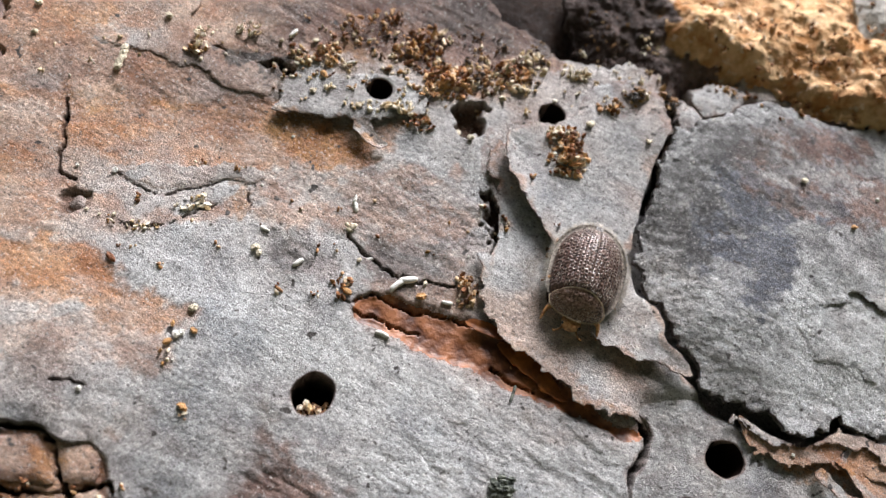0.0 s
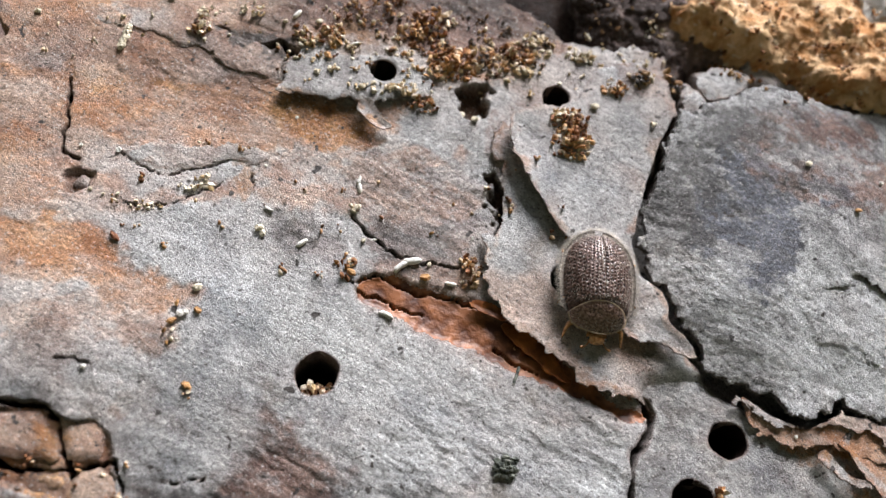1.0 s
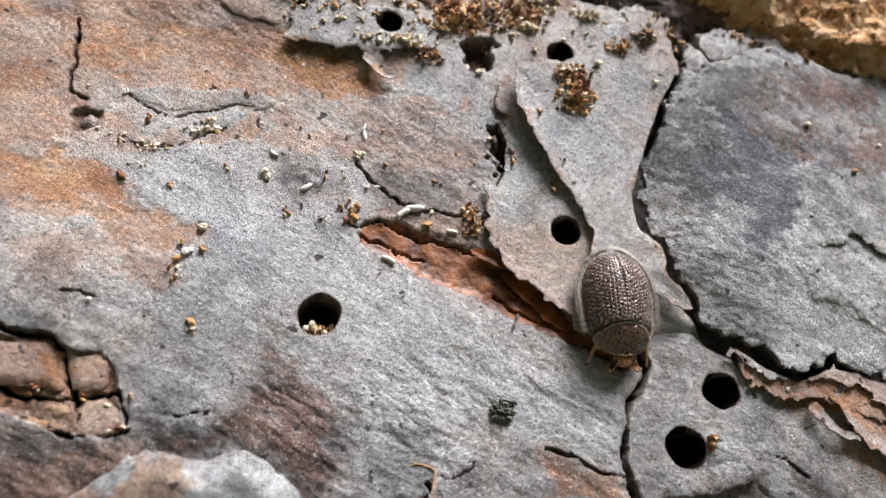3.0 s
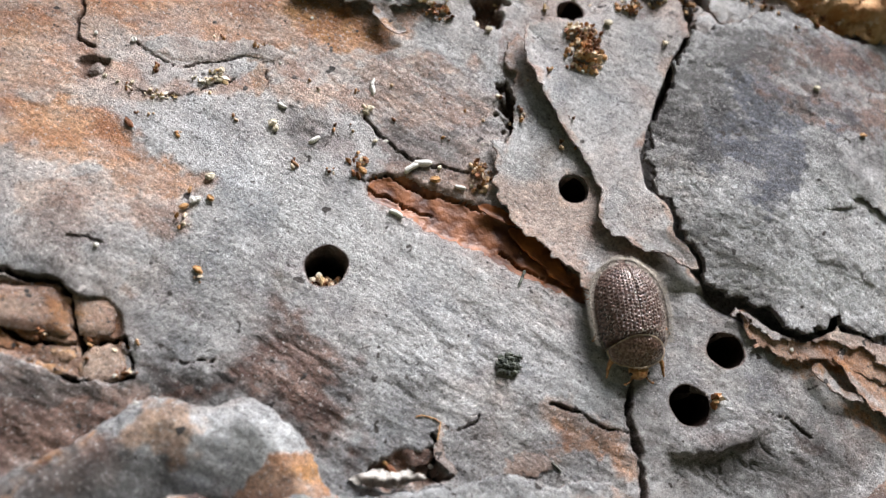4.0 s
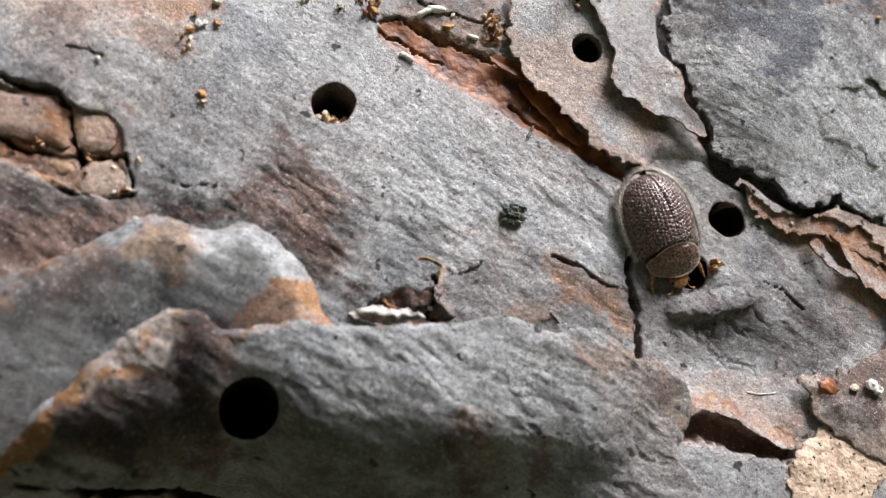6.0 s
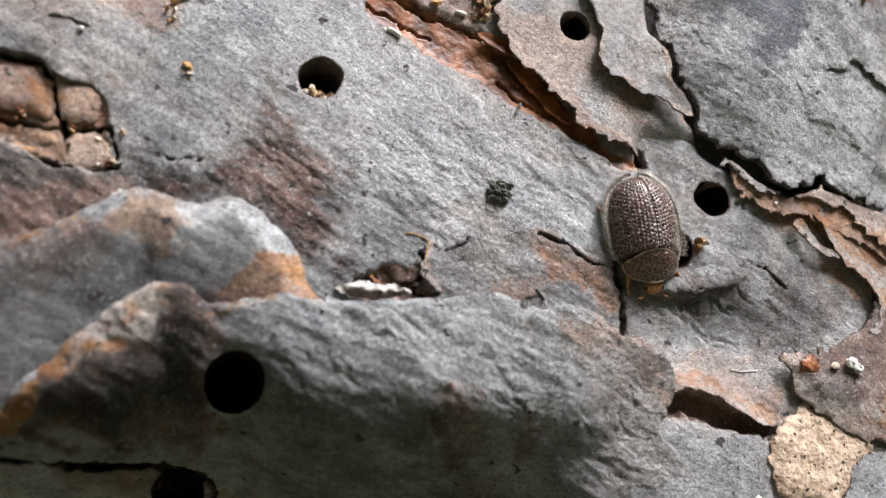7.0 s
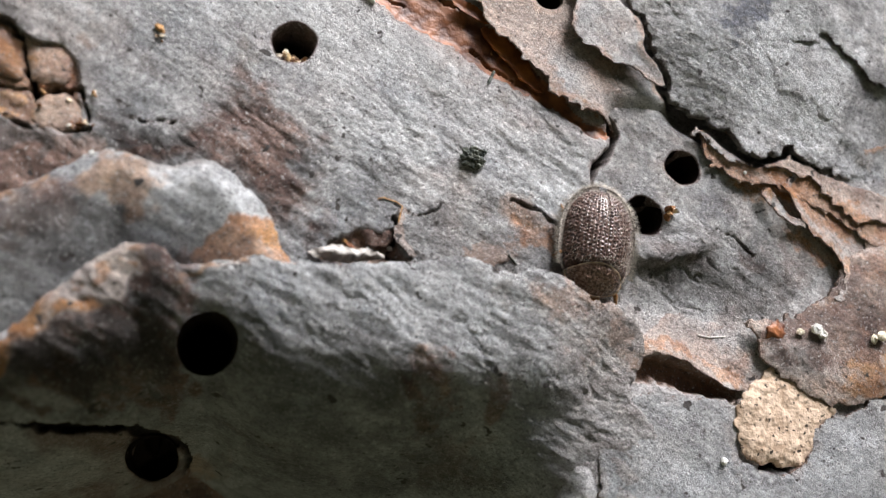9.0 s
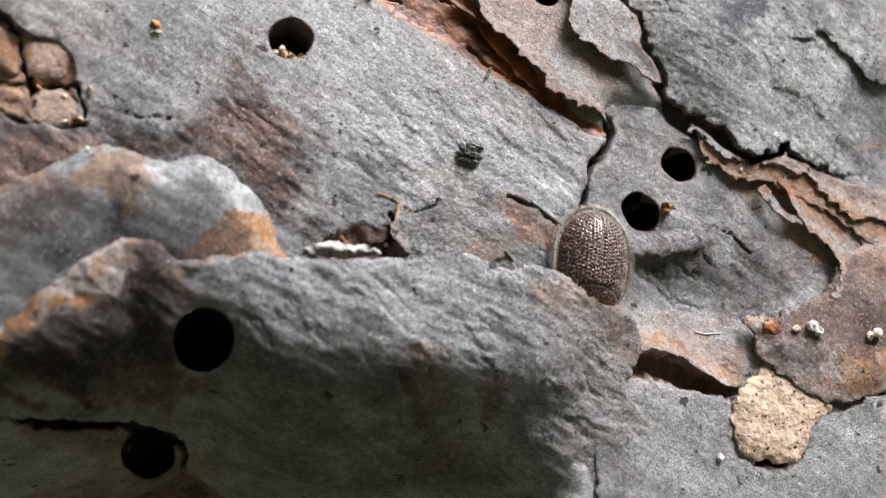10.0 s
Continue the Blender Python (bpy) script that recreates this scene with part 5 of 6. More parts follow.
# thin amber sheets in the gouge
flake("thin amber bark sheet", [(2.8, -5.6), (4.1, -5.9), (5.4, -7.0), (6.2, -8.6), (6.8, -9.4), (6.0, -9.1), (4.9, -8.3), (3.8, -7.4), (3.1, -6.6)], 341, lambda x, y, d: -0.12 + 0.16 * np.exp(-d / 0.6), 0.15, 0.08, 0.35, 0.08, 0.5, 0.3, RESIN)
flake("thin amber bark sheet", [(1.0, -4.4), (2.3, -4.6), (3.6, -5.6), (2.5, -5.6), (1.2, -5.0)], 344, lambda x, y, d: -0.05 + 0.3 * np.exp(-d / 0.5), 0.15, 0.08, 0.3, 0.08, 0.5, 0.3, RESIN)
flake("thin amber bark sheet", [(19.8, -22.3), (21.0, -21.8), (21.7, -22.1), (21.2, -22.9), (20.1, -22.9)], 346, lambda x, y, d: 0.55 + 0.25 * rough(x, y, 0.7, 349, 3, 0.6), 0.3, 0.12, 0.9, 0.08, 0.5, 0.4, INNER)
def chip_paint(x, y, d, coat):
    coat[:, 0], coat[:, 1] = 0.5, 0.75


flake("pale crumbly bark scrap", [(-6.5, -20.1), (-5.8, -19.5), (-4.7, -19.2), (-4.1, -19.4), (-3.2, -19.3), (-2.3, -19.6), (-2.8, -20.0), (-4.6, -20.4)], 347, lambda x, y, d: 0.45 + 0.35 * step(d, 0, 0.6) + 0.4 * rough(x, y, 0.7, 349, 3, 0.7), 0.35, 0.12, 0.5, 0.08, 0.5, 0.6, PALE)
flake("thin grey bark flake with a torn edge", [(-1.9, -16.8), (-1.7, -17.5), (-2.1, -18.2), (-1.8, -19.0), (-1.3, -19.8), (1.4, -20.3), (4.2, -19.9), (6.2, -18.5), (4.2, -17.0), (1.3, -16.9)], 357,
      lambda x, y, d: 0.18 + 0.35 * np.exp(-d / 0.8) * step(-x, 0.2, 2.2), 0.3, 0.1, 0.7, 0.09, 0.9, 0.4, warm=0.5)
flake("brown bark chip in a shallow pit", [(-3.5, -18.3), (-2.8, -18.0), (-2.0, -18.2), (-1.9, -19.0), (-2.9, -19.3), (-3.5, -18.9)], 359, lambda x, y, d: 0.05 + 0.15 * step(d, 0, 0.5), 0.2, 0.08, 0.6, 0.08, 0.5, 0.5, paint=chip_paint)
flake("pale bark scrap in the wood dust", [(31.8, 20.3), (31.1, 17.2), (31.3, 15.0), (33.2, 15.5), (37.2, 16.5), (38.8, 21.8)], 348, lambda x, y, d: 1.2 + 0.6 * step(d, 0, 1.5), 0.5, 0.3, 0.4, 0.1, 0.8, 0.6, PALE)


def borehole(k, top, deep, grow=0.99):
    """The dark gallery below a hole; top: the height of its mouth, all round."""
    u, v, r, _ = HOLES[k]
    n = 40
    a, z = [q.ravel() for q in np.meshgrid(np.arange(n + 1) / n * 2 * np.pi, np.linspace(0, 1, 12) ** 1.5)]
    rr = grow * (1 - 0.08 * np.minimum(z * 6, 1)) * r * (1 + 0.03 * rough(np.cos(a) * 3 + 9, np.sin(a) * 3 + z * 6, 1.0, 360 + k, 2)) * np.where(z > 0.95, 0.02, 1)
    co = np.c_[u + rr * np.cos(a), v + rr * np.sin(a), np.tile(list(top) + [top[0]], 12) - deep * z]
    # the gallery's shade is put into its walls as near black
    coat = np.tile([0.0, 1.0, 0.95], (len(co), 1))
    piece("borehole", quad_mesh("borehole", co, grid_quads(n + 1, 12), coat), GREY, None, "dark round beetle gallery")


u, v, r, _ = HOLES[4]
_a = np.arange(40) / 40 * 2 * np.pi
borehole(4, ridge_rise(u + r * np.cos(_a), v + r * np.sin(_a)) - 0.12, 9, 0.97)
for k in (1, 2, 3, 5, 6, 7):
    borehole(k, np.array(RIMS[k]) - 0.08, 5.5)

# ---- the rest of the log and the ground ----
LOG_R = 110.0


def log_body():
    nx, na = 120, 180
    g = np.arange(nx) / (nx - 1) * 800 - 400
    a = np.arange(na + 1) / na * 2 * np.pi
    x, a = [q.ravel() for q in np.meshgrid(g, a)]
    r = LOG_R + 2.5 * (rough(x, a * LOG_R, 30, 401, 3) * np.cos(0.5 * (a - np.pi)) ** 2)
    coat = np.zeros((len(x), 3))
    coat[:, 0] = step(rough(x, a * LOG_R, 25, 405, 3), 0.05, 0.2)
    coat[:, 1] = 0.9
    co = np.c_[x, -r * np.sin(a), r * np.cos(a) - LOG_R - 16]
    for x0, y0 in ((-400, 1), (400, -1)):  # the sawn ends
        r, b = [q.ravel() for q in np.meshgrid(np.linspace(0.01, LOG_R - 1, 20), np.arange(na + 1)[::y0] / na * 2 * np.pi)]
        end = np.c_[x0 + 0.6 * np.sin(r * 1.2), -r * np.sin(b), r * np.cos(b) - LOG_R - 16]
        piece("log_end", quad_mesh("log_end", end, grid_quads(20, na + 1)), TANBARK, None, "sawn end of the log")
    return piece("log_body", quad_mesh("log_body", co, grid_quads(nx, na + 1), coat), GREY)


log_body()
me = bpy.data.meshes.new("ground")
me.from_pydata([(-60, -60, 0), (60, -60, 0), (60, 60, 0), (-60, 60, 0)], [], [(0, 1, 2, 3)])
me.materials.append(FOREST)
tagged(new("ground", me), "brown forest floor under the log", "ground", kind="structure")


def woods():
    """An unseen dark ring, added round the log to keep off the light of the low sky."""
    n, rows = 96, 10
    a, z = [q.ravel() for q in np.meshgrid(np.arange(n + 1) / n * 2 * np.pi, np.linspace(0, 1, rows))]
    top = 15500 + 1800 * rough(a * 12 + 30, 0 * a + 5, 2.0, 411, 3)
    r = 9500 + 500 * rough(a * 9 + 40, z * 9 + 40, 1.5, 415, 3)
    a = np.where(np.isclose(a, 2 * np.pi), 0, a)
    me = quad_mesh("backdrop", np.c_[r * np.cos(a), r * np.sin(a), z * top], grid_quads(n + 1, rows)[:, ::-1])
    me.materials.append(SKY_BLOCKER)
    tagged(new("backdrop", me), "unseen dark ring added round the log to block the low sky", "woods", kind="structure")


woods()

# the mass of wood dust above the slate plate
def dust_mass():
    o = round_off([(15.6, 23.0), (16.9, 18.6), (17.3, 15.4), (19.2, 14.2), (21.2, 13.0), (22.9, 11.6), (25.2, 11.2), (27.0, 9.6), (29.6, 8.9), (32.4, 8.2), (38.9, 7.0), (47.7, 28.2), (18.8, 25.8)])
    st = 0.14
    us, vs = np.arange(o[:, 0].min() - 1, 41, st), np.arange(o[:, 1].min() - 1, 24.5, st)
    nx, ny = len(us), len(vs)
    x, y = [a.ravel() for a in np.meshgrid(us, vs)]
    a, b = torn(x, y, 611, 1.4)
    d = -edge_distance(a, b, o)
    h = -0.9 + 1.9 * step(d, -0.6, 1.3) + 0.5 * step(x, 24, 29) - 0.2 * (y - 13) + 0.3 * step(y, 12, 15) + 1.8 * rough(x, y, 4, 615, 3) + 0.9 * np.abs(rough(x, y, 2.6, 621, 4, 0.65)) + 0.22 * rough(x, y, 0.6, 627, 3, 0.7) + 0.12 * rough(x, y, 0.32, 631, 2)
    quads = grid_quads(nx, ny)
    quads = quads[(d[quads] > -0.6).all(1)]
    keep = np.unique(quads)
    ren = np.full(nx * ny, -1)
    ren[keep] = np.arange(len(keep))
    me = quad_mesh("wood_dust", np.c_[x, y, h][keep] - np.array([28.0, 14.0, 0.0]), ren[quads])
    me.materials.append(DUST)
    ob = tagged(new("wood_dust", me), "loose orange wood dust filling a hollow in bark", "wood dust", kind="stuff")
    ob.matrix_world = BARK @ pose(28.0 * MM, 14.0 * MM, 0)


dust_mass()

# ---- loose matter on the bark ----
bpy.context.view_layer.update()
_seen = bpy.context.evaluated_depsgraph_get()


def rest(u, v):
    """The height of the bark at (u, v), in mm."""
    hit, place, _, _, _, _ = scene.ray_cast(_seen, BARK @ Vector((u * MM, v * MM, 9 * MM)), -(BARK.to_3x3() @ Vector((0, 0, 1))))
    return (BARK.inverted() @ place).z / MM if hit else 0.0


def ball(rnd, size, sub=1, long=1.0, lumpy=0.25):
    """A pellet: vertices and triangles, in mm."""
    bm = bmesh.new()
    bmesh.ops.create_icosphere(bm, subdivisions=sub, radius=1)
    off = Vector((rnd.uniform(0, 50), rnd.uniform(0, 50), rnd.uniform(0, 50)))
    co = [v.co * (1 + lumpy * noise.noise(v.co * 1.7 + off)) for v in bm.verts]
    co = [Vector((c.x * long, c.y * rnd.uniform(0.95, 1.05), c.z)) * size for c in co]
    tris = [[v.index for v in f.verts] for f in bm.faces]
    bm.free()
    return co, tris


def tri_mesh(name, co, tris, material, smooth=True):
    me = bpy.data.meshes.new(name)
    me.from_pydata([c * MM for c in co], [], tris)
    me.polygons.foreach_set("use_smooth", [smooth] * len(tris))
    me.materials.append(material)
    return me


def clump(u, v, ru, rv, count, material, seed, size=0.17, label="heap of beetle frass on bark", tall=0.6, base=None):
    """A heap of pellets stuck together."""
    rnd = random.Random(seed)
    co, tris = [], []
    sunk = base is not None
    base = base if sunk else rest(u, v)
    for k in range(int(count * 1.15)):
        a, r = rnd.uniform(0, 6.283), 1.25 * rnd.random() ** 0.75
        x, y = ru * r * math.cos(a), rv * r * math.sin(a)
        z = 0.0 if sunk else rest(u + x, v + y) - base
        z = max(min(z, 0.8), -0.9) + rnd.random() * tall * min(ru, rv) * max(1 - r * r, 0) * 1.0 + 0.05
        c, t = ball(rnd, size * 0.8 * rnd.uniform(0.4, 1.3), 1, rnd.uniform(1.1, 2.4), 1.3)
        turn = Euler((rnd.uniform(0, 6), rnd.uniform(0, 6), rnd.uniform(0, 6))).to_matrix()
        n = len(co)
        co += [turn @ q + Vector((x, y, z)) for q in c]
        tris += [[i + n for i in f] for f in t]
    ob = tagged(new("frass_heap", tri_mesh("frass_heap", co, tris, material, False)), label, "frass", kind="stuff")
    ob.matrix_world = BARK @ pose(u * MM, v * MM, base * MM)
    return ob


# u, v, half width, half height, pellets, material, grain
HEAPS = []
HEAPS += [(8.3, 7.1, 1.0, 0.8, 60, FRASS, 0.17), (8.2, 5.8, 1.1, 1.0, 80, FRASS_GOLD, 0.2), (7.6, 7.6, 0.5, 0.4, 14, FRASS_CREAM, 0.16)]
HEAPS += [(1.1, 11.8, 1.5, 1.2, 110, FRASS_GOLD, 0.18), (2.9, 12.1, 0.7, 1.0, 26, FRASS_DARK, 0.18), (5.1, 12.6, 1.2, 0.8, 50, FRASS, 0.17)]
HEAPS += [(6.8, 13.4, 1.2, 0.8, 34, FRASS_CREAM, 0.16), (5.9, 11.2, 0.6, 0.5, 18, FRASS_CREAM, 0.16), (11.6, 9.8, 0.7, 0.6, 34, FRASS, 0.16)]
HEAPS += [(13.5, 10.5, 0.6, 0.6, 24, FRASS_DARK, 0.18), (10.1, 12.6, 0.9, 0.5, 26, FRASS_CREAM, 0.16), (-1.0, 8.5, 0.9, 0.5, 30, FRASS_GOLD, 0.15)]
HEAPS += [(-3.9, 9.5, 1.5, 0.35, 26, FRASS_CREAM, 0.14), (-2.3, 9.5, 0.8, 0.4, 24, FRASS_CREAM, 0.14), (-6.6, 13.3, 0.7, 0.8, 34, FRASS, 0.16)]
HEAPS += [(-7.8, 12.9, 0.6, 0.4, 14, FRASS_GOLD, 0.15), (0.2, 15.0, 1.2, 1.0, 30, FRASS_GOLD, 0.2), (-1.3, 13.9, 0.9, 0.7, 34, FRASS, 0.18)]
HEAPS += [(-2.5, 16.6, 0.8, 0.6, 14, FRASS_GOLD, 0.18), (-14.7, 13.5, 0.6, 0.5, 22, FRASS, 0.15), (-14.4, 14.7, 0.5, 0.5, 12, FRASS_CREAM, 0.15)]
HEAPS += [(-4.0, 15.6, 1.6, 1.3, 50, FRASS_GOLD, 0.12), (-11.6, 14.9, 0.6, 0.7, 14, FRASS_CREAM, 0.14), (1.2, -2.7, 0.7, 0.8, 36, FRASS, 0.15)]
HEAPS += [(-6.0, -2.3, 0.5, 0.6, 16, FRASS_GOLD, 0.15), (-14.0, 3.0, 0.5, 0.4, 16, FRASS_CREAM, 0.15), (-14.7, 2.6, 0.7, 0.2, 12, FRASS_CREAM, 0.13)]
HEAPS += [(-17.2, 1.3, 0.7, 0.25, 16, FRASS_CREAM, 0.13), (-15.5, -6.3, 0.3, 0.5, 7, FRASS, 0.12), (-14.4, -9.5, 0.2, 0.25, 4, FRASS, 0.1)]
HEAPS += [(16.0, 10.7, 0.7, 0.8, 24, FRASS_DARK, 0.22), (15.7, 15.4, 0.7, 0.9, 16, FRASS_CREAM, 0.16), (12.3, 16.7, 2.2, 1.4, 26, FRASS_DARK, 0.15)]
HEAPS += [(-11.7, 5.2, 0.6, 0.2, 10, FRASS, 0.11)]
HEAPS += [(-17.5, -14.6, 0.6, 0.2, 10, FRASS_GOLD, 0.12), (-3.4, 10.3, 0.4, 0.3, 12, FRASS_CREAM, 0.15), (4.0, 11.6, 2.2, 0.8, 40, FRASS, 0.15)]
HEAPS += [(-0.2, 10.8, 0.9, 0.8, 30, FRASS, 0.16), (-8.2, 13.0, 0.7, 0.4, 12, FRASS_CREAM, 0.14)]
for k, (u, v, ru, rv, count, mat, size) in enumerate(HEAPS):
    clump(u, v, ru, rv, count, mat, 500 + k, size)
clump(-7.55, -9.25, 0.8, 0.32, 34, FRASS, 571, 0.17, "crumbs of frass in a round hole", 0.5, -0.75)
clump(-8.1, -9.05, 0.3, 0.3, 10, FRASS_CREAM, 572, 0.17, "pale crumbs of frass in a round hole", 0.5, -0.55)
clump(14.3, -15.8, 0.22, 0.3, 9, FRASS_GOLD, 573, 0.22, "golden crumb of frass on a hole's rim", 0.5, 0.1)


def litter(count, u0, u1, v0, v1, material, seed, label):
    """Loose crumbs strewn over a stretch of bark."""
    rnd = random.Random(seed)
    co, tris = [], []
    um, vm = (u0 + u1) / 2, (v0 + v1) / 2
    for k in range(count):
        u, v = rnd.uniform(u0, u1), rnd.gauss(vm, (v1 - v0) / 3.5)
        h = rest(u, v)
        if h < -1.5:
            continue
        for j in range(rnd.choice((1, 1, 2, 4))):
            c, t = ball(rnd, rnd.uniform(0.05, 0.13), 1, rnd.uniform(1.2, 2.4), 0.7)
            turn = Euler((rnd.uniform(0, 6), rnd.uniform(0, 6), rnd.uniform(0, 6))).to_matrix()
            at = Vector((u - um + rnd.gauss(0, 0.12), v - vm + rnd.gauss(0, 0.12), h + 0.03 + 0.05 * j))
            n = len(co)
            co += [turn @ q + at for q in c]
            tris += [[i + n for i in f] for f in t]
    ob = tagged(new("frass_litter", tri_mesh("frass_litter", co, tris, material)), label, "frass", kind="stuff")
    ob.matrix_world = BARK @ pose(um * MM, vm * MM, 0)


litter(70, -10, 4, 9.5, 16, FRASS, 581, "brown crumbs of frass strewn over bark")
litter(120, -9, 16, 9.5, 14.5, FRASS_CREAM, 582, "cream crumbs of frass strewn over bark")
litter(45, -4, 8, 11, 16.5, FRASS_DARK, 583, "dark crumbs of frass strewn over bark")
litter(26, -24, -8, 11, 16, FRASS_CREAM, 584, "sparse crumbs of frass strewn over bark")
litter(240, 19, 36, 9.5, 18, FRASS_GOLD, 586, "golden wood crumbs strewn over wood dust")
litter(16, -24, -17, -13.6, -12.2, FRASS_GOLD, 587, "orange crumbs in the cracks of the bark")
litter(40, -20, 8, -5, 6, FRASS, 585, "sparse tiny crumbs of frass on bark")


def pellet_meshes(name, material, long, sub=2):
    made = []
    for k in range(4):
        rnd = random.Random(name + str(k))
        co, tris = ball(rnd, 1.0, sub, 1.0, 0.45 if long < 2.5 else 0.15)
        bend = rnd.uniform(-0.12, 0.12)
        off = Vector((rnd.uniform(0, 9), rnd.uniform(0, 9), 0))
        if long > 2.5:  # rods keep their thickness to rounded, lumpy ends
            thick = [math.sqrt(max(1 - c.x ** 6, 0)) / max(math.sqrt(max(1 - c.x * c.x, 0)), 0.35) * (1 + 0.25 * noise.noise(Vector((c.x * 3.5, 0, 0)) + off)) for c in co]
            co = [Vector((c.x * long, c.y * f + bend * (c.x * long) ** 2, c.z * f)) for c, f in zip(co, thick)]
        else:
            co = [Vector((c.x * long, c.y, c.z * rnd.choice((0.55, 0.7)) + 0.25 * noise.noise(c * 2.5 + off))) for c in co]
        made.append(tri_mesh(name, co, tris, material, long > 2.5))
    return made


# flat-sided crumbs
KINDS = {
    "white": ("frass_pellet", pellet_meshes("frass_pellet", WHITE, 1.0), "white rounded pellet lying on the bark"),
    "rod": ("white_grub_pellet", pellet_meshes("white_grub_pellet", WHITE, 3.0), "white rod-like pellet lying on the bark"),
    "cream": ("frass_pellet", pellet_meshes("cream_crumb", CREAM, 1.3), "cream-coloured crumb of frass on the bark"),
    "tan": ("bark_crumb", pellet_meshes("tan_crumb", TAN, 1.6), "orange-tan crumb lying on the bark"),
    "red": ("bark_crumb", pellet_meshes("red_crumb", RED, 2.4), "red-brown splinter lying on the bark"),
}
SCATTER = []  # kind, u, v, radius, turn
SCATTER += [("white", -21.0, 5.2, 0.13, 0), ("white", -18.9, 4.9, 0.2, 0), ("rod", -8.8, 14.7, 0.16, 50), ("rod", -5.1, 2.7, 0.15, 95), ("rod", -5.1, 3.2, 0.12, 70)]
SCATTER += [("cream", -5.3, 1.4, 0.22, 20), ("cream", -5.5, 1.2, 0.18, 120), ("rod", -4.4, -0.6, 0.12, 15), ("cream", -5.0, -0.7, 0.14, 40), ("rod", -2.9, -2.3, 0.22, 35), ("rod", -2.2, -2.0, 0.23, 5)]
SCATTER += [("rod", -8.5, -0.9, 0.16, 35), ("rod", -10.4, 1.2, 0.12, -30), ("rod", -3.8, -5.2, 0.18, -28), ("rod", -0.0, -3.4, 0.14, -10), ("cream", -10.9, 0.0, 0.25, 30)]
SCATTER += [("cream", -10.7, -0.3, 0.2, 100), ("cream", -5.8, -2.0, 0.2, 60), ("tan", -5.7, -2.7, 0.22, -30), ("white", -14.9, -5.2, 0.24, 0), ("white", -14.6, -5.1, 0.18, 0), ("tan", -14.0, -5.0, 0.18, -40)]
SCATTER += [("tan", -15.3, -5.6, 0.2, 30), ("tan", -15.1, -4.6, 0.14, 80), ("cream", -14.1, -3.7, 0.24, 30), ("red", -18.6, -0.7, 0.19, -50), ("white", -19.4, -8.1, 0.16, 0)]
SCATTER += [("cream", -0.9, -2.1, 0.2, 20), ("cream", -1.2, -2.2, 0.14, 70), ("tan", -1.5, -3.0, 0.24, 0), ("cream", 23.3, 3.9, 0.22, 0), ("tan", 25.8, 0.6, 0.18, 0), ("white", 28.3, 2.7, 0.16, 0)]
SCATTER += [("white", 16.2, 5.3, 0.09, 0), ("white", 18.1, 8.4, 0.1, 0), ("white", 23.4, -22.2, 0.4, 0), ("white", 23.8, -22.5, 0.34, 60), ("cream", 22.4, -22.4, 0.26, 0), ("cream", 28.0, -22.4, 0.34, 10)]
SCATTER += [("cream", 27.5, -22.6, 0.28, 80), ("white", 16.9, -29.8, 0.24, -30), ("red", -4.2, -19.3, 0.2, -45), ("tan", -4.5, -19.0, 0.14, -40), ("white", -2.1, -19.2, 0.16, 0)]
SCATTER += [("cream", 1.8, 7.8, 0.3, -40), ("cream", 2.2, 7.5, 0.22, 0), ("cream", 1.5, 8.0, 0.2, 90), ("cream", 7.1, 7.4, 0.16, 0), ("white", 7.4, 6.1, 0.14, 0), ("white", 8.0, 4.6, 0.13, 0)]
SCATTER += [("cream", 10.0, 8.3, 0.26, 0), ("cream", -7.6, 10.5, 0.2, -20), ("cream", -6.8, 10.8, 0.17, 90), ("white", -5.5, 10.0, 0.12, 0), ("cream", -4.8, 9.5, 0.2, -20), ("cream", -4.1, 9.8, 0.18, 30)]
SCATTER += [("tan", -6.9, 11.8, 0.22, -60), ("rod", -5.2, 12.8, 0.13, 20), ("cream", -7.4, 14.3, 0.2, 0), ("cream", -24.2, 14.1, 0.2, 0), ("cream", -24.2, 16.2, 0.22, 0), ("cream", -16.5, 15.8, 0.22, -30)]
SCATTER += [("white", -10.6, 4.1, 0.1, 0), ("white", -8.8, 7.5, 0.12, 60), ("white", -15.0, -6.6, 0.08, 0), ("white", -17.2, -14.3, 0.16, 0), ("white", -18.0, -14.7, 0.13, 0), ("tan", -14.4, -9.1, 0.22, -40)]
SCATTER += [("cream", -20.2, 2.3, 0.12, 0), ("cream", -19.5, 2.0, 0.1, 0), ("cream", -18.7, 2.0, 0.12, 30), ("white", -16.8, -16.1, 0.14, 0), ("white", 19.5, -12.9, 0.14, 0), ("white", 1.5, -0.5, 0.1, 0)]
for k, (kind, u, v, r, turn) in enumerate(SCATTER):
    name, meshes, label = KINDS[kind]
    ob = tagged(new(name, meshes[k % 4]), label, "crumb", "crumbs on the bark")
    ob.matrix_world = BARK @ pose(u * MM, v * MM, (rest(u, v) + 0.6 * r) * MM, 0, 0, turn) @ Matrix.Diagonal((0.85 * r, 0.85 * r, 0.85 * r, 1))

# a string of tan beads
u, v = -19.1, 12.6
bead = tagged(new("frass_string"), "string of five tan frass beads on the bark", "frass")
bead.matrix_world = BARK @ pose(u * MM, v * MM, (rest(u, v) + 0.15) * MM, 0, 0, 75)
for k in range(5):
    b = piece("bead", KINDS["cream"][1][k % 4], None, bead)
    b.location, b.scale = ((k - 2) * 0.33 * MM, 0.04 * math.sin(2.0 * k) * MM, 0), (0.23, 0.24, 0.22)


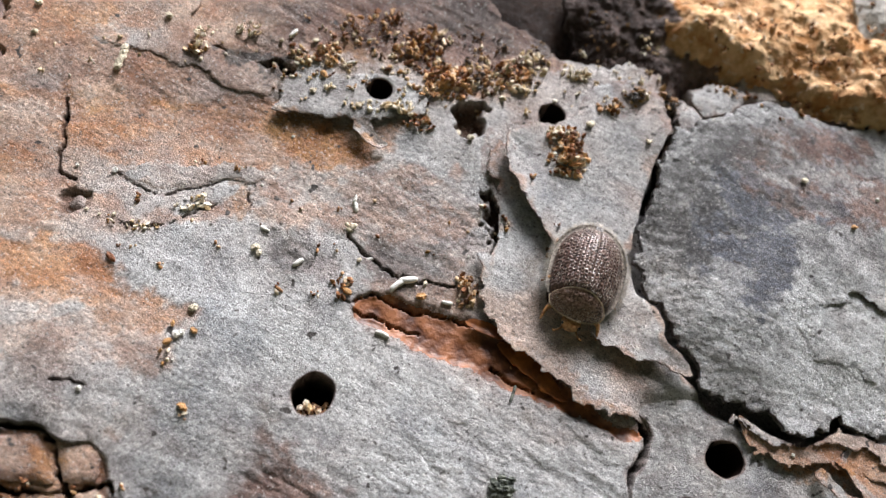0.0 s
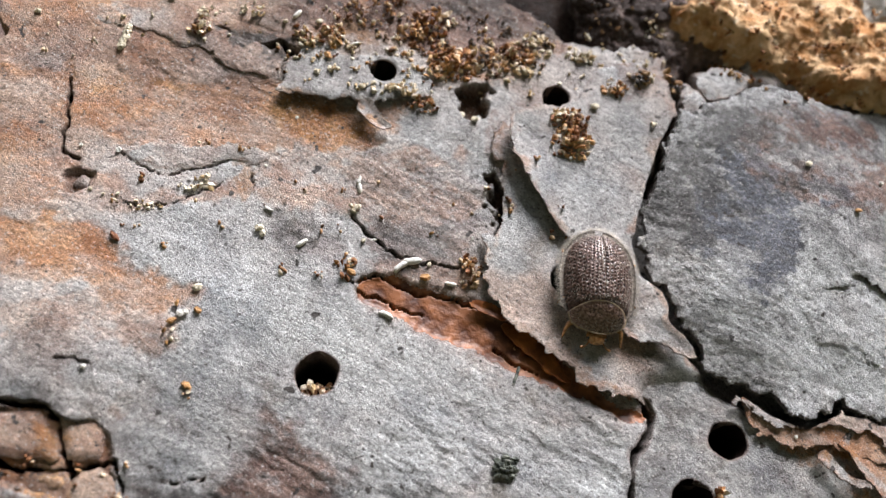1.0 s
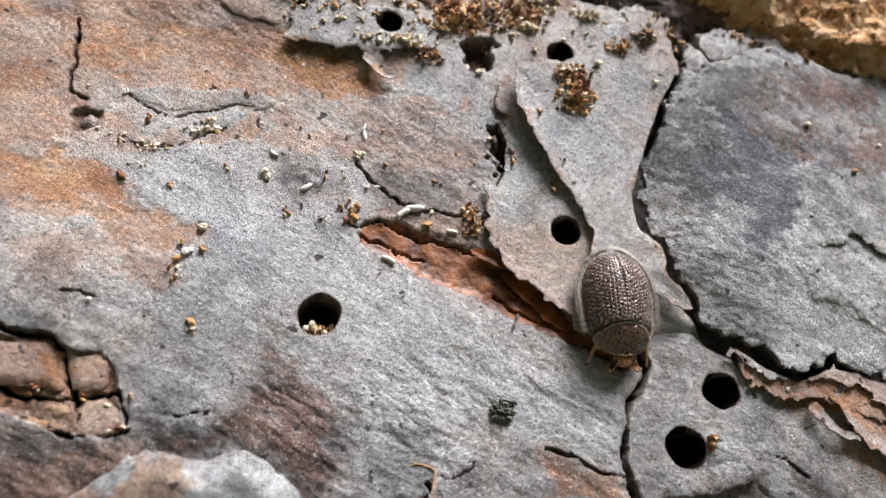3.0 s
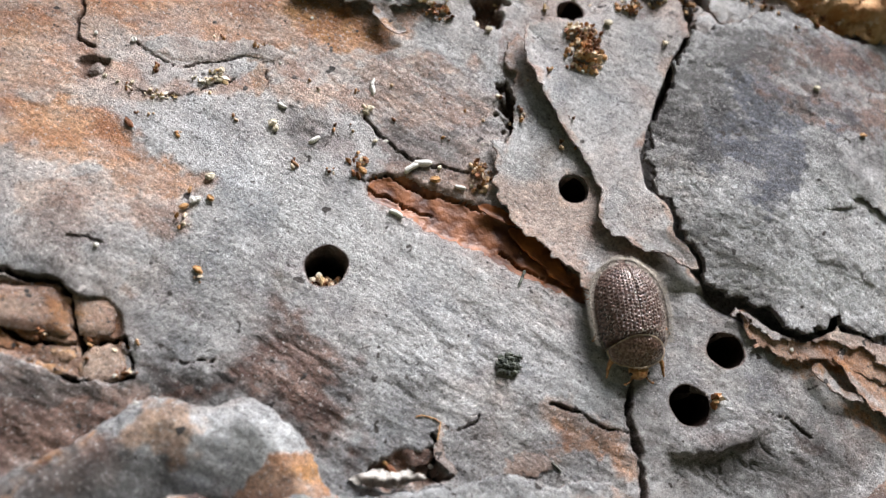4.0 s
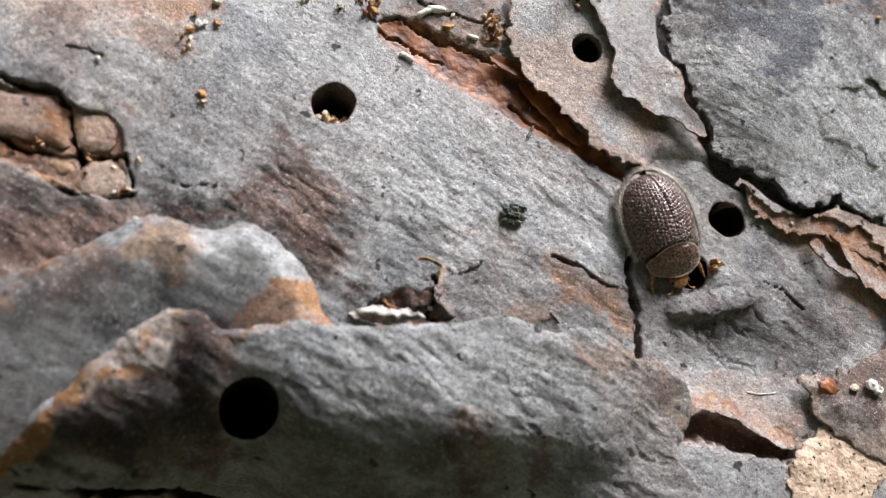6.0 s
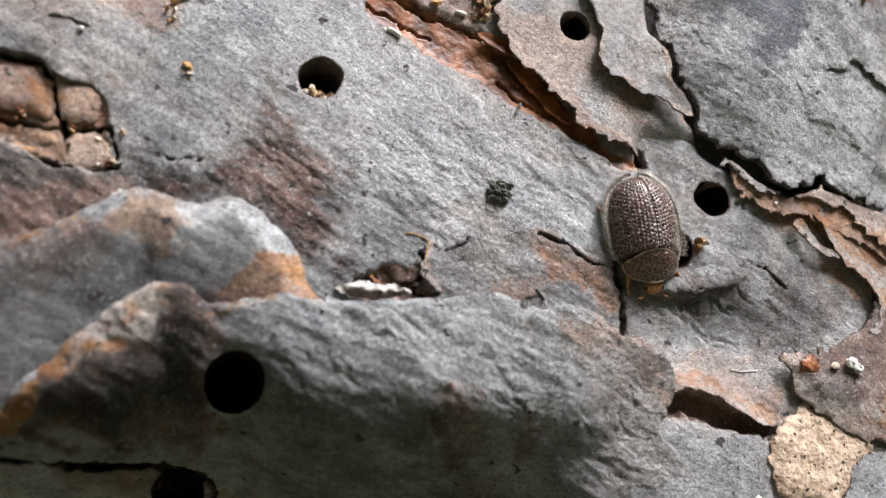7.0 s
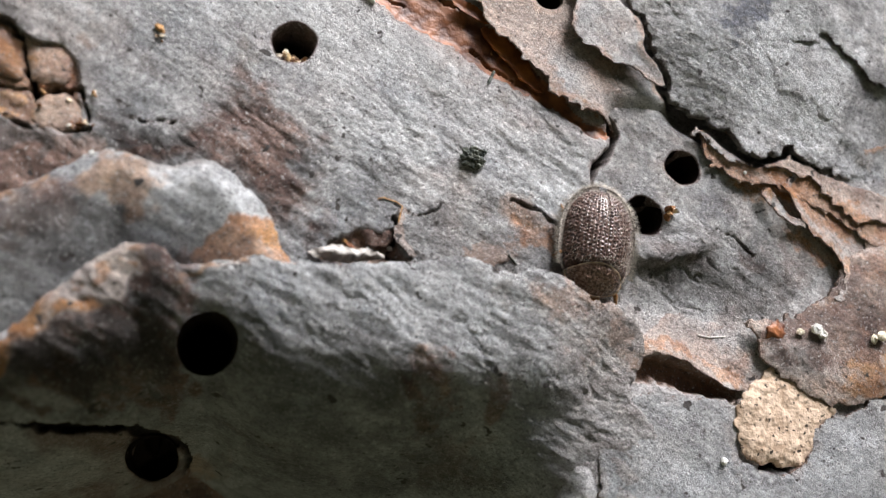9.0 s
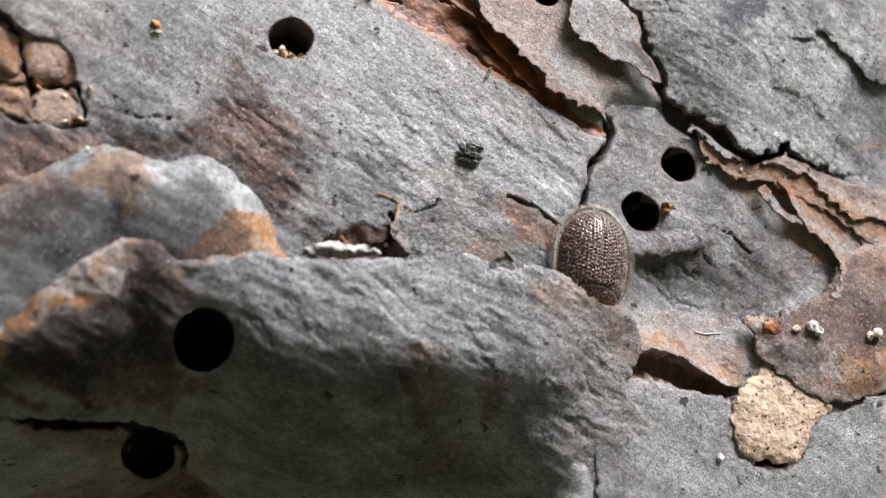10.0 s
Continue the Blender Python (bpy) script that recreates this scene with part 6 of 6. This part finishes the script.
def lichen_knob():
    rnd = random.Random(77)
    co, tris = [], []
    for k in range(60):
        a, r = rnd.uniform(0, 6.283), 0.62 * rnd.random() ** 0.6
        c, t = ball(rnd, rnd.uniform(0.07, 0.2), 1, rnd.uniform(1, 1.6), 0.6)
        n = len(co)
        at = Vector((r * math.cos(a) * 1.1, r * math.sin(a) * 0.9, 0.35 * (1 - r) * rnd.uniform(0.6, 1.1)))
        co += [q + at for q in c]
        tris += [[i + n for i in f] for f in t]
    ob = tagged(new("lichen_tuft", tri_mesh("lichen_tuft", co, tris, LICHEN, False)), "small dark grey-green lichen tuft on bark", "lichen")
    ob.matrix_world = BARK @ pose(2.3 * MM, -13.9 * MM, (rest(2.3, -13.9) + 0.05) * MM)


lichen_knob()


def strand(name, label, points, radius, material):
    """A thin fibre lying on the bark."""
    cu = bpy.data.curves.new(name, "CURVE")
    cu.dimensions, cu.bevel_depth, cu.bevel_resolution = "3D", radius * MM, 2
    sp = cu.splines.new("POLY")
    sp.points.add(len(points) - 1)
    u0, v0 = points[0]
    h0 = rest(u0, v0)
    for p, (u, v) in zip(sp.points, points):
        p.co = ((u - u0) * MM, (v - v0) * MM, (rest(u, v) - h0 + 0.05) * MM, 1)
    cu.materials.append(material)
    ob = tagged(new(name, cu), label, "fibre")
    ob.matrix_world = BARK @ pose(u0 * MM, v0 * MM, h0 * MM)


strand("bark_fibre", "curled yellow fibre lying on bark", [(-2.9, -16.7), (-2.6, -16.6), (-2.2, -16.7), (-1.9, -16.8), (-1.6, -17.0), (-1.7, -17.4), (-1.8, -17.9)], 0.035, TAN)
strand("bark_fibre", "short black splinter on bark", [(3.2, -9.3), (3.4, -8.9), (3.7, -8.3)], 0.09, LICHEN)
strand("bark_fibre", "thin pale hair on bark", [(16.2, -22.8), (16.9, -22.9), (18.0, -22.8)], 0.03, WHITE)
strand("bark_fibre", "tiny green moss thread on bark", [(4.4, -19.1), (4.7, -19.4), (4.9, -19.6)], 0.06, LICHEN)


# ---- the beetle ----
def shell_material(name, dark, mid, gleam, rough=0.38, gloss=0.5):
    m, n, l, b = nodes(name, rough, 0.5)
    a = speck(n, l, 1500, 0.35, 0.65, 4)
    f = speck(n, l, 7000, 0.4, 0.62, 3)
    c = mix(n, l, a, dark, mid)
    c = mix(n, l, f, c, gleam)
    l.new(c, b.inputs["Base Color"])
    b.inputs["Metallic"].default_value = 0.25
    b.inputs["Coat Weight"].default_value, b.inputs["Coat Roughness"].default_value = gloss, 0.18
    relief(n, l, b, [(f, 0.00003)])
    return m


SHELL = shell_material("bronze_shell", (0.014, 0.007, 0.006), (0.055, 0.028, 0.020), (0.165, 0.095, 0.074), 0.32)
SHIELD = shell_material("shield_brown", (0.024, 0.012, 0.009), (0.105, 0.055, 0.036), (0.24, 0.15, 0.108), 0.3)
RIM = shell_material("shell_margin", (0.065, 0.05, 0.042), (0.155, 0.125, 0.10), (0.28, 0.24, 0.20), 0.65, 0.0)
AMBER = shell_material("amber_limb", (0.14, 0.05, 0.016), (0.32, 0.135, 0.04), (0.46, 0.25, 0.10), 0.35)
PALE_RIM = shell_material("pale_amber_rim", (0.30, 0.20, 0.12), (0.46, 0.34, 0.22), (0.60, 0.48, 0.34), 0.5, 0.0)
HAIR = speckled("pale_hair", (0.34, 0.30, 0.25), (0.55, 0.50, 0.43), 3000, 0.6, 0.00001)
EYE_BLACK = speckled("eye_black", (0.01, 0.009, 0.008), (0.03, 0.025, 0.02), 3000, 0.15, 0.00001, 0.6)

beetle = tagged(new("beetle"), "small oval bronze-brown hairy beetle walking on bark", "beetle")


def half_width(y):
    q = (y + 0.45) / np.where(y < -0.45, 2.4, 3.5)
    return 2.06 * np.clip(1 - np.abs(q) ** 2.3, 0, 1) ** 0.48


def dome(y):
    q = (y + 0.2) / np.where(y < -0.2, 2.65, 3.2)
    return np.clip(1 - np.abs(q) ** 2.4, 0, 1) ** 0.6


def shell_height(a, y):
    return 0.42 + 1.45 * dome(y) * np.clip(1 - np.abs(a) ** 2.1, 0, 1) ** 0.8


def elytron(side):
    """A wing case: rows of round pits between glossy ridges; its front corner reaches forward round the neck shield."""
    na, ns = 84, 170
    a, s = [q.ravel() for q in np.meshgrid(np.linspace(0.0, 1.0, na), np.linspace(0, 1, ns))]
    y = -2.84 + (4.06 + 0.42 * a ** 2.2) * (1 - np.cos(s * np.pi * 0.5)) ** 0.9
    w = np.maximum(half_width(y), 0.02)
    lane = a * 9.5 + 0.25 * rough(a * w + 40, y, 1.2, 709, 2)
    row = 0.5 + 0.5 * np.cos(2 * np.pi * (lane + 0.5))
    col = 0.5 + 0.5 * np.cos(2 * np.pi * (y / 0.2 + 0.41 * np.floor(lane) + 0.9 * rough(a * w + 30, y, 0.6, 708, 2)))
    pit = step(row * col, 0.15, 0.8)
    z = shell_height(a, y) - 0.06 * pit * step(w, 0.3, 1.0) * (0.8 + 1.2 * rough(a * w + 20, y, 0.5, 705, 2)) + 0.10 * rough(a * w + 9 * side, y, 0.3, 700, 3, 0.7) * (0.35 + 0.9 * step(a, 0.45, 0.9))
    z -= 0.08 * np.exp(-(a * w / 0.045) ** 2) + 0.34 * step(s, 0.955, 1.0)
    co = np.c_[side * (a * w + 0.008), y, z]
    q = grid_quads(na, ns)
    piece("elytron", quad_mesh("elytron", co, q if side > 0 else q[:, ::-1]), SHELL, beetle, "bronze-brown pitted wing case")


def margin(side):
    """The thin spread edge of the wing cases."""
    na, ns = 8, 90
    a, s = [q.ravel() for q in np.meshgrid(np.linspace(0, 1, na), np.linspace(0.0, 1, ns))]
    y = -2.84 + 4.46 * (1 - np.cos(s * np.pi * 0.5)) ** 0.9
    w = half_width(y)
    wide = 0.27 * (1 - 0.45 * step(y, 0.9, 1.6))
    nx = np.where(y < -0.45, np.clip(w / 2.06, 0.05, 1), 1)
    ny = np.where(y < -0.45, -np.sqrt(np.clip(1 - nx ** 2, 0, 1)), 0)
    x2, y2 = w + a * wide * nx, y + a * wide * ny
    top = 0.45 - 0.03 * np.sin(a * 3.1) - 0.05 * a + 0.05 * rough(x2, y2, 0.4, 731, 3)
    co = np.concatenate([np.c_[side * x2, y2, top], np.c_[side * x2, y2, top - 0.06]])
    q = grid_quads(na, ns)
    if side < 0:
        q = q[:, ::-1]
    outer = np.arange(ns - 1) * na + na - 1
    rim = np.c_[outer, outer + na * ns, outer + na + na * ns, outer + na]
    piece("margin", quad_mesh("margin", co, np.concatenate([q, q[:, ::-1] + na * ns, rim if side > 0 else rim[:, ::-1]])), RIM, beetle, "pale translucent brown rim of the wing case")


def tube(name, points, radii, material, parent, label="", seg=8):
    """A limb: a tapering tube through points, in mm."""
    pts = [Vector(p) for p in points]
    co, quads = [], []
    for i, p in enumerate(pts):
        way = (pts[min(i + 1, len(pts) - 1)] - pts[max(i - 1, 0)]).normalized()
        a = way.orthogonal().normalized()
        b = way.cross(a)
        co += [p + radii[i] * (a * math.cos(2 * math.pi * k / seg) + b * math.sin(2 * math.pi * k / seg)) for k in range(seg)]
    for i in range(len(pts) - 1):
        quads += [(i * seg + k, i * seg + (k + 1) % seg, (i + 1) * seg + (k + 1) % seg, (i + 1) * seg + k) for k in range(seg)]
    return piece(name, quad_mesh(name, np.array([tuple(c) for c in co]), np.array(quads)), material, parent, label)


def pronotum():
    n1, n2 = 60, 40
    p, s = [q.ravel() for q in np.meshgrid(np.linspace(-1, 1, n1), np.linspace(0, 1, n2))]
    w = 1.66 * np.sqrt(np.clip(1 - (0.86 * s) ** 2.6, 0, 1))
    y = 1.17 + 0.5 * p * p + s * (1.55 - 0.74 * p * p)
    z = 0.40 + 1.08 * np.clip(1 - np.abs(p) ** 2.4, 0, 1) ** 0.7 * np.clip(1 - 0.8 * s ** 1.9, 0, 1) + 0.05 * rough(p * 3, s * 3, 0.16, 720, 3, 0.7) + 0.10 * rough(p * 3, s * 3, 0.6, 722, 2)
    z += 0.05 * step(np.abs(p), 0.86, 0.97) + 0.06 * step(s, 0.88, 1.0) - 0.25 * (s < 0.02)
    piece("pronotum", quad_mesh("pronotum", np.c_[p * w, y, z], grid_quads(n1, n2)), SHIELD, beetle, "bronze-brown rounded neck shield")
    # its pale turned-up rim
    t = np.linspace(-1, 1, 70)
    pp = np.sign(t) * np.minimum(np.abs(t) * 1.6, 1)
    ss = np.where(np.abs(t) < 0.625, 1.0, 1 - (np.abs(t) - 0.625) / 0.375)
    w = 1.66 * np.sqrt(np.clip(1 - (0.86 * ss) ** 2.6, 0, 1))
    x, y = pp * w, 1.17 + 0.5 * pp * pp + ss * (1.55 - 0.74 * pp * pp)
    z = 0.44 + 0.98 * np.clip(1 - np.abs(pp) ** 2.4, 0, 1) ** 0.7 * (1 - 0.72 * ss ** 1.6)
    r = 0.05
    rings = np.stack([np.c_[x * (1 + r * math.cos(a)), y + r * math.cos(a) * (ss > 0.5), z + 0.6 * r * math.sin(a)] for a in np.arange(8) / 8 * 2 * np.pi], 1)
    k = np.arange(len(t) * 8).reshape(len(t), 8)
    q = np.stack([k[:-1], k[1:], np.roll(k, -1, 1)[1:], np.roll(k, -1, 1)[:-1]], -1).reshape(-1, 4)
    piece("shield_rim", quad_mesh("shield_rim", rings.reshape(-1, 3), q), PALE_RIM, beetle, "pale amber rim of the neck shield")
    pp = np.linspace(-0.97, 0.97, 40)
    z = 0.42 + 1.08 * np.clip(1 - np.abs(pp) ** 2.4, 0, 1) ** 0.7
    tube("hind_rim", np.c_[pp * 1.66, 1.17 + 0.5 * pp * pp, z], [0.04] * 40, PALE_RIM, beetle, "thin pale line behind the neck shield")


for side in (1, -1):
    elytron(side)
    margin(side)
pronotum()
rnd = random.Random(31)
co, tris = ball(rnd, 1.0, 3, 1.0, 0.08)
head = piece("head", tri_mesh("head", [Vector((c.x * 0.62, 2.78 + c.y * 0.5, 0.34 + c.z * 0.28)) for c in co], tris, AMBER), None, beetle, "small amber-brown head")
piece("underside", tri_mesh("underside", [Vector((c.x * 1.75, -0.1 + c.y * 2.5, 0.36 + c.z * 0.2)) for c in co], tris, AMBER), None, beetle)
for side in (1, -1):
    co, tris = ball(rnd, 0.11, 2, 1.0, 0.05)
    piece("eye", tri_mesh("eye", [c + Vector((side * 0.5, 2.95, 0.42)) for c in co], tris, EYE_BLACK), None, head, "shiny black eye")
    pts = [(side * (0.4 + 0.055 * k), 3.08 + 0.09 * k - 0.006 * k * k, 0.30 - 0.018 * k) for k in range(10)]
    tube("antenna", pts, [0.05, 0.04, 0.045, 0.035, 0.045, 0.035, 0.045, 0.07, 0.08, 0.04], AMBER, head, "short clubbed amber antenna")

LEGS = []  # object, its root, side, phase
for side in (1, -1):
    for j, (y, fore) in enumerate(((1.9, 0.95), (0.6, 0.35), (-0.9, -0.7))):
        reach = (0.40, 0.82, 0.75)[j]
        pts = [(0, 0, 0), (side * 0.5 * reach, 0.25 * fore, 0.03), (side * 1.15 * reach, 0.5 * fore, 0.02), (side * 1.35 * reach, 0.75 * fore, -0.08), (side * 1.45 * reach, 1.0 * fore, -0.16), (side * 1.55 * reach, 1.25 * fore, -0.2)]
        leg = tube("leg", pts, [0.17, 0.18, 0.14, 0.11, 0.08, 0.05], AMBER, beetle, "amber-brown jointed leg")
        LEGS.append((leg, (side * 1.1, y, 0.22), side, 0.5 * ((j + (side > 0)) % 2)))


def hairs():
    """Fine pale bristles over the back and round the rim."""
    rnd = random.Random(41)
    co, tris = [], []
    for k in range(3300):
        if k < 1500:
            side = rnd.choice((1, -1))
            y = rnd.uniform(-2.8, 1.4)
            x = side * (float(half_width(np.array(y))) + rnd.uniform(0.15, 0.43))
            if rnd.random() < 0.3:
                t = rnd.uniform(-1, 1)
                x, y = 1.9 * t, -2.0 - 1.1 * (1 - abs(t) ** 2.2)
            z, out = 0.47, Vector((x * 0.6, (y + 0.3) * 0.35, 0.12)).normalized()
            size = rnd.uniform(0.16, 0.36)
        elif k < 2600:
            y, a = rnd.uniform(-2.6, 1.3), rnd.uniform(-0.97, 0.97)
            x, z = a * float(half_width(np.array(y))), float(shell_height(np.array(a), np.array(y))) + 0.02
            out, size = Vector((0.5 * a, -0.7, 0.7 + 0.2 * rnd.random())).normalized(), rnd.uniform(0.10, 0.18)
        else:
            p, s = rnd.uniform(-0.98, 0.98), rnd.uniform(0.05, 1)
            x, y = p * 1.64 * math.sqrt(max(0, 1 - (0.86 * s) ** 2.6)), 1.17 + 0.5 * p * p + s * (1.55 - 0.74 * p * p)
            z = 0.40 + 0.98 * max(0, 1 - abs(p) ** 2.4) ** 0.7 * (1 - 0.72 * s ** 1.6) + 0.02
            out, size = Vector((0.7 * p, 0.6 * s, 0.5)).normalized(), rnd.uniform(0.10, 0.17)
        out = (out + Vector((rnd.gauss(0, 0.25), rnd.gauss(0, 0.25), rnd.gauss(0, 0.15)))).normalized()
        wide = out.orthogonal().normalized() * 0.008
        w2 = out.cross(wide)
        root, n = Vector((x, y, z)), len(co)
        co += [root + wide, root - 0.5 * wide + 0.87 * w2, root - 0.5 * wide - 0.87 * w2, root + out * size - Vector((0, 0, 0.2 * size))]
        tris += [(n, n + 1, n + 3), (n + 1, n + 2, n + 3), (n + 2, n, n + 3)]
    tagged(piece("bristles", tri_mesh("bristles", co, tris, HAIR), None, beetle, "fine pale bristles"), kind="stuff")


hairs()
LENGTHEN = 1.1
for ob in beetle.children_recursive:
    ob.data.transform(Matrix.Diagonal((1, LENGTHEN, 1, 1)))

# seconds, u, v, height, heading (degrees from straight down the bark)
TRACK = [
    (0.0, 8.18, -2.23, 0.80, -23.5),
    (0.4, 8.36, -2.69, 0.80, -20.5),
    (0.8, 8.41, -3.53, 0.80, -13.5),
    (1.2, 8.51, -4.08, 0.80, -5.9),
    (1.6, 8.42, -4.09, 0.80, -5.5),
    (2.0, 8.28, -5.02, 0.80, -4.1),
    (2.2, 8.32, -5.89, 0.75, -3.3),
    (3.3, 9.44, -8.77, 0.60, 1.1),
    (3.7, 9.37, -10.01, 0.50, 1.5),
    (4.1, 9.52, -11.58, 0.40, 4.5),
    (4.5, 10.16, -12.80, 0.25, 10.5),
    (4.9, 10.63, -13.68, 0.20, 13.0),
    (5.3, 10.97, -13.93, 0.15, 17.5),
    (5.7, 11.00, -13.70, 0.10, 19.0),
    (7.0, 10.75, -15.40, 0.10, 8.0),
    (7.5, 10.50, -15.85, 0.10, 3.5),
    (8.0, 10.20, -16.39, 0.10, -1.0),
    (8.6, 9.90, -17.28, 0.10, -8.0),
    (9.3, 9.35, -18.86, 0.05, -9.0),
    (10.0, 9.42, -19.63, 0.00, -7.0),
]


def motions():
    walk(beetle, [(t, BARK @ pose(u * MM, v * MM, h * MM, 0, 0, 180 + a)) for t, u, v, h, a in TRACK])
    for leg, (x, y, z), side, phase in LEGS:
        rows = []
        for k in range(41):
            t = k * 0.25
            moving = 0.25 if 5.4 < t < 7.0 else 1.0
            swing = math.sin(2 * math.pi * (t / 0.9 + phase)) * moving
            rows.append((t, pose(x * MM, LENGTHEN * y * MM, (z + 0.06 * max(0, math.cos(2 * math.pi * (t / 0.9 + phase)))) * MM, 0, 0, side * 14 * swing)))
        walk(leg, rows)


motions()
